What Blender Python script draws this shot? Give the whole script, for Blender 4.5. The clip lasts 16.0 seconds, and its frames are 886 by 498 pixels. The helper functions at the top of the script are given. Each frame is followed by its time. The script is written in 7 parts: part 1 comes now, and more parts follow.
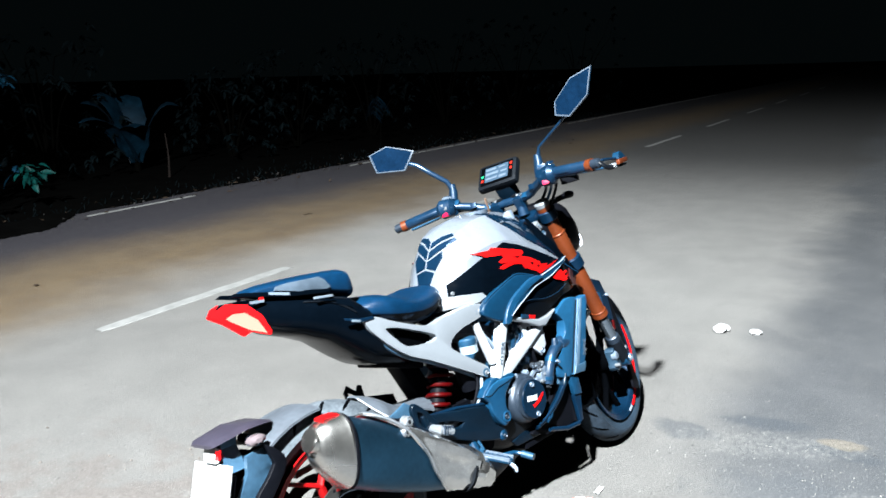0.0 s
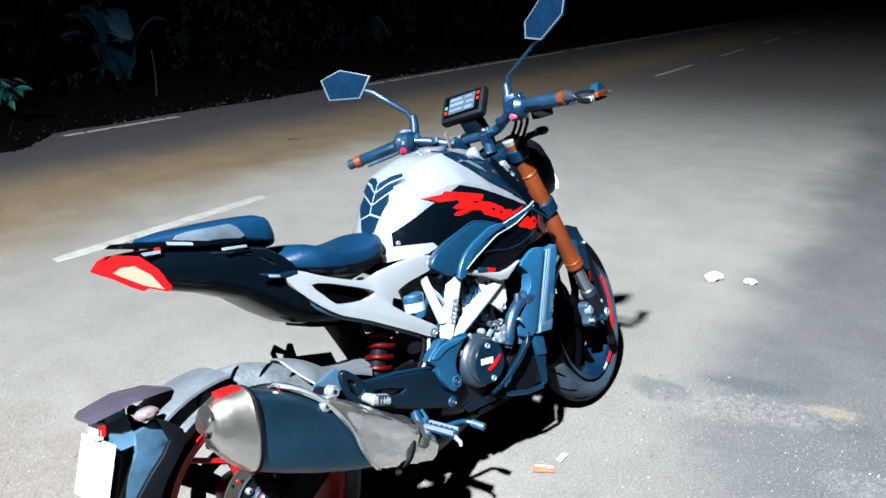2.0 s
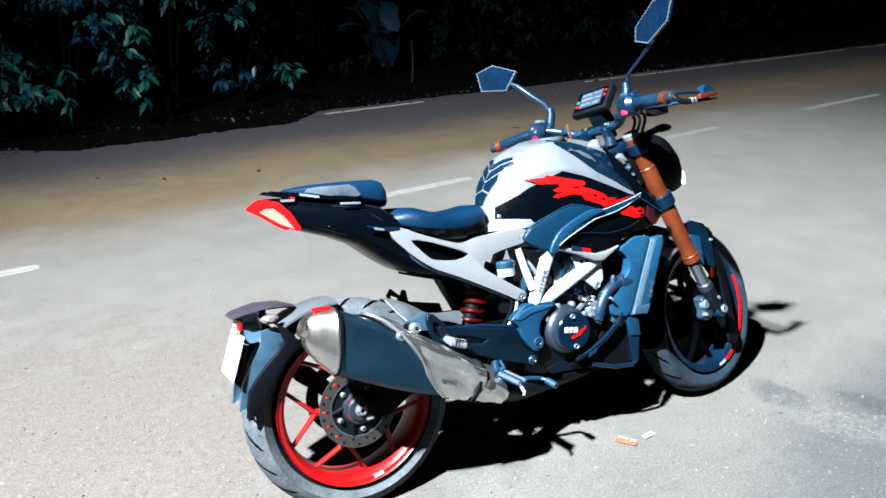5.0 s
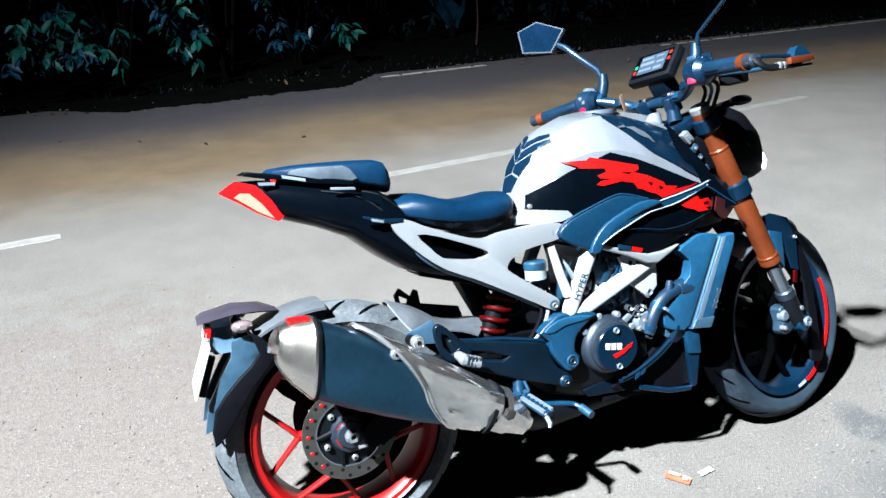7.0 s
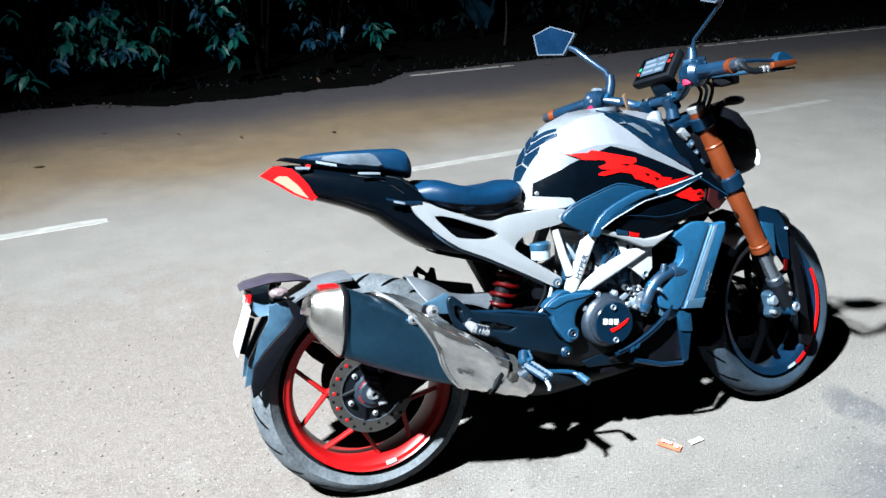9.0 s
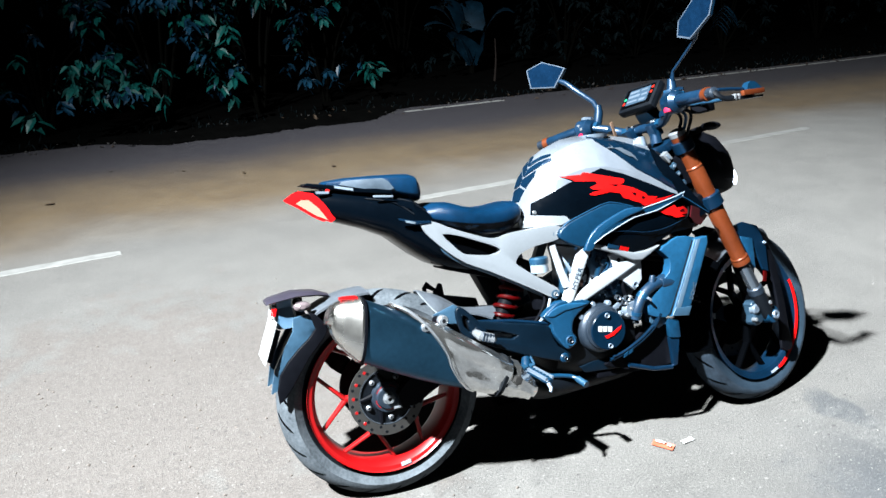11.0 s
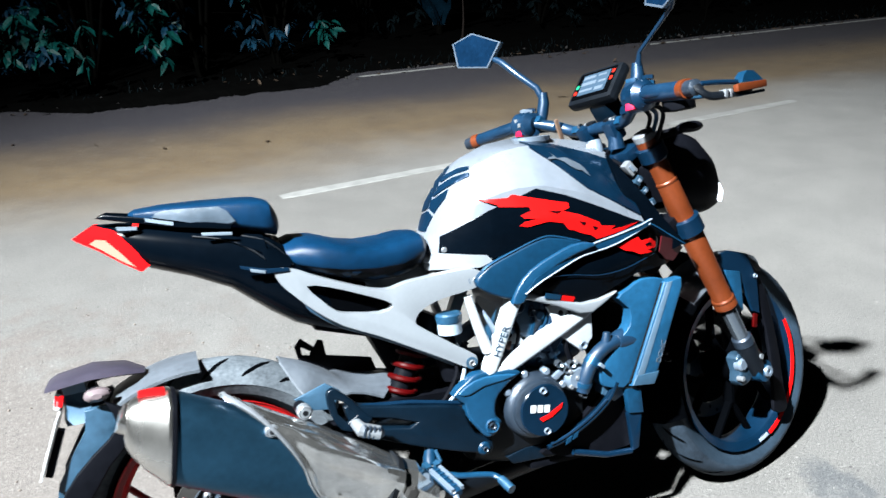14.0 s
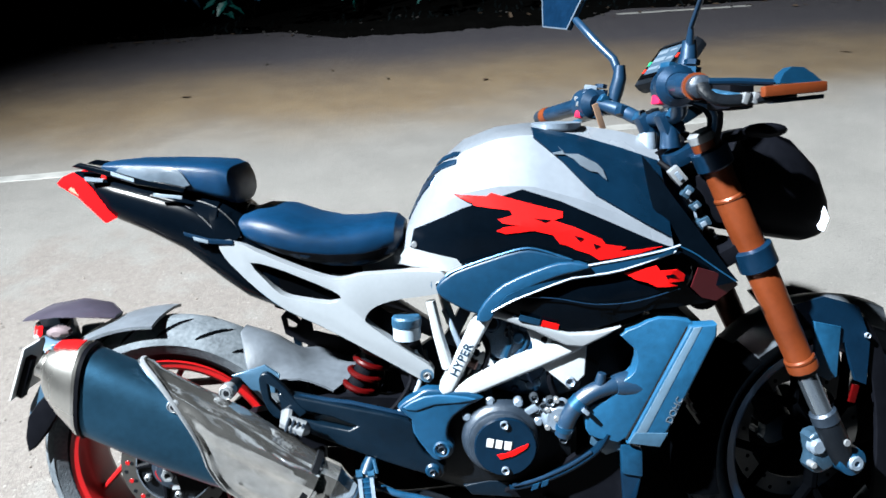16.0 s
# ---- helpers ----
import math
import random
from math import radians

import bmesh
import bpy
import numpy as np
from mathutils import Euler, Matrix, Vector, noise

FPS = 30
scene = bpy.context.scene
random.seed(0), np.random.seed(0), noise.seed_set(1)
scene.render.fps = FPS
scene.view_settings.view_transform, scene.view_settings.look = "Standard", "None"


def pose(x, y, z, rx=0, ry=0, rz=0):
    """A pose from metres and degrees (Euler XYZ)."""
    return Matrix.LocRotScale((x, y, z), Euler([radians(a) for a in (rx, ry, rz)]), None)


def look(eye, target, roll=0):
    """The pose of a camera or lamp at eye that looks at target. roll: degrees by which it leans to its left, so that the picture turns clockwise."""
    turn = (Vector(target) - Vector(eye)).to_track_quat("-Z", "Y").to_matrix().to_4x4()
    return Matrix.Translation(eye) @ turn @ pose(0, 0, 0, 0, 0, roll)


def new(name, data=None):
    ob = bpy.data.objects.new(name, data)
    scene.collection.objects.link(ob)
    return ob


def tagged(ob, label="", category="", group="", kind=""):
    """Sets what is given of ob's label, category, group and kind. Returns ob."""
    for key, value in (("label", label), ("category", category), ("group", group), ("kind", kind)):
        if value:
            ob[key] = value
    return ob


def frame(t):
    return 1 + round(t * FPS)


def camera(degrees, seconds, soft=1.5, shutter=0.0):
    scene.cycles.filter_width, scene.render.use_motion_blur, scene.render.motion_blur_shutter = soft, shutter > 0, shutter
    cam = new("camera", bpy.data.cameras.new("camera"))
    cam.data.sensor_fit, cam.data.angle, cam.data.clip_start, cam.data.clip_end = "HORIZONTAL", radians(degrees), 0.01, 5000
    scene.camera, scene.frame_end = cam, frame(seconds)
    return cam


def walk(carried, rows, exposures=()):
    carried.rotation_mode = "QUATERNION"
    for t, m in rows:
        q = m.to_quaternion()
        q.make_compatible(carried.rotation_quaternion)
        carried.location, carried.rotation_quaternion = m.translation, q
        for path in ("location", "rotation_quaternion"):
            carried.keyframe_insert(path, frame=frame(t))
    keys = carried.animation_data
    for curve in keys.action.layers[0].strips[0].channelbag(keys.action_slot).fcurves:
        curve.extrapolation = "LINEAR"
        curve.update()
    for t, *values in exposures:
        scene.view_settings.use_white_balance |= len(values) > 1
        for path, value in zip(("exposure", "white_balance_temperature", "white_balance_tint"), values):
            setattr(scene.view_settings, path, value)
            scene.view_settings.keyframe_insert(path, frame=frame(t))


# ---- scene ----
cam = camera(61.1, 16.0, 1.5, 0.3)
EXPOSURE = 0.0
PATH = [
    (0, (0.223, 0.104, 1.378), (0.06, 2.042, 0.911), -1.5),
    (0.5, (0.227, 0.066, 1.376), (-0.015, 1.986, 0.869), -1.7),
    (1, (0.255, 0.137, 1.368), (0.006, 2.05, 0.839), -1.9),
    (1.5, (0.315, 0.289, 1.375), (0.113, 2.191, 0.792), -1.7),
    (2, (0.355, 0.394, 1.354), (0.178, 2.275, 0.699), -0.2),
    (2.5, (0.334, 0.461, 1.373), (0.151, 2.334, 0.696), 0.4),
    (3, (0.353, 0.585, 1.379), (0.099, 2.446, 0.693), 0.7),
    (3.5, (0.564, 0.503, 1.364), (0.164, 2.337, 0.674), 0.4),
    (4, (0.708, 0.414, 1.374), (0.165, 2.212, 0.688), 0.1),
    (4.5, (0.795, 0.274, 1.36), (0.108, 2.024, 0.68), -0.3),
    (5, (0.834, 0.197, 1.397), (0.023, 1.898, 0.727), -0.6),
    (5.2, (0.834, 0.196, 1.399), (-0.023, 1.875, 0.729), -0.7),
    (7.3, (0.752, 0.663, 1.335), (-0.206, 2.235, 0.552), -1.1),
    (7.5, (0.715, 0.686, 1.345), (-0.241, 2.25, 0.546), -1.1),
    (8, (0.741, 0.677, 1.355), (-0.207, 2.243, 0.55), -0.7),
    (8.5, (0.82, 0.6, 1.357), (-0.154, 2.154, 0.559), -0.1),
    (9, (0.92, 0.432, 1.371), (-0.098, 1.979, 0.616), -0.6),
    (9.2, (0.948, 0.409, 1.41), (-0.088, 1.947, 0.661), -1.4),
    (11.3, (0.989, 0.242, 1.378), (-0.027, 1.833, 0.717), -1.4),
    (11.5, (0.969, 0.272, 1.371), (-0.041, 1.867, 0.709), -1.2),
    (12, (0.951, 0.368, 1.377), (-0.053, 1.964, 0.71), -1.2),
    (12.5, (0.936, 0.464, 1.372), (-0.051, 2.058, 0.676), -1.1),
    (13, (0.855, 0.602, 1.339), (-0.098, 2.201, 0.606), -0.8),
    (13.5, (0.797, 0.755, 1.364), (-0.141, 2.349, 0.604), -0.6),
    (14, (0.828, 0.92, 1.358), (-0.123, 2.503, 0.589), -0.6),
    (14.5, (0.912, 1.08, 1.351), (-0.084, 2.624, 0.563), 0.6),
    (15, (0.938, 1.193, 1.344), (-0.177, 2.634, 0.52), 1.0),
    (15.5, (0.955, 1.361, 1.352), (-0.324, 2.623, 0.473), -0.5),
    (16, (1.126, 1.504, 1.375), (-0.328, 2.529, 0.461), -2.1),
]
walk(cam, [(t, look(eye, target, roll)) for t, eye, target, roll in PATH], ((0.0, EXPOSURE), (16.0, EXPOSURE)))

# ---- light ----
world = bpy.data.worlds.new("night_sky")
scene.world = world
world.use_nodes = True
world.node_tree.nodes["Background"].inputs[0].default_value = (0.45, 0.80, 0.90, 1)
world.node_tree.nodes["Background"].inputs[1].default_value = 0.0024

lamp_data = bpy.data.lights.new("street_light", "SPOT")
lamp_data.energy, lamp_data.color = 54000.0, (0.905, 0.97, 1.0)
lamp_data.spot_size, lamp_data.spot_blend, lamp_data.shadow_soft_size = radians(83), 1.0, 0.12
lamp = new("street_light", lamp_data)
lamp.matrix_world = look((-1.4, -3.0, 7.1), (2.05, 3.95, 0.0)) @ Matrix.Diagonal((1.4, 1.0, 1.0, 1.0))


# ---- materials ----
def material(name, color, rough=0.5, metal=0.0, vary=0.15, scale=20.0, bump=0.0, bump_scale=200.0, coat=0.0, tint=None, spec=0.5):
    """A surface with colour variation at two scales, uneven gloss and a fine relief."""
    m = bpy.data.materials.new(name)
    m.use_nodes = True
    nt = m.node_tree
    b = nt.nodes["Principled BSDF"]
    tc = nt.nodes.new("ShaderNodeTexCoord")
    n1, n2 = nt.nodes.new("ShaderNodeTexNoise"), nt.nodes.new("ShaderNodeTexNoise")
    n1.inputs["Scale"].default_value, n1.inputs["Detail"].default_value = scale, 4
    n2.inputs["Scale"].default_value, n2.inputs["Detail"].default_value = scale * 9, 3
    for n in (n1, n2):
        nt.links.new(tc.outputs["Object"], n.inputs["Vector"])
    add = nt.nodes.new("ShaderNodeMath")
    add.operation = "MULTIPLY_ADD"
    add.inputs[1].default_value = 0.6
    nt.links.new(n1.outputs["Fac"], add.inputs[0])
    half = nt.nodes.new("ShaderNodeMath")
    half.operation = "MULTIPLY"
    half.inputs[1].default_value = 0.4
    nt.links.new(n2.outputs["Fac"], half.inputs[0])
    nt.links.new(half.outputs[0], add.inputs[2])
    ramp = nt.nodes.new("ShaderNodeMapRange")
    ramp.inputs["From Min"].default_value, ramp.inputs["From Max"].default_value = 0.3, 0.7
    nt.links.new(add.outputs[0], ramp.inputs["Value"])
    mix = nt.nodes.new("ShaderNodeMix")
    mix.data_type = "RGBA"
    lo = tint or tuple(c * (1 - vary) for c in color)
    hi = tuple(min(1, c * (1 + vary)) for c in color)
    mix.inputs["A"].default_value, mix.inputs["B"].default_value = (*lo, 1), (*hi, 1)
    nt.links.new(ramp.outputs["Result"], mix.inputs["Factor"])
    nt.links.new(mix.outputs["Result"], b.inputs["Base Color"])
    rr = nt.nodes.new("ShaderNodeMapRange")
    rr.inputs["To Min"].default_value, rr.inputs["To Max"].default_value = max(0.02, rough * 0.8), min(1, rough * 1.2)
    nt.links.new(n1.outputs["Fac"], rr.inputs["Value"])
    nt.links.new(rr.outputs["Result"], b.inputs["Roughness"])
    b.inputs["Metallic"].default_value = metal
    b.inputs["Coat Weight"].default_value = coat
    b.inputs["Coat Roughness"].default_value = 0.08
    b.inputs["Specular IOR Level"].default_value = spec
    if bump:
        nb = nt.nodes.new("ShaderNodeTexNoise")
        nb.inputs["Scale"].default_value, nb.inputs["Detail"].default_value = bump_scale, 3
        nt.links.new(tc.outputs["Object"], nb.inputs["Vector"])
        bn = nt.nodes.new("ShaderNodeBump")
        bn.inputs["Strength"].default_value, bn.inputs["Distance"].default_value = bump, 0.002
        nt.links.new(nb.outputs["Fac"], bn.inputs["Height"])
        nt.links.new(bn.outputs["Normal"], b.inputs["Normal"])
    return m


def glow(name, color, strength):
    m = material(name, tuple(c * 0.03 for c in color), 0.2, vary=0.05)
    b = m.node_tree.nodes["Principled BSDF"]
    b.inputs["Specular IOR Level"].default_value = 0.0
    b.inputs["Emission Color"].default_value, b.inputs["Emission Strength"].default_value = (*color, 1), strength
    return m


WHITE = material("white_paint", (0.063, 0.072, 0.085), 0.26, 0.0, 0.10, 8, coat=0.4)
FRAME = material("white_frame_enamel", (0.165, 0.181, 0.198), 0.35, 0.0, 0.10, 25, 0.05, coat=0.2)
SUBFRAME = material("grey_frame_enamel", (0.092, 0.102, 0.113), 0.34, 0.1, 0.06, 15, 0.03, coat=0.3)
GLOSS = material("black_gloss_paint", (0.0003, 0.0008, 0.0016), 0.2, 0.0, 0.2, 8, spec=0.06)
BLACK = material("black_plastic", (0.0012, 0.0014, 0.0022), 0.5, 0.0, 0.25, 30, 0.15, spec=0.035)
SLATE = material("slate_plastic", (0.0042, 0.0370, 0.0830), 0.32, 0.65, 0.4, 9, 0.14, 400)
SLATE_DARK = material("dark_slate_plastic", (0.0012, 0.0125, 0.0315), 0.32, 0.6, 0.25, 14, 0.12, 400)
CASTING = material("engine_casting", (0.0048, 0.0260, 0.0520), 0.38, 0.25, 0.35, 30, 0.4, 260)
SEAT = material("seat_vinyl", (0.0003, 0.0076, 0.0210), 0.38, 0.0, 0.35, 7, 0.35, 500, spec=0.13)
NAVY = material("navy_plastic", (0.0006, 0.0095, 0.0225), 0.38, vary=0.3, scale=9, bump=0.12, bump_scale=400, spec=0.16)
SPAR_BLUE = material("slate_spar_plastic", (0.0012, 0.0145, 0.0335), 0.36, 0.0, 0.35, 9, 0.14, 400, spec=0.25)
SHOULDER = material("navy_gloss_paint", (0.0006, 0.0042, 0.0100), 0.20, 0.0, 0.25, 6, spec=0.12)
RAD_BLUE = material("radiator_cover_plastic", (0.0026, 0.0240, 0.0530), 0.42, 0.0, 0.35, 8, 0.16, 350, spec=0.2)
RAD_PALE = material("pale_blue_strip", (0.0320, 0.0560, 0.0820), 0.40, 0.0, 0.2, 14, 0.05)
HOSE = material("hose_rubber", (0.0016, 0.0095, 0.0220), 0.36, 0.0, 0.3, 30, 0.2, 300)
STRIP = material("pale_tail_strip", (0.062, 0.078, 0.095), 0.3, vary=0.05)
KEY_TAN = material("tan_plastic", (0.075, 0.046, 0.030), 0.45, vary=0.1)
COPPER = material("copper_anodised", (0.078, 0.0165, 0.0045), 0.34, 0.45, 0.18, 14, 0.06)
RED = material("red_paint", (0.125, 0.0008, 0.0013), 0.4, 0.0, 0.08, 12, spec=0.3)
DECAL = material("red_vinyl", (0.25, 0.001, 0.001), 0.55, 0.0, 0.04, 10, spec=0.1)
SILVER = material("satin_silver", (0.092, 0.100, 0.110), 0.3, 0.4, 0.2, 20, 0.1)
SHIELD = material("heat_shield_steel", (0.56, 0.56, 0.55), 0.13, 0.97, 0.3, 9, 0.45, 30)
# Darker copy of the tyre rubber: shade over the front wheel as colour.
RUBBER_DARK = material("shaded_tyre_rubber", (0.0105, 0.0160, 0.0230), 0.62, vary=0.5, scale=18, bump=0.5, bump_scale=300, spec=0.08)
DUSTY = material("dusty_grey_plastic", (0.034, 0.040, 0.048), 0.42, 0.1, 0.3, 7, 0.2, 120)
SKIRT = material("slate_flap_plastic", (0.0145, 0.037, 0.062), 0.36, 0.2, 0.3, 9, 0.12, 300)
PALE_VINYL = material("pale_grey_vinyl", (0.026, 0.036, 0.048), 0.34, 0.0, 0.3, 12, 0.3, 500)
SPRING = material("red_spring_enamel", (0.018, 0.0002, 0.0003), 0.4, vary=0.3, spec=0.05)
RUBBER = material("tyre_rubber", (0.044, 0.051, 0.058), 0.75, 0.0, 0.35, 14, 0.5, 300, tint=(0.014, 0.0175, 0.021), spec=0.08)
SIDEWALL = material("tyre_sidewall", (0.0025, 0.003, 0.0038), 0.6, vary=0.3, bump=0.3, spec=0.03)
SIDEWALL_BLUE = material("blue_black_sidewall", (0.0095, 0.0165, 0.0250), 0.5, vary=0.35, scale=14, bump=0.3, spec=0.1)
# Flat dark pieces in this stand in for the shade inside holes and gaps.
GROOVE = material("recess_black", (0.0025, 0.003, 0.0038), 0.9, vary=0.2, spec=0.02)
STEEL = material("brushed_steel", (0.54, 0.53, 0.51), 0.27, 1.0, 0.12, 12, 0.14, 40)
CHROME = material("chrome", (0.22, 0.265, 0.32), 0.14, 0.95, 0.08, 10)
ALLOY = material("cast_alloy", (0.096, 0.124, 0.160), 0.33, 0.5, 0.25, 30, 0.25, 300)
SLEEVE = material("muffler_sleeve", (0.0160, 0.0545, 0.0960), 0.40, 0.95, 0.2, 9, 0.1, 350)
DISC = material("brake_disc_steel", (0.034, 0.033, 0.032), 0.4, 0.7, 0.2, 40, 0.1)
# The mirror's blue reflection is put in as a diffuse base colour.
GLASS = material("mirror_glass", (0.0008, 0.0045, 0.012), 0.12, 0.0, 0.4, 9, coat=0.5)
PLATE = material("white_plate", (0.205, 0.212, 0.215), 0.35, vary=0.08)
INK = material("grey_ink", (0.42, 0.42, 0.44), 0.5, vary=0.1)
LENS = material("clear_lens", (0.060, 0.048, 0.052), 0.12, vary=0.1, coat=0.3)
LUG = material("grey_blue_cast_lug", (0.010, 0.024, 0.040), 0.34, 0.4, 0.45, 30, 0.3, 260)
ARM_NAVY = material("dark_navy_casting", (0.0004, 0.0024, 0.0052), 0.34, 0.0, 0.35, 12, 0.2, 300, spec=0.16)
STALK = material("dead_stalk_bark", (0.0065, 0.0048, 0.0042), 0.85, vary=0.5, scale=12, spec=0.05)
SWITCH_RED = material("pinkish_red_plastic", (0.20, 0.0035, 0.020), 0.45, vary=0.12, spec=0.2)
RESERVOIR = material("translucent_reservoir", (0.12, 0.155, 0.19), 0.3, vary=0.12)
SILVER_INK = material("silver_vinyl", (0.11, 0.13, 0.158), 0.35, vary=0.05)
TAIL_RED = glow("tail_lamp_red", (1.0, 0.012, 0.016), 2.2)
TAIL_HOT = glow("tail_lamp_core", (1.0, 0.46, 0.35), 1.9)
DRL = glow("daytime_lamp", (0.75, 0.85, 1.0), 5.0)
SCREEN = glow("dash_screen", (0.24, 0.42, 0.64), 0.38)
SCREEN_INK = glow("dash_screen_text", (0.55, 0.75, 1.0), 0.5)
TELL_RED = glow("telltale_red", (1.0, 0.05, 0.03), 1.6)
TELL_GREEN = glow("telltale_green", (0.05, 1.0, 0.45), 1.2)
LEAF = material("bush_leaf", (0.0006, 0.0185, 0.0165), 0.42, vary=0.97, scale=5, spec=0.13)
LEAF_BLUE = material("dusty_leaf", (0.0009, 0.0085, 0.0165), 0.42, vary=0.97, scale=5, spec=0.13)
# Near-black bark: the dark inside the bushes is put into its colour.
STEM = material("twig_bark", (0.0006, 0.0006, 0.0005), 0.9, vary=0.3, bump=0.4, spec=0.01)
# Darkened copy of the leaf colour, for plants beyond the lamp's reach.
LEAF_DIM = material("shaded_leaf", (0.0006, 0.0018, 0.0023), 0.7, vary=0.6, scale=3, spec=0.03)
BROAD = material("broad_leaf", (0.0008, 0.0058, 0.0110), 0.5, vary=0.7, scale=6, spec=0.08)
# Near-black: the dark beyond the lamp's beam is put into the soil colour.
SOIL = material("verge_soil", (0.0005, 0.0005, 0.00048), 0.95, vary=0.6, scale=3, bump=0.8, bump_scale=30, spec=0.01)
PAINT_LINE = material("road_line_paint", (0.088, 0.088, 0.085), 0.75, vary=0.35, scale=12, bump=0.3, bump_scale=150)
STONE = material("pebble_stone", (0.075, 0.072, 0.067), 0.85, vary=0.4, scale=8, bump=0.4, bump_scale=60)
# Darker copy of the stones, for the unlit verge.
VERGE_STONE = material("dark_verge_stone", (0.009, 0.0083, 0.0080), 0.9, vary=0.5, scale=8, bump=0.4, bump_scale=60, spec=0.2)
# Glossless black that also carries the shade over spokes, grooves and openings.
PITCH = material("pitch_black", (0.0004, 0.0005, 0.0007), 0.7, vary=0.2, spec=0.0)
# Case and header pipe: the shade under the bike is put into this colour.
CASE_DARK = material("dark_engine_case", (0.0009, 0.0017, 0.0030), 0.5, 0.2, 0.3, 30, 0.4, 260, spec=0.15)
BEZEL = material("grey_cast_cover", (0.0095, 0.0155, 0.0245), 0.4, 0.5, 0.3, 30, 0.3, 260)
PALE_STRIP = material("pale_edge_strip", (0.030, 0.038, 0.048), 0.35, vary=0.1)
DRY = material("dry_leaf", (0.020, 0.0135, 0.009), 0.8, vary=0.6, scale=10, spec=0.1)
PAPER = material("white_paper", (0.24, 0.24, 0.24), 0.7, vary=0.08, bump=0.3, bump_scale=60)
PACKET = material("red_wrapper", (0.22, 0.045, 0.024), 0.45, vary=0.25, scale=60)


def asphalt():
    """Worn asphalt: fine aggregate, broad stains, a dusty far lane and a grey-blue shoulder, with the lamplight's
    spread put into the colour. x runs along the road, y across it.
    """
    m = bpy.data.materials.new("worn_asphalt")
    m.use_nodes = True
    nt = m.node_tree
    b = nt.nodes["Principled BSDF"]
    tc = nt.nodes.new("ShaderNodeTexCoord")

    def noise_at(scale, detail, rough=0.6):
        n = nt.nodes.new("ShaderNodeTexNoise")
        n.inputs["Scale"].default_value, n.inputs["Detail"].default_value, n.inputs["Roughness"].default_value = scale, detail, rough
        nt.links.new(tc.outputs["Object"], n.inputs["Vector"])
        return n.outputs["Fac"]

    def math_node(op, a, c, clamp=False):
        n = nt.nodes.new("ShaderNodeMath")
        n.operation, n.use_clamp = op, clamp
        for i, v in enumerate((a, c)):
            if isinstance(v, (int, float)):
                n.inputs[i].default_value = v
            else:
                nt.links.new(v, n.inputs[i])
        return n.outputs[0]

    def ranged(v, a, c, lo=0.0, hi=1.0):
        n = nt.nodes.new("ShaderNodeMapRange")
        n.interpolation_type = "SMOOTHSTEP"
        for k, x in (("From Min", a), ("From Max", c), ("To Min", lo), ("To Max", hi)):
            n.inputs[k].default_value = x
        nt.links.new(v, n.inputs["Value"])
        return n.outputs["Result"]

    def mixed(f, a, c, blend="MIX"):
        n = nt.nodes.new("ShaderNodeMix")
        n.data_type, n.blend_type = "RGBA", blend
        for key, v in (("Factor", f), ("A", a), ("B", c)):
            if isinstance(v, (int, float)):
                n.inputs[key].default_value = v
            elif isinstance(v, tuple):
                n.inputs[key].default_value = (*v, 1)
            else:
                nt.links.new(v, n.inputs[key])
        return n.outputs["Result"]

    sep = nt.nodes.new("ShaderNodeSeparateXYZ")
    nt.links.new(tc.outputs["Object"], sep.inputs[0])
    def blot(s, d, ls, ld, turn):
        """A ragged oval: one in its middle, nothing outside."""
        mp = nt.nodes.new("ShaderNodeMapping")
        mp.vector_type = "TEXTURE"
        mp.inputs["Location"].default_value, mp.inputs["Rotation"].default_value, mp.inputs["Scale"].default_value = (s, d, 0), (0, 0, radians(turn)), (ls, ld, 1)
        nt.links.new(tc.outputs["Object"], mp.inputs["Vector"])
        ln = nt.nodes.new("ShaderNodeVectorMath")
        ln.operation = "LENGTH"
        nt.links.new(mp.outputs["Vector"], ln.inputs[0])
        return ranged(math_node("ADD", ln.outputs["Value"], math_node("MULTIPLY", math_node("SUBTRACT", ragged, 0.5), 2.4)), 1.05, 0.55)

    fine, chips, mid, broad, big, ragged = noise_at(300, 2), noise_at(130, 3, 0.7), noise_at(38, 5, 0.7), noise_at(3.2, 6), noise_at(0.7, 4), noise_at(5.5, 6, 0.65)
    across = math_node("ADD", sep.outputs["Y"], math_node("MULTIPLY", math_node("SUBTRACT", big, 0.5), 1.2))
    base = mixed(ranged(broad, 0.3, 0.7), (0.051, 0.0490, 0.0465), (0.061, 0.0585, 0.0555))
    # Paler here, then darker far ahead: the lamp's pool and fall-off as colour.
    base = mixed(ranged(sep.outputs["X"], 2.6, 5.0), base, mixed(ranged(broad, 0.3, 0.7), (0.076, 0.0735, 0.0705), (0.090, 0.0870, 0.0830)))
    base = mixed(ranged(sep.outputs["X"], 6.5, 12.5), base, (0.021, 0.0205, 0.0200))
    # Far lane and kerb strip are darkened too: the lamp's sideways fall-off as colour.
    dusty = mixed(ranged(across, 3.5, 4.7), base, mixed(ranged(broad, 0.35, 0.65), (0.038, 0.0248, 0.0120), (0.048, 0.0325, 0.0162)))
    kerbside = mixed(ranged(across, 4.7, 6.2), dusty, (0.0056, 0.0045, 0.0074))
    # The grey-blue shoulder is darkened further where less lamplight falls.
    shoulder = mixed(ranged(across, 0.55, 0.05), kerbside, mixed(ranged(broad, 0.35, 0.65), (0.026, 0.0276, 0.0300), (0.034, 0.0352, 0.0374)))
    damp = mixed(math_node("MULTIPLY", blot(3.13, 0.20, 0.07, 0.20, 14), 0.7), shoulder, (0.017, 0.0205, 0.025))
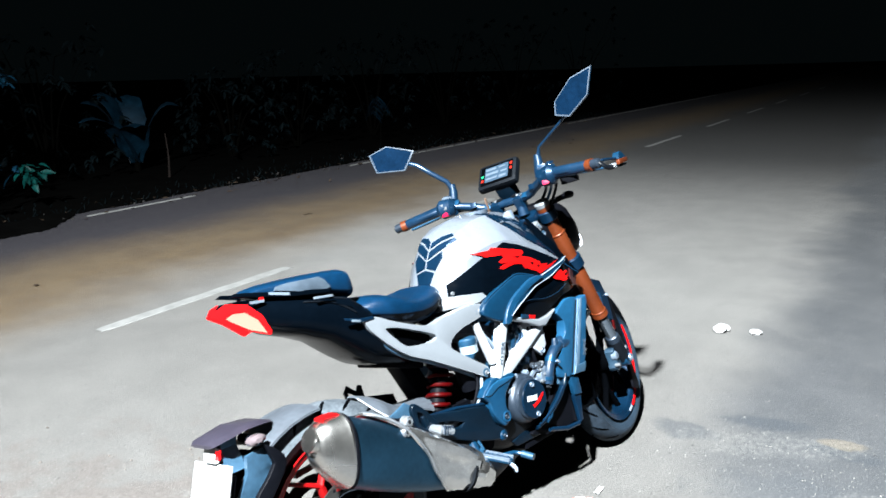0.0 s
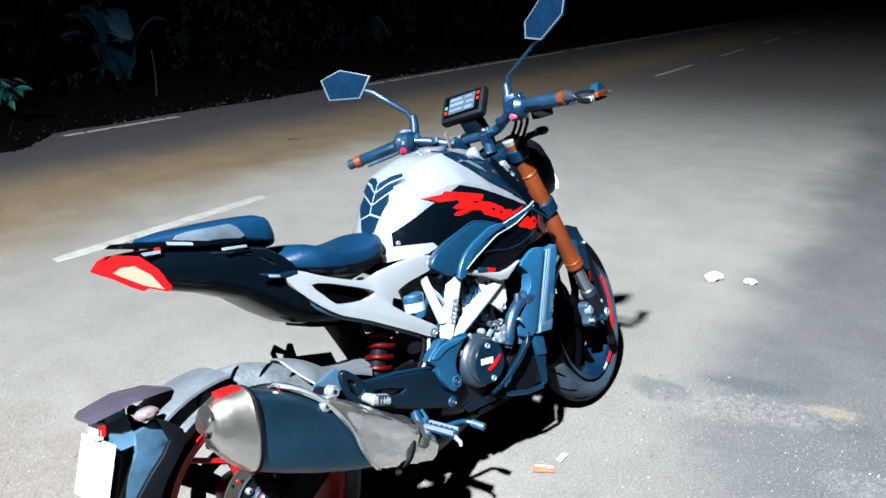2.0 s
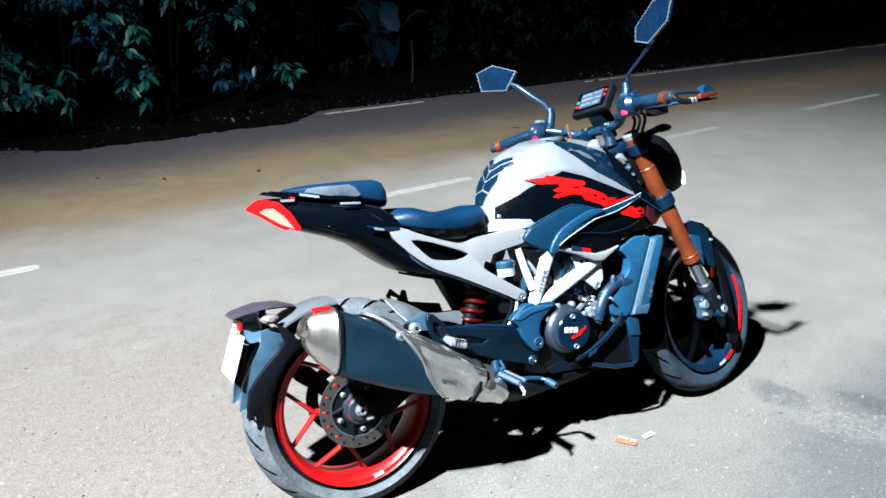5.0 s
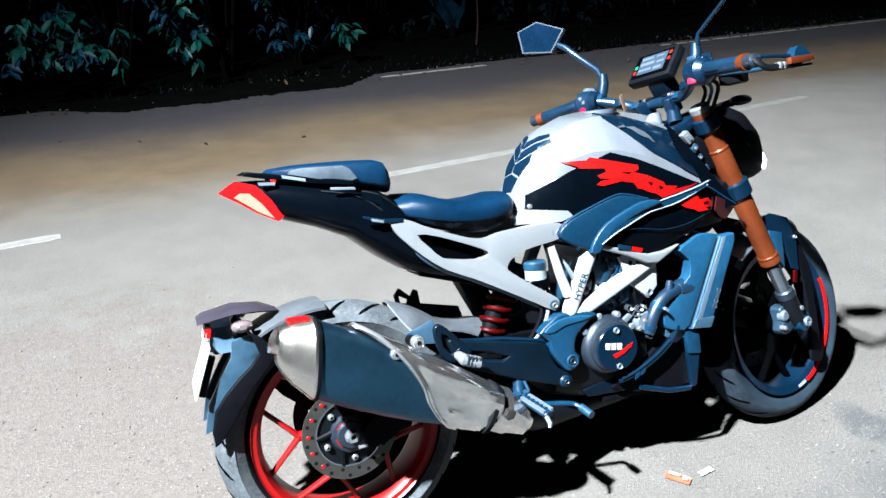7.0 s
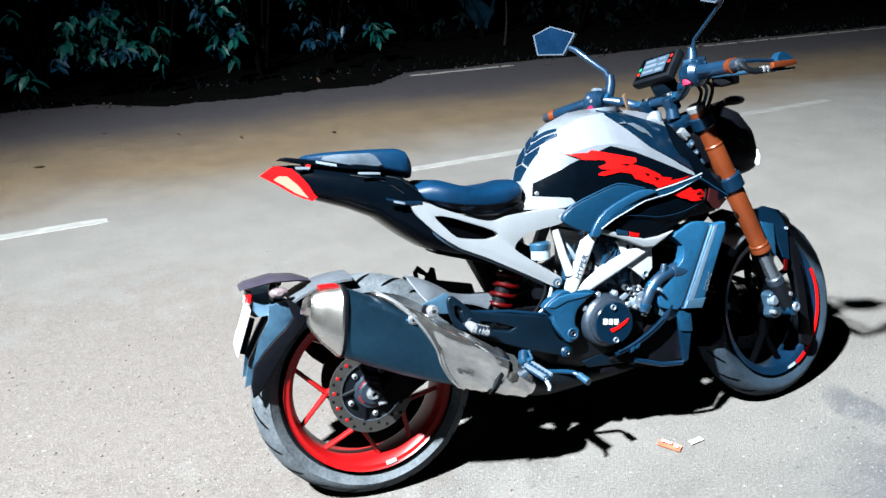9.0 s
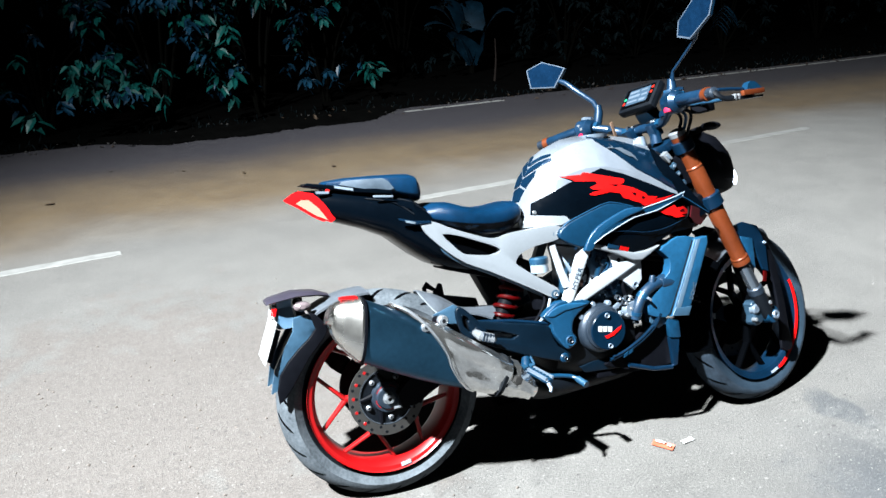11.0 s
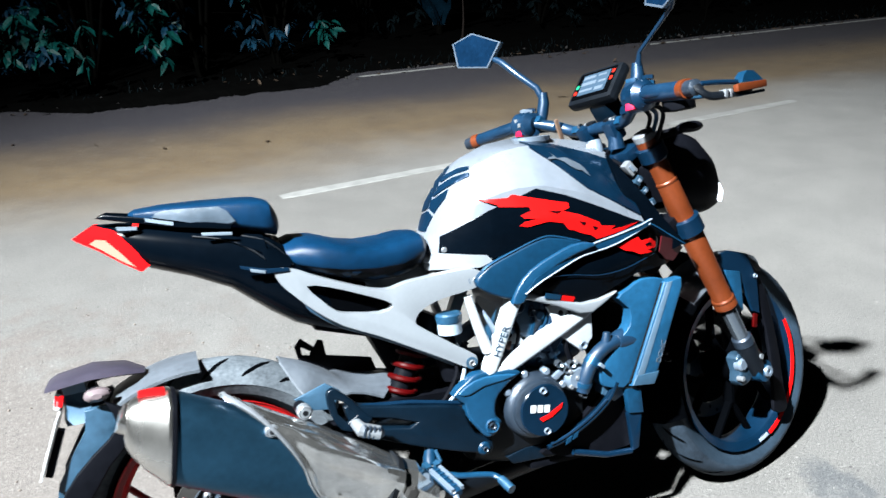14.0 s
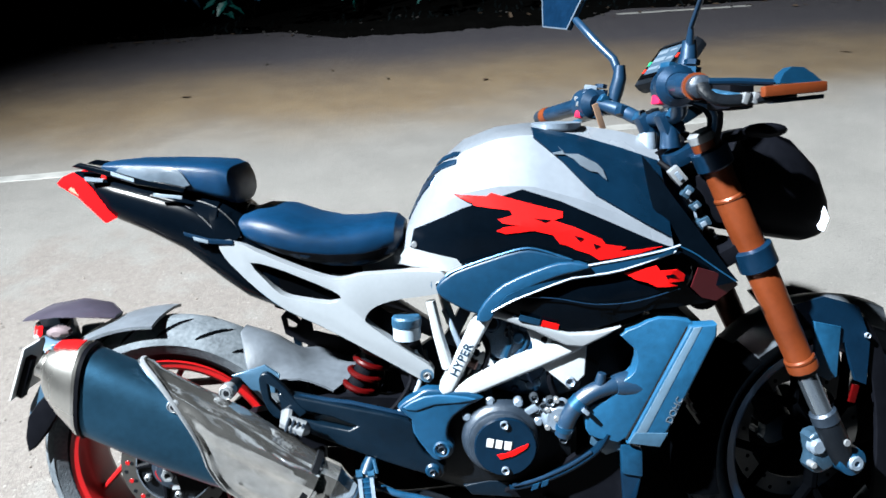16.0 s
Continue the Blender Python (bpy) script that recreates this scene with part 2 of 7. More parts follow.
    damp = mixed(math_node("MULTIPLY", blot(2.93, 0.46, 0.08, 0.14, 0), 0.6), damp, (0.017, 0.0205, 0.025))
    damp = mixed(math_node("MULTIPLY", blot(2.62, 0.02, 0.16, 0.42, 10), 0.35), damp, (0.020, 0.0235, 0.028))
    damp = mixed(math_node("MULTIPLY", blot(2.35, -0.70, 0.30, 0.34, 0), 0.45), damp, (0.020, 0.0235, 0.028))
    damp = mixed(math_node("MULTIPLY", blot(3.0, -0.10, 0.06, 0.16, 0), 0.55), damp, (0.017, 0.0205, 0.025))
    crumbled = mixed(math_node("MULTIPLY", math_node("MULTIPLY", blot(2.97, 0.15, 0.12, 0.36, 16), ranged(mid, 0.34, 0.66)), 0.42), damp, (0.090, 0.088, 0.084))
    crumbled = mixed(math_node("MULTIPLY", math_node("MULTIPLY", blot(2.68, -0.20, 0.10, 0.16, 0), ranged(mid, 0.34, 0.66)), 0.35), crumbled, (0.088, 0.086, 0.082))
    ochre = mixed(math_node("MULTIPLY", blot(3.08, -0.06, 0.04, 0.09, 0), 0.3), crumbled, (0.11, 0.085, 0.052))
    # Wide oval darkening that stands in for weaker light at the near end.
    ochre = mixed(math_node("MULTIPLY", blot(0.2, 0.2, 1.9, 1.2, 0), 0.45), ochre, (0.026, 0.0252, 0.0245))
    ochre = mixed(math_node("MULTIPLY", blot(0.95, 1.75, 1.0, 1.15, 0), 0.75), ochre, mixed(ranged(mid, 0.35, 0.65), (0.043, 0.0365, 0.0330), (0.056, 0.0485, 0.0445)))
    mottled = mixed(math_node("MULTIPLY", ranged(ragged, 0.56, 0.74), 0.14), ochre, (0.062, 0.060, 0.057))
    ochre = mixed(math_node("MULTIPLY", ranged(noise_at(9, 5, 0.7), 0.66, 0.74), 0.45), mottled, (0.026, 0.025, 0.0245))
    grain = mixed(ranged(fine, 0.32, 0.68), (0.80, 0.80, 0.80), (1.20, 1.20, 1.20))
    col = mixed(0.9, ochre, grain, "MULTIPLY")
    pitted = mixed(math_node("MULTIPLY", ranged(chips, 0.47, 0.36), 0.42), col, (0.017, 0.017, 0.0175))
    speck = mixed(math_node("MULTIPLY", ranged(chips, 0.57, 0.68), 0.5), pitted, (0.125, 0.122, 0.117))
    worn = mixed(math_node("MULTIPLY", ranged(mid, 0.42, 0.30), 0.42), speck, (0.023, 0.023, 0.0235))
    dots = mixed(math_node("MULTIPLY", ranged(noise_at(52, 1), 0.70, 0.76), 0.7), worn, (0.014, 0.0135, 0.0135))
    dots = mixed(math_node("MULTIPLY", ranged(noise_at(61, 1), 0.71, 0.77), 0.6), dots, (0.130, 0.126, 0.120))
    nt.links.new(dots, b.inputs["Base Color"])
    b.inputs["Roughness"].default_value = 0.86
    b.inputs["Specular IOR Level"].default_value = 0.25
    bump = nt.nodes.new("ShaderNodeBump")
    bump.inputs["Strength"].default_value, bump.inputs["Distance"].default_value = 0.42, 0.006
    nt.links.new(math_node("ADD", fine, math_node("MULTIPLY", chips, 2.0)), bump.inputs["Height"])
    nt.links.new(bump.outputs["Normal"], b.inputs["Normal"])
    return m


ASPHALT = asphalt()


# ---- mesh helpers ----
def part(name, bm, mat, parent=None, label="", m=None, sharp=32, flat=False):
    """Links a bmesh as one mesh object under a thing or a part."""
    if m is not None:
        bm.transform(m)
    bmesh.ops.recalc_face_normals(bm, faces=bm.faces[:])
    for f in bm.faces:
        f.smooth = not flat
    lim = radians(sharp)
    for e in bm.edges:
        if len(e.link_faces) == 2 and e.calc_face_angle(0) > lim:
            e.smooth = False
    me = bpy.data.meshes.new(name)
    bm.to_mesh(me)
    bm.free()
    for mm in mat if isinstance(mat, (list, tuple)) else (mat,):
        me.materials.append(mm)
    ob = new(name, me)
    if parent is not None:
        ob.parent = parent
    return tagged(ob, label=label)


def thing(name, at, label, category, group=""):
    ob = new(name)
    ob.empty_display_size = 0.1
    ob.matrix_world = at
    return tagged(ob, label, category, group)


def box(size, m=None, bevel=0.004, bm=None):
    bm = bm or bmesh.new()
    g = bmesh.ops.create_cube(bm, size=1.0)
    vs = g["verts"]
    bmesh.ops.scale(bm, vec=size, verts=vs)
    if bevel:
        es = list({e for v in vs for e in v.link_edges})
        r = bmesh.ops.bevel(bm, geom=es, offset=bevel, segments=2, profile=0.7, affect="EDGES", clamp_overlap=True)
        vs = list(set(r["verts"]) | {v for v in vs if v.is_valid})
    if m is not None:
        bmesh.ops.transform(bm, matrix=m, verts=[v for v in vs if v.is_valid])
    return bm


def loft(rings, caps=True, bm=None):
    bm = bm or bmesh.new()
    rows = [[bm.verts.new(p) for p in r] for r in rings]
    n = len(rows[0])
    for a, b in zip(rows, rows[1:]):
        for i in range(n):
            bm.faces.new((a[i], a[(i + 1) % n], b[(i + 1) % n], b[i]))
    if caps:
        bm.faces.new(rows[0][::-1])
        bm.faces.new(rows[-1])
    return bm


def ring(x, z0, z1, hw, power=2.6, n=24, lean=0.0):
    """A rounded section across the bike at x, from z0 to z1; lean moves the top forward."""
    zc, hz, out = (z0 + z1) / 2, (z1 - z0) / 2, []
    for i in range(n):
        a = 2 * math.pi * i / n
        c, s = math.cos(a), math.sin(a)
        y, z = math.copysign(abs(c) ** (2 / power), c) * hw, math.copysign(abs(s) ** (2 / power), s) * hz
        out.append((x + lean * z, y, zc + z))
    return out


def tube(pts, r, n=12, bm=None, caps=True, flat=1.0):
    """A round tube along points; r is one radius or one for each point."""
    pts = [Vector(p) for p in pts]
    rs = r if isinstance(r, (list, tuple)) else [r] * len(pts)
    t0 = (pts[1] - pts[0]).normalized()
    side = t0.cross(Vector((0, 0, 1)) if abs(t0.z) < 0.9 else Vector((1, 0, 0))).normalized()
    rings = []
    for i, p in enumerate(pts):
        a = pts[max(i - 1, 0)]
        b = pts[min(i + 1, len(pts) - 1)]
        t = (b - a).normalized()
        side = (side - t * side.dot(t)).normalized()
        up = t.cross(side)
        rings.append([p + (side * math.cos(2 * math.pi * k / n) + up * math.sin(2 * math.pi * k / n) * flat) * rs[i] for k in range(n)])
    return loft(rings, caps, bm)


def curve_pts(pts, n=6):
    """A smooth line through the points."""
    P = [Vector(p) for p in pts]
    out = []
    for i in range(len(P) - 1):
        p0, p1, p2, p3 = P[max(i - 1, 0)], P[i], P[i + 1], P[min(i + 2, len(P) - 1)]
        for k in range(n):
            t = k / n
            out.append(0.5 * (2 * p1 + (p2 - p0) * t + (2 * p0 - 5 * p1 + 4 * p2 - p3) * t * t + (3 * p1 - p0 - 3 * p2 + p3) * t ** 3))
    return out + [P[-1]]


def lathe(prof, centre, n=48, bm=None, closed=True, a0=0.0, a1=360.0):
    """Turns a profile of (radius, y) round the y axis through centre. closed: the profile is a loop."""
    bm = bm or bmesh.new()
    full = abs(a1 - a0) >= 360
    cols = []
    for k in range(n if full else n + 1):
        a = radians(a0 + (a1 - a0) * k / n)
        cols.append([bm.verts.new((centre[0] + r * math.cos(a), centre[1] + y, centre[2] + r * math.sin(a))) for r, y in prof])
    m = len(prof)
    for k in range(n):
        a, b = cols[k], cols[(k + 1) % len(cols)]
        for i in range(m if closed else m - 1):
            j = (i + 1) % m
            bm.faces.new((a[i], a[j], b[j], b[i]))
    if not full and closed:
        bm.faces.new(cols[0])
        bm.faces.new(cols[-1][::-1])
    bmesh.ops.remove_doubles(bm, verts=bm.verts[:], dist=1e-5)
    return bm


def disc(r, y0, y1, centre, n=32, bevel=0.003, bm=None):
    """A solid round of radius r between y0 and y1."""
    return lathe([(1e-6, y0), (r - bevel, y0), (r, y0 + bevel), (r, y1 - bevel), (r - bevel, y1), (1e-6, y1)], centre, n, bm, closed=False)


def split_hole(poly, hole):
    """Two outlines that together make poly less its hole."""
    i, j = min(((i, j) for i in range(len(poly)) for j in range(len(hole))), key=lambda q: (Vector(poly[q[0]]) - Vector(hole[q[1]])).length)
    i2 = max(range(len(poly)), key=lambda k: min(abs(k - i), len(poly) - abs(k - i)))
    j2 = min((k for k in range(len(hole)) if k != j), key=lambda k: (Vector(poly[i2]) - Vector(hole[k])).length)

    def run(seq, a, b, d):
        out, k = [seq[a]], a
        while k != b:
            k = (k + d) % len(seq)
            out.append(seq[k])
        return out
    area = lambda q: sum(a[0] * b[1] - b[0] * a[1] for a, b in zip(q, q[1:] + q[:1]))
    d = -1 if area(poly) * area(hole) > 0 else 1
    return [run(poly, i, i2, 1) + run(hole, j2, j, d), run(poly, i2, i, 1) + run(hole, j, j2, d)]


def plate(poly, yfun, thick, step=0.04, bevel=0.003, side=-1, hole=None, bm=None):
    """A plate with the outline poly in x and z that lies on the surface y = side * yfun(x, z), thick towards the middle of the bike."""
    bm = bm or bmesh.new()
    if not callable(yfun):
        depth = yfun
        yfun = lambda x, z: depth
    loops = split_hole(poly, hole) if hole else [poly]
    new_faces = []
    for lp in loops:
        new_faces.append(bm.faces.new([bm.verts.new((x, 0, z)) for x, z in lp]))
    bmesh.ops.remove_doubles(bm, verts=bm.verts[:], dist=1e-5)
    bmesh.ops.triangulate(bm, faces=bm.faces[:])
    xs, zs = [p[0] for p in poly], [p[1] for p in poly]
    if step:
        for lo, hi, no in ((min(xs), max(xs), (1, 0, 0)), (min(zs), max(zs), (0, 0, 1))):
            k = math.ceil(lo / step)
            while k * step < hi:
                co = (k * step, 0, 0) if no[0] else (0, 0, k * step)
                bmesh.ops.bisect_plane(bm, geom=bm.verts[:] + bm.edges[:] + bm.faces[:], plane_co=co, plane_no=no)
                k += 1
    g = bmesh.ops.extrude_face_region(bm, geom=bm.faces[:])
    back = {v for v in g["geom"] if isinstance(v, bmesh.types.BMVert)}
    for v in bm.verts:
        v.co.y = side * (yfun(v.co.x, v.co.z) - (thick if v in back else 0))
    if yfun in ROUNDED:
        near = {v: [e.other_vert(v) for e in v.link_edges if e.other_vert(v) not in back] for v in bm.verts if v not in back}
        for turn in range(14):
            level = {v: (v.co.y + sum(o.co.y for o in q) / len(q)) / 2 for v, q in near.items() if q}
            for v, y in level.items():
                v.co.y = y
    bmesh.ops.recalc_face_normals(bm, faces=bm.faces[:])
    if bevel:
        es = [e for e in bm.edges if len(e.link_faces) == 2 and e.calc_face_angle(0) > radians(55)]
        bmesh.ops.bevel(bm, geom=es, offset=bevel, segments=2, profile=0.6, affect="EDGES", clamp_overlap=True)
    return bm


ROUNDED = []


def pillow(poly, base, drop=0.010, width=0.028, hole=None):
    """A surface for plate(): base(x, z) in the middle, rounded off by drop towards the outline."""
    lines = [(Vector(a), Vector(b)) for q in (poly, hole or []) for a, b in zip(q, q[1:] + q[:1])]

    def depth(x, z):
        p, near = Vector((x, z)), 1.0
        for a, b in lines:
            ab = b - a
            near = min(near, (p - a - ab * min(1, max(0, (p - a).dot(ab) / ab.length_squared))).length)
        k = max(0.0, 1 - near / width)
        return (base(x, z) if callable(base) else base) - drop * k * k
    ROUNDED.append(depth)
    return depth


def slab(poly, y, thick, bevel=0.004, side=-1, hole=None, slope=0.0, rise=0.0, segments=4):
    """A flat plate with rounded edges: outline poly in x and z, its face at y + slope * x + rise * z from the middle of the bike."""
    bm = bmesh.new()
    loops = split_hole(poly, hole) if hole else [poly]
    for lp in loops:
        bm.faces.new([bm.verts.new((x, 0, z)) for x, z in lp])
    bmesh.ops.remove_doubles(bm, verts=bm.verts[:], dist=1e-5)
    g = bmesh.ops.extrude_face_region(bm, geom=bm.faces[:])
    back = {v for v in g["geom"] if isinstance(v, bmesh.types.BMVert)}
    for v in bm.verts:
        v.co.y = side * (y + slope * v.co.x + rise * v.co.z - (thick if v in back else 0))
    bmesh.ops.recalc_face_normals(bm, faces=bm.faces[:])
    rim = [e for e in bm.edges if len(e.link_faces) == 2 and e.calc_face_angle(0) > radians(55) and not all(v in back for v in e.verts)
           and sum(len(f.verts) > 4 or all(v not in back for v in f.verts) for f in e.link_faces) >= 1 and all(v not in back for v in e.verts)]
    if bevel:
        flat = {f for f in bm.faces if all(v not in back for v in f.verts)}
        bmesh.ops.bevel(bm, geom=rim, offset=bevel, segments=segments, profile=0.5, affect="EDGES", clamp_overlap=True)
        for f in flat:
            if f.is_valid:
                for e in f.edges:
                    e.smooth = False
    return bm


def rounded(pts, n=3):
    """A closed outline, smoothed through its points."""
    out, k = [], len(pts)
    for i in range(k):
        p0, p1, p2, p3 = (Vector(pts[(i + j) % k]) for j in (-1, 0, 1, 2))
        for q in range(n):
            t = q / n
            v = 0.5 * (2 * p1 + (p2 - p0) * t + (2 * p0 - 5 * p1 + 4 * p2 - p3) * t * t + (3 * p1 - p0 - 3 * p2 + p3) * t ** 3)
            out.append((v.x, v.y))
    return out


def letters(text, size, m, mat, parent, name="lettering"):
    """Raised lettering in the built-in font."""
    cu = bpy.data.curves.new(name, "FONT")
    cu.body, cu.size, cu.extrude, cu.align_x, cu.align_y = text, size, 0.0006, "CENTER", "CENTER"
    tmp = new(name, cu)
    me = bpy.data.meshes.new_from_object(tmp.evaluated_get(bpy.context.evaluated_depsgraph_get()))
    bpy.data.objects.remove(tmp)
    me.transform(m)
    me.materials.clear()
    me.materials.append(mat)
    ob = new(name, me)
    ob.parent = parent
    return ob


def bolt(at, r=0.008, side=-1, parent=None, mat=None, depth=0.006):
    bm = lathe([(1e-6, 0.0), (r * 0.45, 0.0), (r * 0.5, side * depth * 0.6), (r * 0.85, side * depth), (r, side * depth * 0.5), (r, -side * 0.004)], at, 12, closed=False)
    return part("bolt", bm, mat or ALLOY, parent)


# ---- road and verge ----
ROAD = pose(0, 0, 0, 0, 0, 63)


def road_place(s, d, z=0.0):
    """A place from metres along and across the road."""
    return ROAD @ Vector((s, d, z))


bm = bmesh.new()
for x in range(-6, 7):
    for y in range(-6, 7):
        bm.verts.new((x * 50, y * 50, -0.03))
bm.verts.ensure_lookup_table()
for i in range(12):
    for j in range(12):
        bm.faces.new([bm.verts[a] for a in (i * 13 + j, (i + 1) * 13 + j, (i + 1) * 13 + j + 1, i * 13 + j + 1)])
tagged(part("ground", bm, SOIL, None, flat=True), "earth beside the night road, coloured near-black as unlit", "ground", kind="structure")

bm = bmesh.new()
rng = random.Random(4)
edge = [-140 + 1.0 * i for i in range(128)] + [-12 + 0.06 * i for i in range(600)] + [24 + 1.0 * i for i in range(137)]
top_a, top_b, low_a, low_b = [], [], [], []
for s in edge:
    wob = 0.10 * noise.noise((s * 0.7, 3.1, 0)) + 0.05 * noise.noise((s * 2.9, 9.1, 0)) + 0.04 * noise.noise((s * 9.0, 4.1, 0))
    top_a.append(bm.verts.new((s, -4.2 + wob, 0)))
    top_b.append(bm.verts.new((s, 7.12 + wob, 0)))
    low_a.append(bm.verts.new((s, -4.25 + wob, -0.06)))
    low_b.append(bm.verts.new((s, 7.17 + wob, -0.06)))
for i in range(len(edge) - 1):
    bm.faces.new((top_a[i], top_a[i + 1], top_b[i + 1], top_b[i]))
    bm.faces.new((low_a[i], low_a[i + 1], top_a[i + 1], top_a[i]))
    bm.faces.new((top_b[i], top_b[i + 1], low_b[i + 1], low_b[i]))
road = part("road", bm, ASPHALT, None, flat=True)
road.matrix_world = ROAD
tagged(road, "worn grey asphalt road lit by a street lamp", "road", kind="structure")


def stripe(s0, s1, d, width, name, label):
    """A worn painted line, 4 mm proud, with frayed edges."""
    bm = bmesh.new()
    n = max(4, int((s1 - s0) / 0.06))
    rows = []
    for i in range(n + 1):
        s = s0 + (s1 - s0) * i / n
        taper = 0.7 if i in (0, n) else 1.0
        a = d - width / 2 * taper + 0.008 * noise.noise((s * 9, d, 1.0))
        c = d + width / 2 * taper + 0.008 * noise.noise((s * 9, d, 7.0))
        rows.append([bm.verts.new(p) for p in ((s, a, 0.0005), (s, a + 0.004, 0.004), (s, c - 0.004, 0.004), (s, c, 0.0005))])
    for r, q in zip(rows, rows[1:]):
        for k in range(3):
            bm.faces.new((r[k], q[k], q[k + 1], r[k + 1]))
    ob = part(name, bm, PAINT_LINE, None)
    ob.matrix_world = ROAD
    return tagged(ob, label, "road marking", name + "s", "structure")


for k, (s0, s1) in enumerate(((-9.6, -8.0), (-6.5, -5.0), (-3.4, -1.95), (-0.4, 1.12), (2.56, 4.09), (5.7, 7.29), (9.0, 10.8), (12.85, 15.1), (17.3, 19.6), (22.0, 24.5), (27.0, 29.5), (33.0, 36.0), (40.0, 43.0))):
    stripe(s0, s1, 3.60, 0.088, "lane_dash", "worn white lane dash painted on asphalt")
for s0, s1 in ((-14, -6.5), (-6.2, -1.2), (4.7, 6.1), (9.0, 17.0), (17.4, 34.0)):
    stripe(s0, s1, 6.93, 0.065, "edge_line", "faded white edge line half covered with dirt")


# earth washed over the road edge, with a ragged margin, near-black as unlit
bm, rows = bmesh.new(), []
for i in range(300):
    s = 1.45 + 3.25 * i / 299
    end = min(1.0, 6 * min(i, 299 - i) / 299)
    margin = 7.10 - end * (0.46 + 0.09 * noise.noise((s * 1.6, 2.0, 0)) + 0.06 * noise.noise((s * 5.5, 5.0, 0)) + 0.06 * noise.noise((s * 15, 8.0, 0)) + 0.04 * noise.noise((s * 37, 2.0, 0)))
    row = []
    for k in range(6):
        d = margin + (7.45 - margin) * k / 5
        row.append(bm.verts.new((s, d, 0.003 + (0.0 if k == 0 else 0.012 + 0.016 * abs(noise.noise((s * 6, d * 6, 3.0)))) - (0.045 if k == 5 else 0))))
    rows.append(row)
for r, q in zip(rows, rows[1:]):
    for k in range(5):
        bm.faces.new((r[k], q[k], q[k + 1], r[k + 1]))
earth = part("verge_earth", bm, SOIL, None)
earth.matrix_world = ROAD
tagged(earth, "earth washed over the ragged road edge, coloured near-black as unlit", "ground", kind="structure")


# ---- bushes along the far verge ----
def leaf(bm, base, way, length, width, roll, droop=0.25, mi=0):
    """A folded, pointed blade of six faces."""
    way = way.normalized()
    side = way.cross(Vector((0, 0, 1)))
    side = side.normalized() if side.length > 1e-3 else Vector((1, 0, 0))
    side = Matrix.Rotation(roll, 3, way) @ side
    up = side.cross(way)
    rows = []
    for t, w in ((0.0, 0.05), (0.3, 0.85), (0.65, 0.8), (1.0, 0.0)):
        c = base + way * length * t - Vector((0, 0, 1)) * droop * length * t * t
        if w == 0:
            rows.append([bm.verts.new(c)])
        else:
            rows.append([bm.verts.new(c - side * width * w / 2 + up * width * 0.12), bm.verts.new(c), bm.verts.new(c + side * width * w / 2 + up * width * 0.12)])
    for r, q in zip(rows, rows[1:]):
        for k in range(2):
            f = bm.faces.new((r[k], q[k], q[k + 1], r[k + 1])) if len(q) == 3 else bm.faces.new((r[k], q[0], r[k + 1]))
            f.material_index = mi


def bush(s, d, wide, high, seed, count=150, label="leafy roadside bush with drooping green leaves", low=0.30, leaves=None):
    """A bush of many twigs that end in whorls of drooping leaves, fullest towards the road."""
    rng = random.Random(seed)
    root = thing("bush", Matrix.Translation(road_place(s, d, -0.03)) @ pose(0, 0, 0, 0, 0, 63), label, "bush", "bushes along the verge")
    stems, crown = bmesh.new(), bmesh.new()
    hub = []
    for k in range(6):
        a = k * 1.05 + rng.uniform(-0.3, 0.3)
        reach = wide * rng.uniform(0.25, 0.6)
        end = Vector((math.cos(a) * reach, math.sin(a) * reach, high * rng.uniform(0.45, 0.9)))
        pts = curve_pts([(0.04 * math.cos(a), 0.04 * math.sin(a), 0.0), end * 0.5 + Vector((0, 0, high * 0.1)), end], 4)
        tube(pts, [0.024 * (1 - 0.8 * i / (len(pts) - 1)) for i in range(len(pts))], 6, stems)
        hub += pts[3:]
    for k in range(count):
        a, up = rng.uniform(0, math.tau), rng.random()
        r = wide * math.sqrt(rng.uniform(0.35, 1.0)) * (1.0 - 0.35 * up)
        tip = Vector((math.cos(a) * r, math.sin(a) * r, low + (high - low) * up))
        tip += Vector((noise.noise(tip * 2.1), noise.noise(tip * 2.3 + Vector((7, 0, 0))), noise.noise(tip * 1.9 + Vector((0, 5, 0))))) * 0.25
        if noise.noise(tip * 1.7 + Vector((0, seed, 1))) < ((0.04 if s < 2.8 else 0.16) if s < 5 else -0.3):
            continue
        p = min(hub, key=lambda q: (q - tip).length)
        if k % 4 == 0:
            tube([p, (p + tip) / 2 + Vector((0, 0, 0.05)), tip], [0.005, 0.0035, 0.002], 3, stems, caps=False)
        out = Vector((tip.x, tip.y, 0.1)).normalized()
        green = noise.noise(tip * 2.6 + Vector((seed, 0, 3))) > 0.02
        for j in range(rng.randint(5, 9)):
            b = math.tau * j / 7 + rng.uniform(-0.4, 0.4)
            w = Vector((math.cos(b), math.sin(b), rng.uniform(-0.9, 0.1))) + out * 0.6
            ln = rng.uniform(0.06, 0.15) * (1.15 if green else 0.9)
            leaf(crown, tip - out * rng.uniform(0, 0.08) + Vector((0, 0, rng.uniform(-0.05, 0.05))), w, ln, ln * rng.uniform(0.40, 0.66), rng.uniform(-0.8, 0.8), rng.uniform(0.15, 0.6), 0 if green else 1)
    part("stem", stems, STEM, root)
    part("crown", crown, leaves or (LEAF, LEAF_BLUE), root, flat=True)
    return root


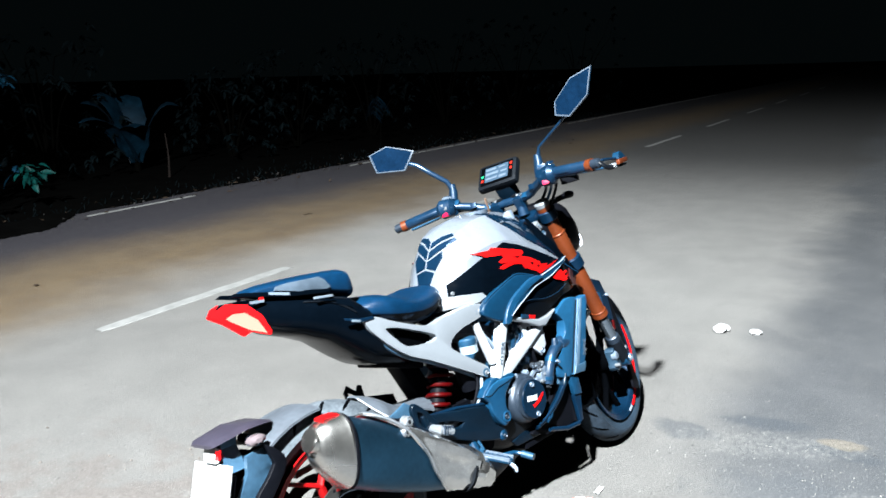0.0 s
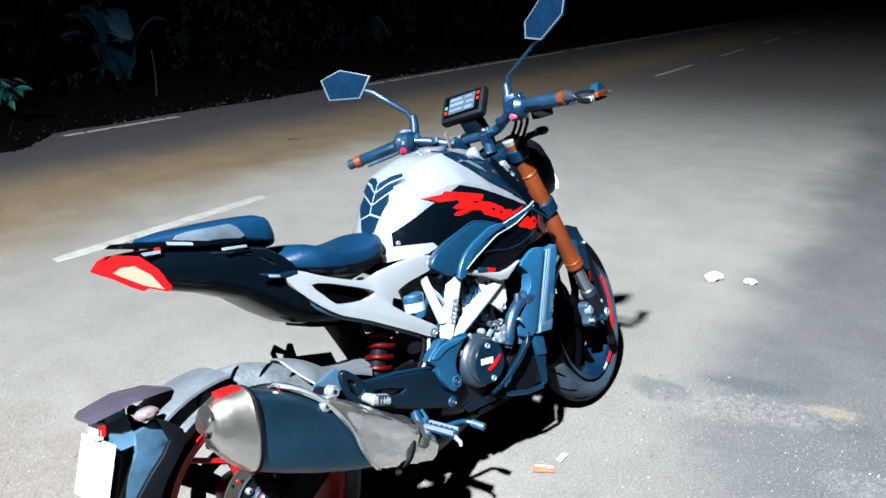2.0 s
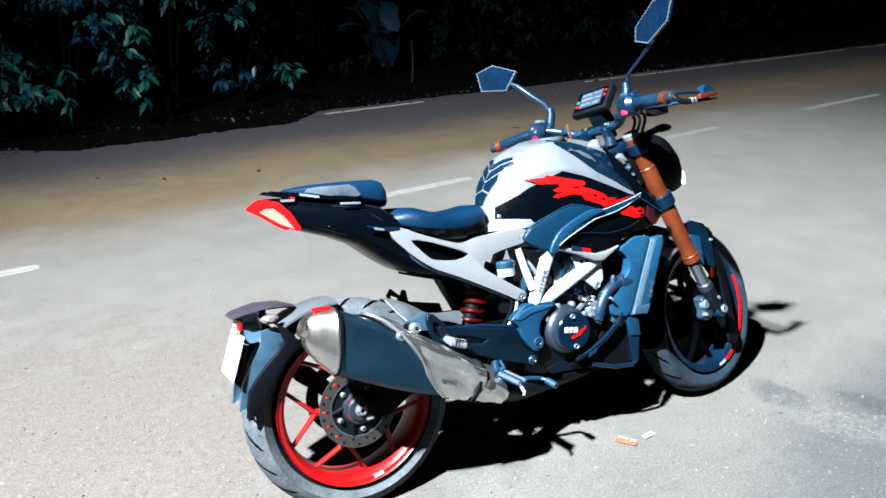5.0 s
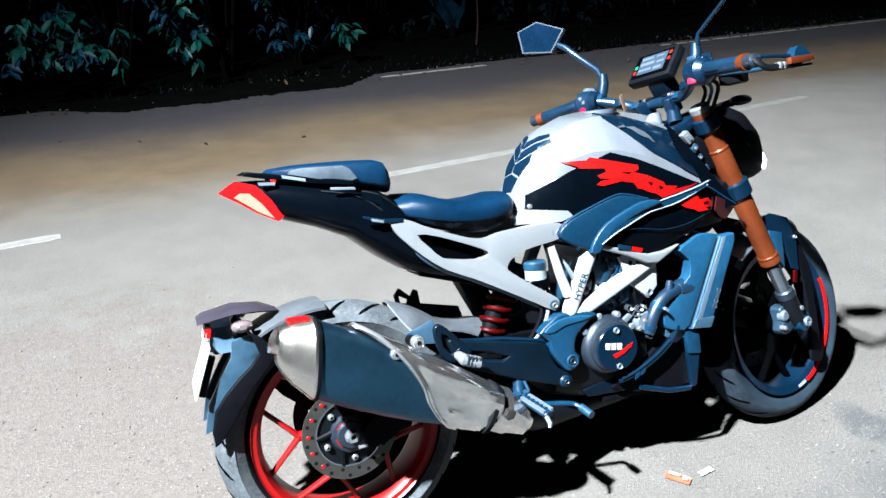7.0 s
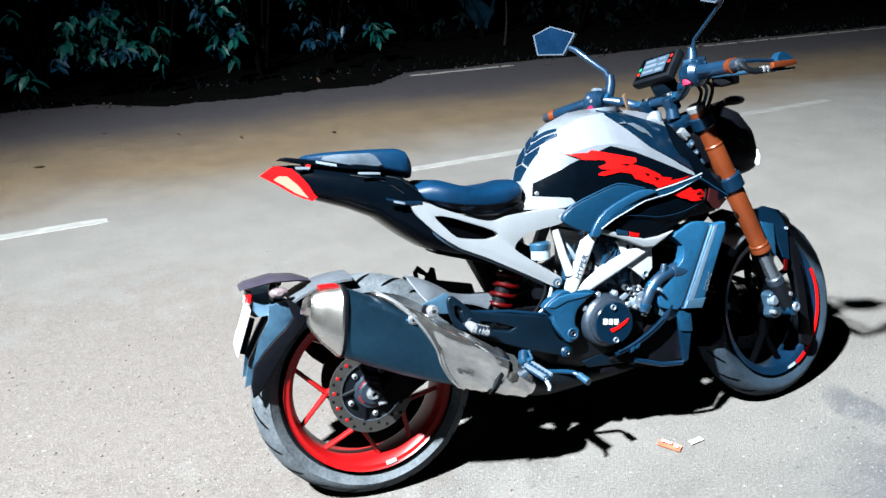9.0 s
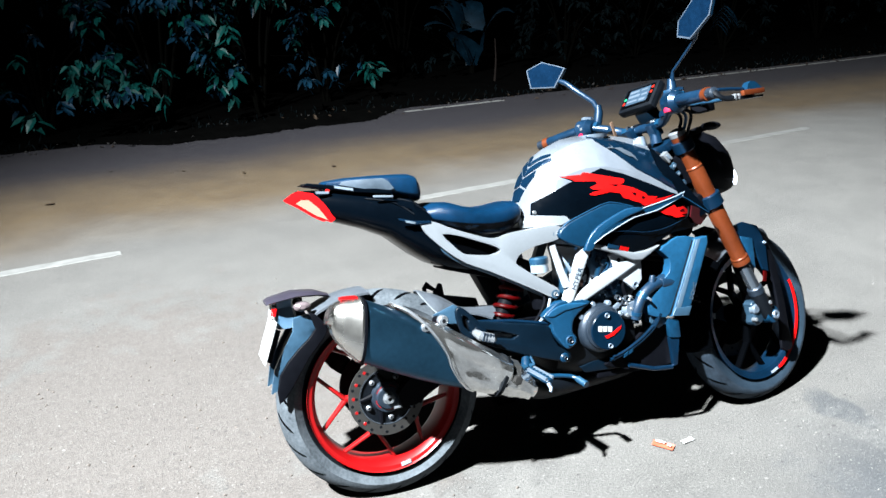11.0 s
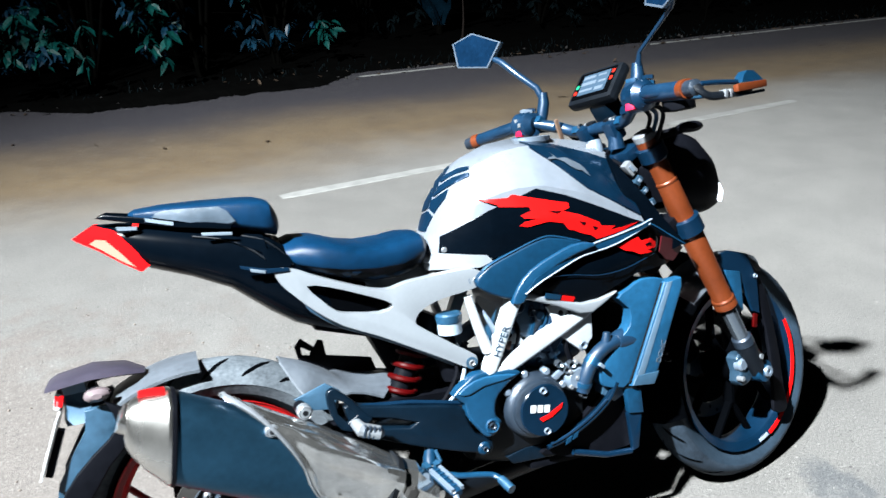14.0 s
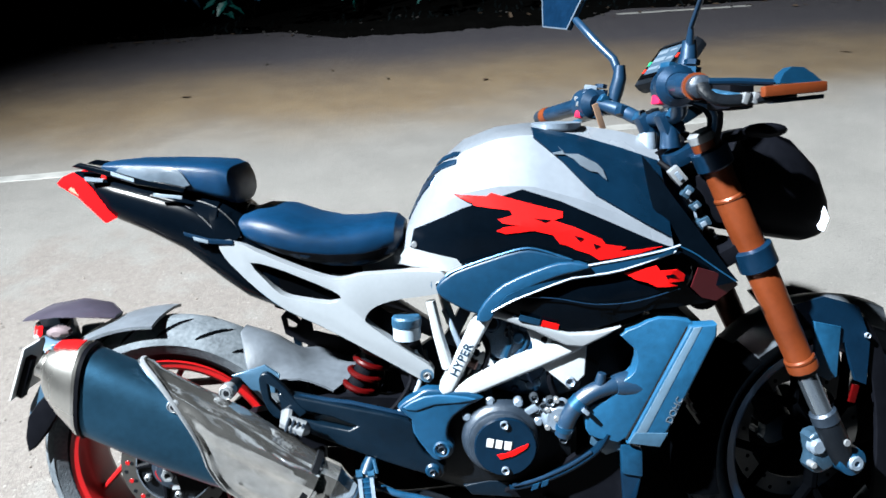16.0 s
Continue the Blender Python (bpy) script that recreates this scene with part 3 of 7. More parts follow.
for k, (s, d, wide, high, count) in enumerate((
        (-9.0, 8.9, 1.3, 2.3, 160), (-7.0, 8.7, 1.3, 2.4, 200), (-5.0, 8.6, 1.2, 2.2, 240), (-3.2, 8.5, 1.2, 2.3, 300), (-1.6, 8.4, 1.2, 2.2, 340), (-0.2, 8.3, 1.15, 2.1, 380), (1.1, 8.25, 1.1, 2.0, 400),
        (2.3, 8.2, 1.1, 1.9, 400), (3.4, 8.15, 1.1, 1.9, 380), (4.4, 8.5, 0.9, 1.8, 200), (0.5, 10.0, 1.6, 3.0, 160), (3.6, 10.2, 1.6, 3.0, 160), (6.6, 10.6, 1.3, 2.2, 90),
        (9.6, 10.0, 1.2, 1.5, 90), (11.5, 10.2, 1.3, 1.8, 90), (14.0, 10.2, 1.4, 2.2, 80), (17.5, 10.4, 1.7, 2.6, 70), (22.0, 10.6, 2.0, 3.0, 60), (28.0, 10.8, 2.4, 3.4, 50))):
    if s < 5:
        bush(s, d, wide, high, 20 + k, count)
    else:
        bush(s, d, wide, high, 20 + k, count, "leafy bush standing back from the road, coloured dark as unlit", 0.2, (LEAF_DIM, LEAF_DIM))
for k, (s, d, wide, high) in enumerate(((26.0, -6.5, 1.8, 3.0), (33.0, -6.0, 2.2, 3.4), (42.0, -5.5, 2.6, 4.0))):
    bush(s, d, wide, high, 60 + k, 90, "pale dusty bush on the near verge", 0.4)


def broad_plant(s, d):
    """A plant of a few broad, torn leaves on thick stalks."""
    rng = random.Random(8)
    root = thing("broad_leaf_plant", Matrix.Translation(road_place(s, d, -0.03)), "broad pale blue-green leaves standing in dark undergrowth", "plant")
    for k, (ang, ln, rise) in enumerate(((215, 0.75, 0.85), (250, 0.95, 0.65), (175, 0.6, 0.95), (300, 0.7, 0.55), (120, 0.8, 0.9), (20, 0.7, 0.8))):
        a = radians(ang)
        bm = bmesh.new()
        rows = []
        for i in range(9):
            t = i / 8
            c = Vector((math.cos(a) * ln * t, math.sin(a) * ln * t, 0.15 + rise * math.sin(t * 2.0) / 0.91))
            w = 0.19 * math.sin(math.pi * min(1, t * 0.92 + 0.08)) ** 0.7 * (1 + 0.25 * rng.uniform(-1, 1)) + 0.006
            n = Vector((-math.sin(a), math.cos(a), 0))
            rows.append([bm.verts.new(c - n * w + Vector((0, 0, -0.25 * w))), bm.verts.new(c), bm.verts.new(c + n * w + Vector((0, 0, -0.25 * w)))])
        for r, q in zip(rows, rows[1:]):
            for j in range(2):
                bm.faces.new((r[j], q[j], q[j + 1], r[j + 1]))
        g = bmesh.ops.extrude_face_region(bm, geom=bm.faces[:])
        bmesh.ops.translate(bm, vec=(0, 0, -0.004), verts=[v for v in g["geom"] if isinstance(v, bmesh.types.BMVert)])
        part("leaf_blade", bm, BROAD, root)
    part("stalk", tube([(0, 0, 0), (0.01, 0, 0.2), (0, 0.01, 0.4)], [0.05, 0.04, 0.02], 10), STEM, root)
    return root


broad_plant(7.55, 9.9)

# a dead upright stalk and a fern spray beside them
root = thing("dead_stalk", Matrix.Translation(road_place(7.25, 8.8, -0.03)), "thin brown dead stalk upright in the verge", "stalk")
part("stem", tube(curve_pts([(0, 0, 0), (0.01, 0.02, 0.3), (-0.01, 0.03, 0.62)], 4), [0.018 - 0.0015 * i for i in range(9)], 8), STALK, root)
root = thing("fern", Matrix.Translation(road_place(12.1, 8.6, -0.03)), "single fern frond lit against the dark verge", "fern")
frond = bmesh.new()
stem_pts = curve_pts([(0, 0, 0), (0.02, 0, 0.4), (0.04, -0.05, 0.75), (-0.02, -0.15, 0.92), (-0.1, -0.22, 0.62)], 5)
part("stem", tube(stem_pts, [0.012 - 0.0005 * i for i in range(len(stem_pts))], 6), STEM, root)
for i in range(10, len(stem_pts)):
    for sg in (-1, 1):
        leaf(frond, stem_pts[i], Vector((sg * 0.8, 0.1, -0.6)), 0.24, 0.045, 0.3 * sg, 0.3, 0)
part("frond", frond, BROAD, root, flat=True)

# grass, dead leaves and pebbles on the verge
rng = random.Random(12)
bm = bmesh.new()
for k in range(1500):
    s, d = rng.uniform(-9, 22), 7.15 + abs(rng.gauss(0, 0.5))
    base = road_place(s, d, -0.03)
    leaf(bm, base, Vector((rng.uniform(-0.5, 0.5), rng.uniform(-0.5, 0.5), 1)), rng.uniform(0.05, 0.14), 0.012, rng.uniform(0, 3), 0.35)
tagged(part("verge_grass", bm, LEAF_DIM, None, flat=True), "short grass along the road edge, coloured dark as unlit", "grass", kind="stuff")
bm = bmesh.new()
for k in range(420):
    s, d = rng.uniform(-9, 22), 6.75 + abs(rng.gauss(0.25, 0.4))
    if rng.random() < 0.1:
        d = rng.uniform(4.5, 6.8)
    z = 0.004 if d < 7.1 else -0.024
    leaf(bm, road_place(s, d, z), Vector((rng.uniform(-1, 1), rng.uniform(-1, 1), 0.12)), rng.uniform(0.04, 0.10), rng.uniform(0.02, 0.045), rng.uniform(-0.4, 0.4), 0.1)
tagged(part("dead_leaves", bm, DRY, None, flat=True), "dry brown leaves fallen along the road edge", "dead leaves", kind="stuff")


def pebbles(name, label, count, spread, size, mat, seed):
    rng = random.Random(seed)
    bm = bmesh.new()
    for k in range(count):
        s, d = spread(rng)
        r = size * rng.uniform(0.4, 1.0) ** 2
        m = Matrix.Translation(road_place(s, d, r * 0.25)) @ Euler((rng.random(), rng.random(), rng.random() * 6)).to_matrix().to_4x4() @ Matrix.Diagonal((r, r * rng.uniform(0.6, 1), r * rng.uniform(0.4, 0.8), 1))
        bmesh.ops.create_icosphere(bm, subdivisions=1, radius=1.0, matrix=m)
    return tagged(part(name, bm, mat, None, flat=True), label, "gravel", kind="stuff")


pebbles("verge_gravel", "small stones and grit along the road edge", 260, lambda q: (q.uniform(-8, 12), 6.85 + abs(q.gauss(0.1, 0.3))), 0.024, VERGE_STONE, 3)
WARM_STONE = material("brown_pebble", (0.050, 0.041, 0.035), 0.85, vary=0.6, scale=30, bump=0.4, bump_scale=60)
pebbles("shoulder_pebbles", "small brown pebbles and grit scattered on the asphalt", 360, lambda q: (0.95 + q.gauss(0, 0.5), 1.65 + q.gauss(0, 0.55)), 0.0062, WARM_STONE, 15)
pebbles("road_grit", "fine pale grit scattered on the asphalt", 900, lambda q: (q.uniform(-1, 8), q.uniform(-1.8, 3.0)), 0.0042, STONE, 5)


# ---- litter on the asphalt ----
def crumple(name, label, category, at, size, mat, seed, detail=2):
    rng = random.Random(seed)
    bm = bmesh.new()
    bmesh.ops.create_icosphere(bm, subdivisions=detail, radius=1.0)
    for v in bm.verts:
        k = 1 + 0.35 * noise.noise(v.co * 1.6 + Vector((seed, 0, 0))) + 0.12 * rng.uniform(-1, 1)
        v.co = Vector((v.co.x * size[0] * k, v.co.y * size[1] * k, max(-size[2] * 0.8, v.co.z * size[2] * k)))
    ob = part(name, bm, mat, None, flat=True)
    ob.matrix_world = Matrix.Translation((at[0], at[1], size[2] * 0.8 + 0.001)) @ pose(0, 0, 0, 0, 0, at[2])
    return tagged(ob, label, category)


crumple("crumpled_paper", "larger crumpled white paper lump on the road", "litter", (1.350, 3.925, 25), (0.047, 0.030, 0.024), PAPER, 1)
crumple("crumpled_paper", "smaller crumpled white paper lump on the road", "litter", (1.512, 3.885, 5), (0.030, 0.024, 0.017), PAPER, 2)


def scrap(name, label, at, w, h, mat, seed, bars=()):
    bm = bmesh.new()
    n = 5
    vs = [[bm.verts.new(((i / n - 0.5) * w, (j / n - 0.5) * h, 0.003 + 0.006 * (noise.noise((i * 0.6, j * 0.6, seed)) + 0.6))) for j in range(n + 1)] for i in range(n + 1)]
    for i in range(n):
        for j in range(n):
            bm.faces.new((vs[i][j], vs[i + 1][j], vs[i + 1][j + 1], vs[i][j + 1]))
    g = bmesh.ops.extrude_face_region(bm, geom=bm.faces[:])
    bmesh.ops.translate(bm, vec=(0, 0, -0.001), verts=[v for v in g["geom"] if isinstance(v, bmesh.types.BMVert)])
    ob = part(name, bm, mat, None)
    ob.matrix_world = pose(at[0], at[1], 0, 0, 0, at[2])
    for x, y, bw, bh in bars:
        part("print_bar", box((bw, bh, 0.001), pose(x, y, 0.014), 0), PAPER, ob)
    return tagged(ob, label, "litter")


scrap("torn_wrapper", "torn red and white snack wrapper lying flat", (0.472, 2.306, 2), 0.066, 0.030, PACKET, 1, ((-0.01, 0.002, 0.03, 0.010), (0.02, -0.004, 0.012, 0.012)))
scrap("paper_scrap", "small white paper scrap beside the wrapper", (0.530, 2.370, 62), 0.046, 0.017, PAPER, 2)

# loose grit on the crumbled patch of the shoulder
pebbles("loose_grit", "loose pale grit on the crumbled shoulder", 260, lambda q: (2.80 + q.gauss(0, 0.16), 0.0 + q.gauss(0, 0.30)), 0.0042, STONE, 9)


# ---- the motorcycle: x forward, y to its left, z up, leaning on its side stand ----
bike = thing("motorcycle", pose(-0.167, 1.701, 0, -15, 0, 52.5), "white and black naked motorcycle leaning on its side stand", "motorcycle")
RAKE, STEER_DEG = 25.4, 12.0
HEAD = Vector((0.985, 0, 0.90))
STEER = Matrix.Translation(HEAD) @ Matrix.Rotation(radians(STEER_DEG), 4, Vector((-math.sin(radians(RAKE)), 0, math.cos(radians(RAKE))))) @ Matrix.Translation(-HEAD)
REAR, FRONT = (0.021, 0.0, 0.288), (1.345, 0.0, 0.290)


def tyre(centre, radius, width, bead, grooves, seed):
    """A tyre with a rounded tread, side walls and slanted grooves."""
    w = width / 2
    prof = [(bead, -w * 0.66), (bead + 0.012, -w * 0.78), (bead + 0.035, -w * 0.97)]
    for i in range(13):
        a = radians(-78 + 13 * i)
        prof.append((radius - w * 0.74 + w * 0.74 * math.cos(a), w * math.sin(a)))
    prof += [(bead + 0.035, w * 0.97), (bead + 0.012, w * 0.78), (bead, w * 0.66), (bead - 0.006, w * 0.5), (bead - 0.006, -w * 0.5)]
    bm = lathe(prof, centre, 72)
    for f in bm.faces:
        c = f.calc_center_median()
        f.material_index = 1 if math.hypot(c.x - centre[0], c.z - centre[2]) < radius - w * 0.80 else 0
    return bm


def tread_grooves(centre, radius, width, count, parent, m=None):
    """Slanted grooves as flat black strips that stand in for their shade, each a part of its own."""
    w = width / 2
    rt = w * 0.74
    for k in range(count):
        for sg in (-1, 1):
            bm = bmesh.new()
            strip = []
            for i in range(6):
                t = i / 5
                a = radians(sg * (10 + 50 * t))
                r = radius - rt + (rt + 0.0006) * math.cos(a)
                y = (w + 0.0006) * math.sin(a)
                th = math.tau * k / count + 0.20 * t + (0.5 * math.tau / count if sg > 0 else 0)
                half = 0.0062 / radius * (1 if 0 < i < 5 else 0.3)
                strip.append([bm.verts.new((centre[0] + r * math.cos(th + o), y, centre[2] + r * math.sin(th + o))) for o in (-half, half)])
            for p, q in zip(strip, strip[1:]):
                bm.faces.new((p[0], p[1], q[1], q[0]))
            part("tread_groove", bm, PITCH, parent, "", m)


def arm(a, b, w, t, bm=None):
    """A tapered spoke from a to b; w and t are widths at both ends."""
    a, b = Vector(a), Vector(b)
    d = (b - a).normalized()
    n = d.cross(Vector((0, 1, 0))).normalized()
    rings = []
    for p, ww, tt in ((a, w[0], t[0]), (a.lerp(b, 0.5), (w[0] + w[1]) / 2 * 0.9, (t[0] + t[1]) / 2), (b, w[1], t[1])):
        ring_pts = []
        for i in range(8):
            q = math.tau * (i + 0.5) / 8
            ring_pts.append(p + n * math.cos(q) * ww / 2 * 1.08 + Vector((0, 1, 0)) * math.sin(q) * tt / 2 * 1.08)
        rings.append(ring_pts)
    return loft(rings, True, bm)


# rear wheel: red cast rim
rim_prof = [(0.218, -0.062), (0.222, -0.066), (0.222, -0.058), (0.214, -0.052), (0.208, -0.040), (0.203, -0.030), (0.203, 0.030), (0.208, 0.040), (0.214, 0.052), (0.222, 0.058), (0.222, 0.066), (0.218, 0.062), (0.208, 0.060), (0.199, 0.050), (0.195, 0.034), (0.195, -0.034), (0.199, -0.050), (0.208, -0.060)]
rear_wheel = part("rear_wheel", lathe(rim_prof, REAR, 72), RED, bike, "glossy red cast rear rim")
part("tyre", tyre(REAR, 0.297, 0.138, 0.222, 24, 1), (RUBBER, SIDEWALL), rear_wheel, "dusty black rear tyre")
tread_grooves(REAR, 0.297, 0.138, 22, rear_wheel)
part("hub", lathe([(0.022, -0.075), (0.045, -0.072), (0.055, -0.03), (0.055, 0.03), (0.045, 0.072), (0.022, 0.075)], REAR, 32), RED, rear_wheel)
for k in range(5):
    a = radians(72 * k + 36)
    c = lambda r, ang, y=0.0: (REAR[0] + r * math.cos(ang), y, REAR[2] + r * math.sin(ang))
    bm = arm(c(0.045, a, -0.02), c(0.112, a, -0.028), (0.026, 0.020), (0.03, 0.026))
    for sg in (-1, 1):
        arm(c(0.108, a, -0.028), c(0.198, a + sg * 0.40, -0.022), (0.014, 0.011), (0.022, 0.020), bm)
    part("spoke", bm, RED, rear_wheel)
part("rim_lettering", lathe([(0.205, -0.0617), (0.205, -0.0627), (0.215, -0.0657), (0.215, -0.0647)], REAR, 4, a0=-84, a1=-76), SILVER_INK, rear_wheel)


def brake_rotor(centre, r0, r1, y, name, parent, holes=14):
    """A drilled ring."""
    bm = lathe([(r0, y - 0.0025), (r1, y - 0.0025), (r1, y + 0.0025), (r0, y + 0.0025)], centre, 56)
    rot = part(name, bm, DISC, parent, "drilled steel brake disc")
    for k in range(holes):
        a = math.tau * k / holes
        for rr in (r0 + (r1 - r0) * 0.3, r0 + (r1 - r0) * 0.72):
            aa = a + (0.1 if rr > (r0 + r1) / 2 else -0.1)
            part("drill_hole", disc(0.0045, y - 0.0031, y + 0.0031, (centre[0] + rr * math.cos(aa), 0, centre[2] + rr * math.sin(aa)), 10, 0.0005), GROOVE, rot)
    return rot


rear_rotor = brake_rotor(REAR, 0.078, 0.110, -0.078, "rear_brake_disc", bike)
part("inner_band", lathe([(0.0765, -0.0815), (0.0795, -0.0815), (0.0795, -0.075), (0.0765, -0.075)], REAR, 56), CHROME, rear_rotor, "polished inner edge of the disc")
for k in range(5):
    a = radians(72 * k + 22)
    c = lambda r, ang, y=0.0: (REAR[0] + r * math.cos(ang), y, REAR[2] + r * math.sin(ang))
    part("carrier_arm", arm(c(0.040, a, -0.080), c(0.078, a + 0.25, -0.079), (0.016, 0.011), (0.012, 0.008)), BLACK, rear_rotor)
part("carrier_ring", lathe([(0.046, -0.0765), (0.0765, -0.0765), (0.0765, -0.073), (0.046, -0.073)], REAR, 48), CASE_DARK, rear_rotor, "dark disc carrier")
part("hub_face", lathe([(0.018, -0.100), (0.030, -0.099), (0.034, -0.092), (0.042, -0.090), (0.046, -0.082), (0.046, -0.070), (0.018, -0.070)], REAR, 30), BEZEL, rear_rotor, "machined alloy hub")
part("caliper_bracket", tube([(0.030, -0.116, 0.262), (0.075, -0.114, 0.262), (0.120, -0.108, 0.300)], [0.007, 0.006, 0.008], 10, flat=0.6), SILVER, rear_rotor)
for k in range(5):
    a = radians(72 * k + 58)
    part("hub_window", lathe([(0.026, -0.0925), (0.036, -0.0925), (0.036, -0.0885), (0.026, -0.0885)], REAR, 6, a0=72 * k + 40, a1=72 * k + 82), RED, rear_rotor)
    rv = part("rivet", disc(0.0075, -0.088, -0.074, (REAR[0] + 0.060 * math.cos(a), 0, REAR[2] + 0.060 * math.sin(a)), 14), SILVER, rear_rotor)
    part("rivet_socket", disc(0.0035, -0.0886, -0.080, (REAR[0] + 0.060 * math.cos(a), 0, REAR[2] + 0.060 * math.sin(a)), 10, 0.0005), GROOVE, rv)
for k in range(7):
    a = radians(24 * k + 78)
    part("rotor_spot", disc(0.0050, -0.0812, -0.0795, (REAR[0] + 0.096 * math.cos(a), 0, REAR[2] + 0.096 * math.sin(a)), 12, 0.0005), RED, rear_rotor)
part("axle_nut", lathe([(0.007, -0.118), (0.013, -0.118), (0.015, -0.112), (0.015, -0.100), (0.022, -0.098), (0.022, -0.088), (0.007, -0.088)], REAR, 6), SILVER, bike, "hollow steel axle nut", sharp=20)
cal = part("rear_caliper", box((0.085, 0.040, 0.045), pose(0.120, -0.092, 0.352, 0, 35, 0), 0.010), BLACK, bike, "black rear brake caliper")
part("caliper_pin", tube([(0.10, -0.113, 0.33), (0.14, -0.113, 0.31)], 0.004, 10), ALLOY, cal)
bm = lathe([(0.070, 0.068), (0.105, 0.068), (0.105, 0.074), (0.070, 0.074)], REAR, 44)
part("sprocket", bm, BLACK, bike)
part("wheel_sensor_ring", lathe([(0.052, -0.070), (0.060, -0.070), (0.060, -0.067), (0.052, -0.067)], REAR, 40), SLATE_DARK, rear_rotor)

# front wheel: black cast rim with red tape
front_wheel = part("front_wheel", lathe([(r, y * 0.70) for r, y in rim_prof], FRONT, 72), SLATE_DARK, bike, "black cast front rim with red tape", STEER)
part("tyre", tyre(FRONT, 0.293, 0.100, 0.222, 20, 2), (RUBBER_DARK, SIDEWALL_BLUE), front_wheel, "black front tyre", STEER)
tread_grooves(FRONT, 0.293, 0.100, 20, front_wheel, STEER)
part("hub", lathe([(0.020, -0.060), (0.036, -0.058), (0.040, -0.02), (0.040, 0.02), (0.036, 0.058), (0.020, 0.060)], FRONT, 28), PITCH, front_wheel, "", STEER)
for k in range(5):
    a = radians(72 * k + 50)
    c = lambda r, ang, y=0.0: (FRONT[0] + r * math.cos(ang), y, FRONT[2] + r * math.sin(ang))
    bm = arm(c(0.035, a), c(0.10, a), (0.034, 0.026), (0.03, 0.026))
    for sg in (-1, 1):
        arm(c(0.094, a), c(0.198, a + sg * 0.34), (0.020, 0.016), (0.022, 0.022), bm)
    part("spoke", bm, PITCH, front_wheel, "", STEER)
for a0, a1 in ((-68, 24),):
    for sg in (-1, 1):
        part("red_tape", lathe([(0.2125, sg * 0.0446), (0.222, sg * 0.0475), (0.222, sg * 0.0488), (0.2125, sg * 0.0459)], FRONT, 40, a0=a0, a1=a1), DECAL, front_wheel, "", STEER)
part("rim_lettering", lathe([(0.211, -0.0445), (0.219, -0.0467), (0.219, -0.0480), (0.211, -0.0458)], FRONT, 5, a0=-80, a1=-70), SILVER_INK, front_wheel, "", STEER)
fr = brake_rotor(FRONT, 0.110, 0.150, 0.066, "front_brake_disc", bike, 12)
for o in (fr, *fr.children):
    o.data.transform(STEER)
part("front_caliper", box((0.10, 0.05, 0.055), pose(1.27, 0.082, 0.36, 0, 60, 0), 0.012), BLACK, bike, "black front brake caliper", STEER)

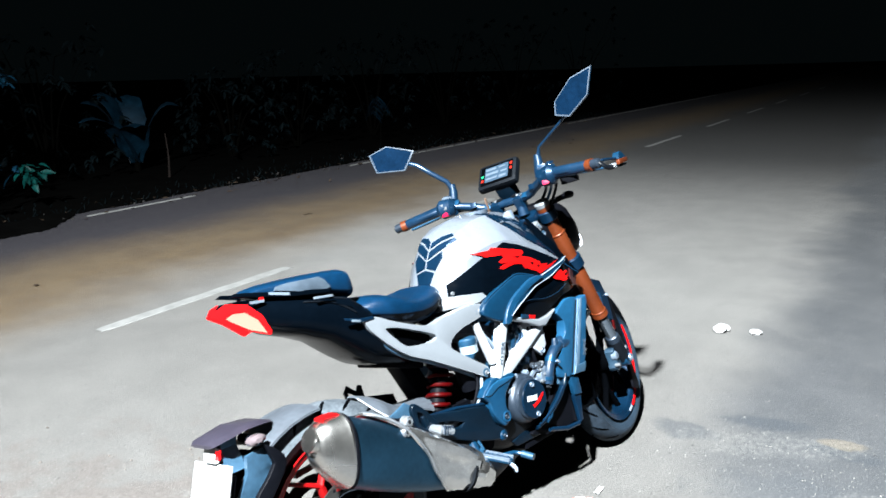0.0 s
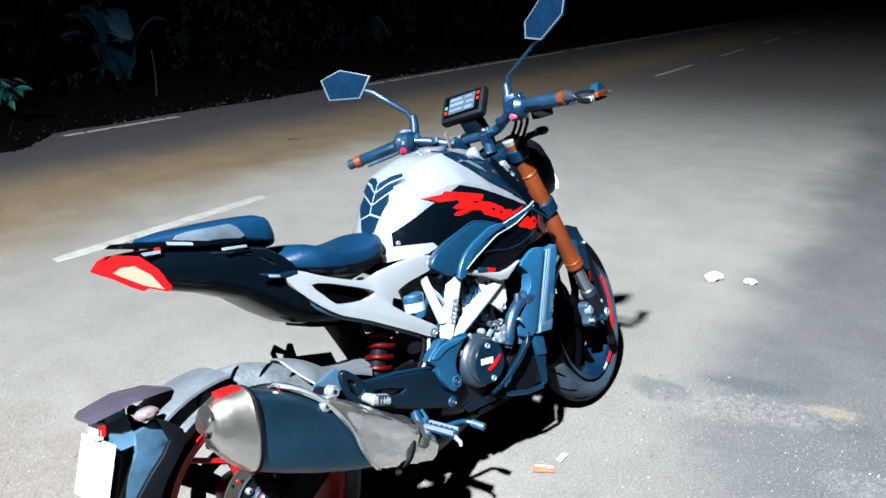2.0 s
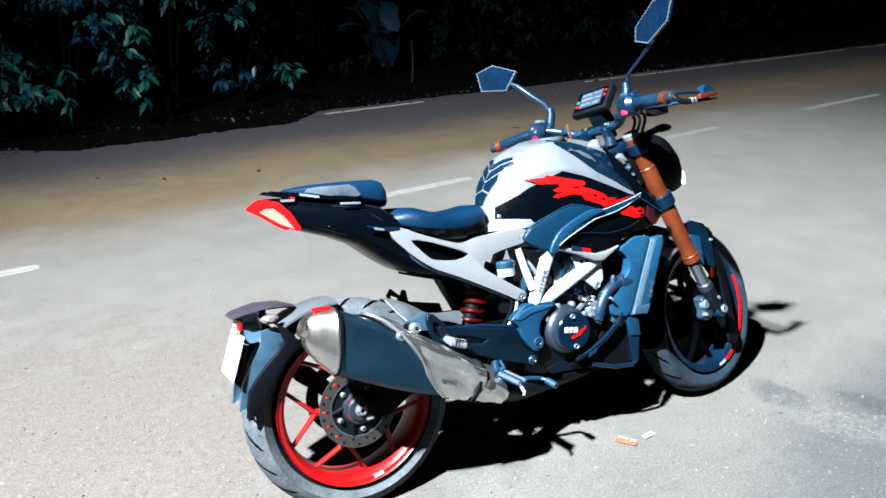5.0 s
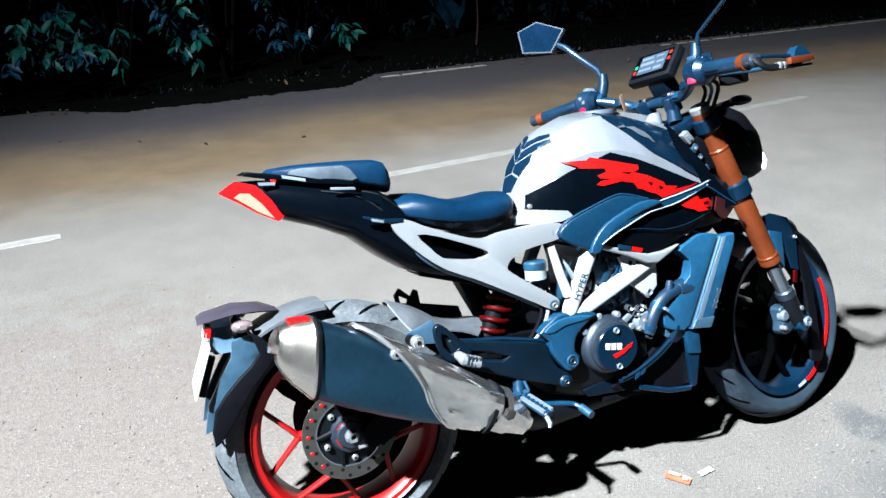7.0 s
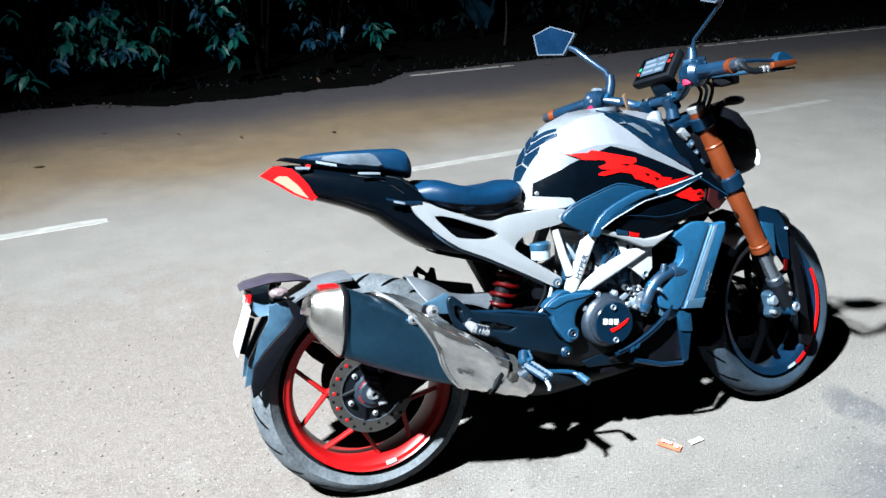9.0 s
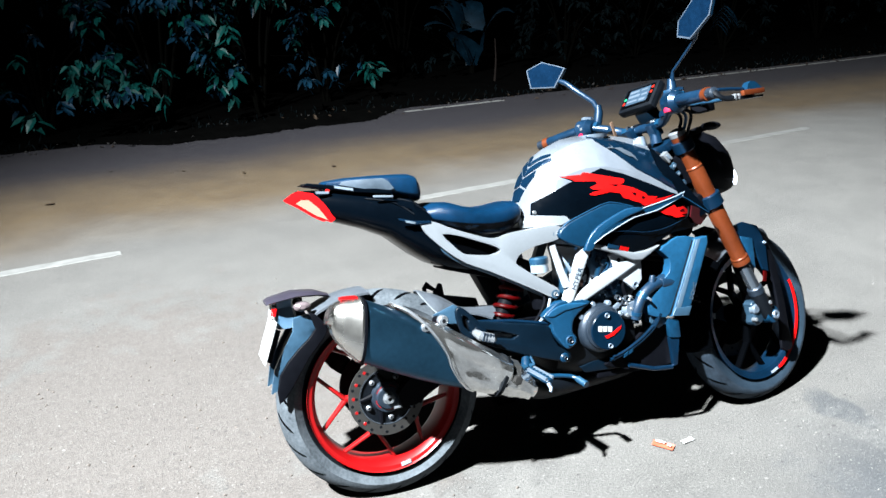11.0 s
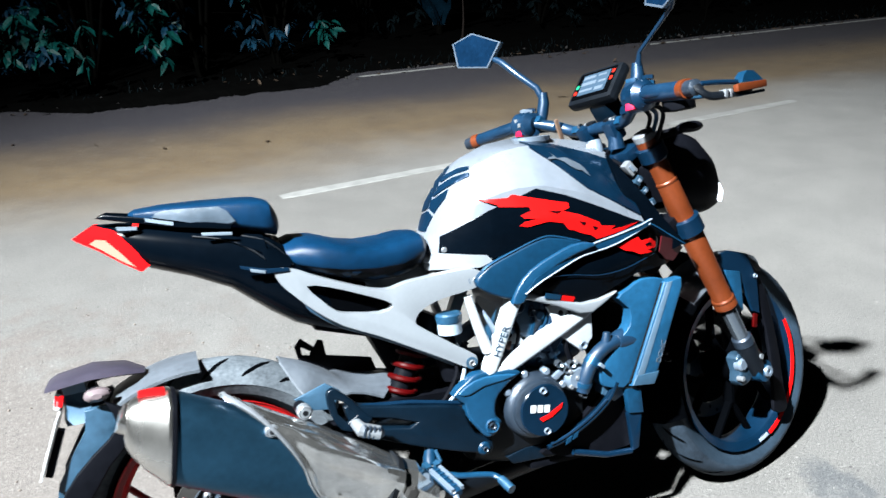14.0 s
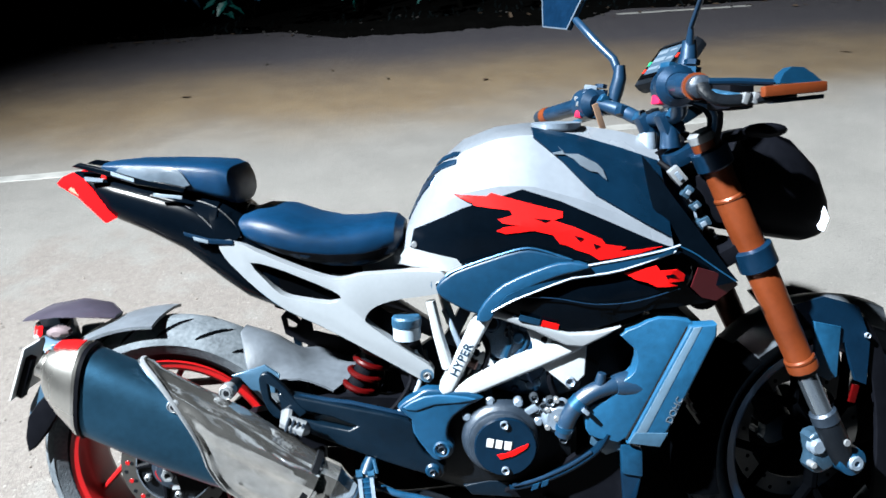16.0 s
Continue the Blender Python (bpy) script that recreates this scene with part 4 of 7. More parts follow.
# fork: copper tubes, chrome sliders, cast feet
ax = Vector((math.sin(radians(RAKE)), 0, -math.cos(radians(RAKE))))
for sg in (-1, 1):
    cap = Vector((1.034, sg * 0.102, 0.925))
    at = lambda d: cap + ax * d
    leg = part("fork_leg", tube([at(0.006), at(0.03), at(0.12), at(0.125), at(0.20), at(0.245), at(0.249), at(0.40), at(0.47), at(0.478), at(0.492), at(0.496)], [0.026, 0.026, 0.026, 0.0275, 0.0275, 0.0275, 0.029, 0.0265, 0.025, 0.029, 0.029, 0.024], 28), COPPER, bike, "copper anodised fork tube", STEER)
    part("slider", tube([at(0.49), at(0.63)], 0.0195, 24), CHROME, leg, "chromed fork slider", STEER)
    for d0 in (0.118, 0.466):
        part("fork_bead", tube([at(d0), at(d0 + 0.003), at(d0 + 0.007), at(d0 + 0.010)], [0.0268, 0.0288, 0.0288, 0.0268], 24), COPPER, leg, "", STEER)
    part("dust_seal", tube([at(0.492), at(0.496), at(0.506)], [0.0225, 0.0240, 0.0205], 20), BLACK, leg, "", STEER)
    part("fork_cap", tube([at(0.008), at(-0.006), at(-0.010)], [0.0268, 0.0268, 0.022], 24), SILVER, leg, "silver fork cap", STEER)
    part("foot_bolt", disc(0.007, sg * 0.131, sg * 0.118, (FRONT[0] - 0.022, 0, FRONT[2] + 0.044), 12, 0.001), SILVER, leg, "", STEER)
    part("slider_collar", tube([at(0.588), at(0.592), at(0.612), at(0.616)], [0.021, 0.0255, 0.0265, 0.023], 20), BEZEL, leg, "grey slider collar", STEER)
    part("fork_foot", tube([at(0.60), at(0.615), at(0.655), at(0.71)], [0.0225, 0.025, 0.026, 0.020], 16), CASE_DARK, leg, "", STEER)
    part("caliper_lug", slab(rounded([(1.268, 0.336), (1.288, 0.348), (1.316, 0.340), (1.320, 0.306), (1.334, 0.286), (1.312, 0.268), (1.284, 0.262), (1.270, 0.276), (1.276, 0.300)], 2), 0.098, 0.034, 0.008, sg), LUG, leg, "grey-blue cast caliper lug", STEER)
    part("lug_flange", disc(0.017, sg * 0.104, sg * 0.080, (1.284, 0, 0.318), 20, 0.005), ALLOY, leg, "", STEER)
    part("lug_pin", disc(0.007, sg * 0.110, sg * 0.090, (1.270, 0, 0.285), 12, 0.002), SILVER, leg, "", STEER)
    foot = lathe([(1e-6, sg * 0.128), (0.012, sg * 0.128), (0.016, sg * 0.120), (0.028, sg * 0.118), (0.030, sg * 0.075), (0.012, sg * 0.07)], FRONT, 24, closed=False)
    part("axle_clamp", foot, SPAR_BLUE, leg, "", STEER)
    part("axle_end", lathe([(0.006, sg * 0.131), (0.013, sg * 0.131), (0.015, sg * 0.126), (0.006, sg * 0.126)], FRONT, 20), ALLOY, leg, "", STEER)
    part("fork_clamp", tube([at(0.024), at(0.027), at(0.060), at(0.064)], [0.030, 0.034, 0.034, 0.030], 24), SLATE_DARK, leg, "", STEER)
    part("lower_clamp", tube([at(0.225), at(0.229), at(0.268), at(0.272)], [0.030, 0.0365, 0.0365, 0.030], 24), SLATE_DARK, leg, "", STEER)
part("upper_yoke", box((0.060, 0.165, 0.028), pose(1.022, 0, 0.892, 0, -RAKE, 0), 0.010), SLATE_DARK, bike, "slate grey upper fork yoke", STEER)
part("lower_yoke", box((0.095, 0.21, 0.034), pose(1.085, 0, 0.70, 0, -RAKE, 0), 0.010), BLACK, bike, "", STEER)
part("steering_stem", tube([(0.985, 0, 0.90), (1.065, 0, 0.71)], 0.026, 20), BLACK, bike, "", STEER)
part("ignition_lock", lathe([(1e-6, -0.018), (0.016, -0.018), (0.018, -0.01), (0.018, 0.018), (1e-6, 0.018)], (0, 0, 0), 20, closed=False), ALLOY, bike, "", STEER @ pose(0.975, 0, 0.915, 80, 0, 0))

# front fender and its stays
fender = bmesh.new()
rows = []
for i in range(19):
    a = radians(66 + 66 * i / 18)
    wide = 0.072 * (0.80 + 0.20 * math.sin(math.pi * i / 18))
    r = 0.312
    rows.append([Vector((FRONT[0] + (r - 0.045 * abs(q) ** 3) * math.cos(a), wide * q, FRONT[2] + (r - 0.045 * abs(q) ** 3) * math.sin(a))) for q in (-1, -0.8, -0.5, 0, 0.5, 0.8, 1)])
vs = [[fender.verts.new(p) for p in r] for r in rows]
for r, q in zip(vs, vs[1:]):
    for j in range(6):
        fender.faces.new((r[j], q[j], q[j + 1], r[j + 1]))
g = bmesh.ops.extrude_face_region(fender, geom=fender.faces[:])
for v in g["geom"]:
    if isinstance(v, bmesh.types.BMVert):
        d = Vector((v.co.x - FRONT[0], 0, v.co.z - FRONT[2])).normalized()
        v.co -= d * 0.005
ff = part("front_fender", fender, DUSTY, bike, "dark slate front fender", STEER)
# Added pitch-black sheet behind the front wheel, in place of the shade there.
shade_bm, rows = bmesh.new(), []
for i in range(15):
    a = radians(130 + 64 * i / 14)
    rows.append([shade_bm.verts.new((FRONT[0] + (0.311 - 0.050 * abs(q) ** 3) * math.cos(a), 0.068 * q, FRONT[2] + (0.311 - 0.050 * abs(q) ** 3) * math.sin(a))) for q in (-1, -0.85, -0.5, 0, 0.5, 0.85, 1)])
for r, q in zip(rows, rows[1:]):
    for j in range(6):
        shade_bm.faces.new((r[j], q[j], q[j + 1], r[j + 1]))
g = bmesh.ops.extrude_face_region(shade_bm, geom=shade_bm.faces[:])
for v in g["geom"]:
    if isinstance(v, bmesh.types.BMVert):
        v.co -= Vector((v.co.x - FRONT[0], 0, v.co.z - FRONT[2])).normalized() * 0.004
part("splash_guard", shade_bm, PITCH, ff, "black sheet behind the wheel, standing in for shade", STEER)
for sg in (-1, 1):
    part("fender_panel", plate([(1.235, 0.600), (1.300, 0.612), (1.372, 0.590), (1.400, 0.520), (1.395, 0.43), (1.372, 0.44), (1.345, 0.52), (1.30, 0.50), (1.27, 0.56)], 0.083, 0.008, side=sg), SLATE_DARK, ff, "", STEER)
    part("fender_insert", slab([(1.276, 0.566), (1.333, 0.552), (1.328, 0.452), (1.310, 0.446), (1.280, 0.464)], 0.088, 0.006, 0.002, sg), RAD_BLUE, ff, "", STEER)
    stay = part("fender_stay", slab(rounded([(1.390, 0.566), (1.408, 0.546), (1.438, 0.490), (1.456, 0.400), (1.468, 0.305), (1.470, 0.210), (1.478, 0.160), (1.458, 0.142), (1.420, 0.156), (1.424, 0.200), (1.430, 0.280), (1.424, 0.380), (1.406, 0.460), (1.380, 0.530)], 2), 0.076, 0.009, 0.003, sg), BLACK, ff, "", STEER)
    bolt((1.392, sg * 0.083, 0.53), 0.006, sg, stay).data.transform(STEER)
    part("stay_reflector", box((0.014, 0.006, 0.036), pose(1.360, sg * 0.093, 0.418, 0, 14, 0), 0.002), SPRING, ff, "red side reflector", STEER)

# tank: half profile from the middle of the top to the lower edge, for stations along x
TANK = ((0.500, ((0, .745), (.030, .744), (.052, .735), (.064, .720), (.066, .700))),
        (0.520, ((0, .795), (.040, .790), (.072, .765), (.084, .735), (.084, .700))),
        (0.545, ((0, .846), (.050, .836), (.090, .795), (.102, .755), (.100, .700))),
        (0.578, ((0, .893), (.060, .878), (.112, .822), (.124, .770), (.118, .703))),
        (0.620, ((0, .930), (.074, .913), (.134, .845), (.143, .780), (.134, .708))),
        (0.680, ((0, .953), (.086, .936), (.148, .858), (.156, .788), (.148, .715))),
        (0.740, ((0, .960), (.092, .944), (.155, .858), (.163, .790), (.156, .722))),
        (0.830, ((0, .955), (.094, .918), (.160, .832), (.168, .780), (.162, .722))),
        (0.920, ((0, .940), (.085, .880), (.155, .795), (.165, .760), (.160, .722))),
        (0.990, ((0, .920), (.070, .850), (.140, .765), (.155, .745), (.150, .722))))


def tank_half(x):
    x = min(max(x, TANK[0][0]), TANK[-1][0])
    for (xa, pa), (xb, pb) in zip(TANK, TANK[1:]):
        if x <= xb + 1e-9:
            t = (x - xa) / (xb - xa)
            return [(a[0] + (b[0] - a[0]) * t, a[1] + (b[1] - a[1]) * t) for a, b in zip(pa, pb)]


def tank_y(x, z):
    """The tank's half width at x and z."""
    h = tank_half(x)
    if z >= h[0][1]:
        return 0.0
    for (ya, za), (yb, zb) in zip(h, h[1:]):
        if zb <= z <= za:
            return ya + (yb - ya) * (za - z) / max(1e-6, za - zb)
    return h[-1][0]


rings = []
for i in range(25):
    x = TANK[0][0] + (TANK[-1][0] - TANK[0][0]) * i / 24
    h = tank_half(x)
    rings.append([(x, y, z) for y, z in h] + [(x, -y, z) for y, z in h[:0:-1]])
bm = loft(rings)
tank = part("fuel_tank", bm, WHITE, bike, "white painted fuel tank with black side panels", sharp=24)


def skin(poly, off, thick=0.004, side=-1, step=0.02, bevel=0.0, parent=tank, mat=GLOSS, name="tank_panel", label=""):
    return part(name, plate(poly, lambda x, z: tank_y(x, z) + off, thick, step, bevel, side), mat, parent, label)


for sg in (-1, 1):
    skin([(0.516, 0.727), (0.526, 0.772), (0.619, 0.819), (0.724, 0.853), (0.791, 0.831), (0.870, 0.796), (0.955, 0.757), (0.987, 0.745), (0.985, 0.735), (0.887, 0.724), (0.735, 0.730), (0.612, 0.718)], 0.0045, side=sg, label="glossy black tank side panel")
    rows = []
    for i in range(19):
        x = 0.748 + 0.240 * i / 18
        h = tank_half(x)
        low = [(0.748, 0.938), (0.798, 0.896), (0.825, 0.867), (0.854, 0.838), (0.910, 0.804), (0.961, 0.775), (0.99, 0.758)]
        zl = next(a[1] + (b[1] - a[1]) * (x - a[0]) / (b[0] - a[0]) for a, b in zip(low, low[1:]) if x <= b[0])
        zt = h[0][1] + (h[1][1] - h[0][1]) * 0.55
        row = []
        for k in range(9):
            z = zt + (min(zl, zt - 0.004) - zt) * k / 8
            y = tank_y(x, z)
            e = 0.004
            n = Vector((0, (tank_y(x, z - e) - tank_y(x, z + e)) * -1 or 1e-4, 0))
            slope = (tank_y(x, z - e) - y) / e
            n = Vector((0, 1, slope)).normalized()
            row.append(Vector((x, y, z)) + n * 0.0045)
        rows.append([Vector((p.x, sg * p.y, p.z)) for p in row])
    shoulder = bmesh.new()
    vs = [[shoulder.verts.new(p) for p in r] for r in rows]
    for r, q in zip(vs, vs[1:]):
        for k in range(8):
            shoulder.faces.new((r[k], q[k], q[k + 1], r[k + 1]))
    g = bmesh.ops.extrude_face_region(shoulder, geom=shoulder.faces[:])
    bmesh.ops.translate(shoulder, vec=(0, -sg * 0.003, -0.004), verts=[v for v in g["geom"] if isinstance(v, bmesh.types.BMVert)])
    part("shoulder_panel", shoulder, SHOULDER, tank, "dark slate tank shoulder panel")
    skin([(0.791, 0.923), (0.800, 0.914), (0.781, 0.912), (0.782, 0.909), (0.808, 0.909), (0.828, 0.908), (0.846, 0.898), (0.860, 0.891), (0.870, 0.880), (0.876, 0.862), (0.868, 0.868), (0.860, 0.876), (0.846, 0.879), (0.829, 0.889), (0.818, 0.900), (0.803, 0.908)], 0.0095, 0.006, side=sg, mat=PALE_STRIP, name="tank_emblem")
    skin([(0.484, 0.738), (0.500, 0.741), (0.606, 0.726), (0.618, 0.712), (0.592, 0.701), (0.486, 0.703)], 0.006, 0.008, side=sg, mat=SUBFRAME, name="tank_trim", label="grey trim under the tank")
    # the ragged red brush stroke along the panel
    skin([(0.603, 0.843), (0.661, 0.841), (0.670, 0.847), (0.695, 0.840), (0.724, 0.832), (0.793, 0.814), (0.793, 0.804), (0.777, 0.799), (0.816, 0.786), (0.862, 0.764), (0.868, 0.755), (0.904, 0.749), (0.892, 0.742), (0.929, 0.744), (0.968, 0.748),
          (0.929, 0.737), (0.881, 0.729), (0.857, 0.726), (0.842, 0.737), (0.816, 0.746), (0.801, 0.754), (0.788, 0.757), (0.776, 0.773), (0.743, 0.781), (0.694, 0.775), (0.678, 0.780), (0.691, 0.787), (0.721, 0.790), (0.689, 0.794), (0.681, 0.801), (0.706, 0.808), (0.702, 0.817), (0.640, 0.824), (0.635, 0.829)],
         0.0062, side=sg, mat=DECAL, name="tank_graphic", label="ragged red brush graphic")
    for gap in ([(0.744, 0.803), (0.772, 0.800), (0.762, 0.796)], [(0.812, 0.772), (0.828, 0.768), (0.822, 0.762)], [(0.846, 0.757), (0.858, 0.753), (0.850, 0.748)]):
        skin(gap, 0.0076, 0.003, side=sg, mat=GLOSS, name="graphic_gap")
    # Small silver disc at the panel's rear corner.
    part("panel_screw", disc(0.006, sg * 0.098, sg * 0.090, (0.527, 0, 0.745), 12, 0.001), SILVER, tank)
# pad pieces on the back of the tank, drawn across y and z


def tank_back(y, z):
    """Where the back of the tank lies at y and z."""
    x = TANK[0][0]
    while x < 0.75 and not (tank_half(x)[0][1] >= z and tank_y(x, z) >= abs(y)):
        x += 0.001
    return x


def back_pad(poly):
    bm = bmesh.new()
    bm.faces.new([bm.verts.new((0, y, z)) for y, z in poly])
    bmesh.ops.triangulate(bm, faces=bm.faces[:])
    for no in ((0, 1, 0), (0, 0, 1)):
        for k in (range(-8, 9) if no[1] else range(60, 76)):
            bmesh.ops.bisect_plane(bm, geom=bm.verts[:] + bm.edges[:] + bm.faces[:], plane_co=(0, k * 0.0125, k * 0.0125), plane_no=no)
    g = bmesh.ops.extrude_face_region(bm, geom=bm.faces[:])
    back = {v for v in g["geom"] if isinstance(v, bmesh.types.BMVert)}
    for v in bm.verts:
        v.co.x = tank_back(v.co.y, v.co.z) - (0.0035 if v in back else -0.002)
    return part("tank_pad", bm, SLATE_DARK, tank, "dark rubber tank pad")


back_pad([(-0.024, 0.780), (0.024, 0.780), (0.036, 0.812), (0.0, 0.822), (-0.036, 0.812)])
for sg in (-1, 1):
    back_pad([(sg * y, z) for y, z in ((0.004, 0.828), (0.040, 0.818), (0.056, 0.850), (0.050, 0.868), (0.030, 0.858), (0.004, 0.845))])
    back_pad([(sg * y, z) for y, z in ((0.004, 0.852), (0.030, 0.866), (0.060, 0.880), (0.080, 0.892), (0.074, 0.900), (0.040, 0.892), (0.004, 0.874))])
    back_pad([(sg * y, z) for y, z in ((0.004, 0.882), (0.036, 0.898), (0.070, 0.906), (0.060, 0.913), (0.030, 0.910), (0.004, 0.898))])
bm = lathe([(1e-6, 0.012), (0.040, 0.012), (0.046, 0.006), (0.048, -0.004), (1e-6, -0.004)], (0, 0, 0), 28, closed=False)
part("filler_cap", bm, ALLOY, tank, "", pose(0.80, 0, 0.955, 90, 0, 0) @ pose(0, 0, 0, 0, 0, 180))


for sg in (-1, 1):
    part("tank_wing", plate([(0.945, 0.900), (0.957, 0.886), (1.003, 0.818), (1.049, 0.757), (1.090, 0.704), (1.112, 0.676), (1.075, 0.668), (1.010, 0.722), (0.978, 0.752), (0.960, 0.800)], lambda x, z: 0.130 - 0.36 * max(0, z - 0.80) + 0.10 * max(0, 0.76 - z), 0.010, 0.03, 0.003, sg), GLOSS, tank, "glossy black forward wing of the tank")
    part("wing_edge", tube(curve_pts([(x, sg * (0.132 - 0.36 * max(0, z - 0.80) + 0.10 * max(0, 0.76 - z)), z) for x, z in ((0.985, 0.750), (1.030, 0.730), (1.070, 0.702), (1.108, 0.676))], 4), 0.0016, 6), SLATE, tank)

# shrouds beside the tank
def shroud_y(x, z):
    return 0.176 - max(0, x - 0.98) * 0.42 - max(0, 0.70 - x) * 0.10 - max(0, 0.64 - z) * 0.25


for sg in (-1, 1):
    sh = part("side_shroud", plate([(0.662, 0.634), (0.700, 0.668), (0.800, 0.708), (0.890, 0.728), (1.004, 0.735), (1.122, 0.664), (1.067, 0.636), (0.954, 0.634), (0.880, 0.606), (0.808, 0.584), (0.716, 0.612)], pillow([(0.662, 0.634), (0.700, 0.668), (0.800, 0.708), (0.890, 0.728), (1.004, 0.735), (1.122, 0.664), (1.067, 0.636), (0.954, 0.634), (0.880, 0.606), (0.808, 0.584), (0.716, 0.612)], shroud_y, 0.016, 0.04), 0.012, 0.018, side=sg, bevel=0.003), GLOSS, bike, "glossy black side shroud with red lettering graphic")
    part("shroud_stripe", plate([(0.665, 0.636), (0.700, 0.657), (0.734, 0.670), (0.797, 0.694), (0.826, 0.700), (0.897, 0.711), (0.988, 0.742), (0.998, 0.752), (0.897, 0.730), (0.827, 0.718), (0.790, 0.709), (0.730, 0.684), (0.695, 0.668)], lambda x, z: shroud_y(x, z) + 0.006, 0.012, 0.02, 0.002, sg), NAVY, sh, "navy edge strip")
    # Thin silver tubes put the strip's edge highlights into colour.
    for edge_pts in (((0.668, 0.637), (0.700, 0.656), (0.734, 0.670), (0.797, 0.694), (0.826, 0.700), (0.897, 0.711), (0.988, 0.742)), ((0.822, 0.717), (0.860, 0.724), (0.897, 0.730), (0.960, 0.743), (0.996, 0.752))):
        part("strip_edge", tube(curve_pts([(x, sg * (shroud_y(x, z) + 0.006), z) for x, z in edge_pts], 3), 0.0022, 6), SILVER_INK, sh)
    part("shroud_graphic", plate([(0.900, 0.704), (0.926, 0.711), (0.956, 0.717), (0.963, 0.707), (0.993, 0.708), (1.009, 0.697), (1.007, 0.685), (0.976, 0.686), (0.996, 0.678), (0.958, 0.678), (0.940, 0.687), (0.920, 0.692)], lambda x, z: shroud_y(x, z) + 0.002, 0.004, 0.02, 0, sg), DECAL, sh, "red brush graphic")
    part("graphic_gap", plate([(0.972, 0.699), (0.986, 0.701), (0.992, 0.696), (0.975, 0.693)], lambda x, z: shroud_y(x, z) + 0.0035, 0.003, 0, 0, sg), GLOSS, sh)
    part("shroud_tip", plate([(1.035, 0.706), (1.070, 0.694), (1.119, 0.664), (1.075, 0.640), (1.045, 0.650), (1.022, 0.672)], lambda x, z: shroud_y(x, z) + 0.002, 0.004, 0.02, 0, sg), material("dark_red_film", (0.022, 0.0008, 0.002), 0.35, vary=0.1) if sg < 0 else GLOSS, sh)
    part("shroud_crease", tube(curve_pts([(x, sg * (shroud_y(x, z) + 0.0005), z) for x, z in ((0.715, 0.664), (0.78, 0.660), (0.85, 0.648), (0.92, 0.652), (1.00, 0.672))], 4), 0.0011, 6), SLATE_DARK, sh)
    for x0, x1, mm in ((0.715, 0.752, SLATE), (0.756, 0.786, DECAL)):
        k = (x1 - x0)
        z0 = 0.619 - (x0 - 0.715) * 0.30
        part("model_bar", plate([(x0, z0), (x1, z0 - k * 0.3), (x1 + 0.003, z0 + 0.011 - k * 0.3), (x0 + 0.003, z0 + 0.011)], lambda x, z: shroud_y(x, z) + 0.0015, 0.003, 0, 0, sg), mm, sh)
    # slate cover between tank and frame
    part("side_cover", slab(rounded([(0.572, 0.684), (0.589, 0.698), (0.606, 0.709), (0.660, 0.729), (0.718, 0.747), (0.752, 0.746), (0.812, 0.728), (0.779, 0.707), (0.716, 0.675), (0.684, 0.642), (0.650, 0.626), (0.603, 0.643), (0.571, 0.666)], 2), 0.100, 0.020, 0.006, sg, None, 0.10), NAVY, bike, "navy blue side cover")

for sg in (-1, 1):
    cy = lambda x: sg * (0.153 + 0.10 * (x - 0.58))
    part("cover_lip", tube(curve_pts([(x, cy(x) + sg * 0.003, z) for x, z in ((0.586, 0.699), (0.606, 0.711), (0.66, 0.731), (0.718, 0.749), (0.752, 0.748), (0.808, 0.730))], 4), 0.0022, 6), SLATE, bike, "slate raised lip of the side cover")
    part("cover_spar", slab(rounded([(0.640, 0.620), (0.655, 0.653), (0.687, 0.685), (0.739, 0.710), (0.785, 0.726), (0.822, 0.726), (0.838, 0.717), (0.795, 0.706), (0.752, 0.690), (0.708, 0.668), (0.678, 0.641), (0.664, 0.618)], 2), 0.109, 0.022, 0.008, sg, None, 0.10), SPAR_BLUE, bike, "slate curved spar beside the tank")
# subframe plates with their opening, seat, tail
SUB_EDGE = [(0.166, 0.760), (0.184, 0.765), (0.215, 0.755), (0.237, 0.743), (0.279, 0.724), (0.337, 0.701), (0.372, 0.691), (0.396, 0.690), (0.425, 0.697), (0.462, 0.700), (0.505, 0.703), (0.548, 0.704), (0.578, 0.700), (0.592, 0.687), (0.588, 0.672), (0.570, 0.662), (0.540, 0.657),
            (0.502, 0.652), (0.467, 0.643), (0.444, 0.630), (0.434, 0.614), (0.441, 0.602), (0.486, 0.568), (0.533, 0.535), (0.556, 0.518), (0.558, 0.502), (0.540, 0.493), (0.494, 0.519), (0.431, 0.555), (0.350, 0.600), (0.286, 0.631), (0.235, 0.670), (0.199, 0.706), (0.176, 0.733)]
SUB_HOLE = [(0.224, 0.722), (0.268, 0.713), (0.318, 0.693), (0.375, 0.668), (0.391, 0.653), (0.366, 0.643), (0.312, 0.651), (0.278, 0.661), (0.250, 0.689)]
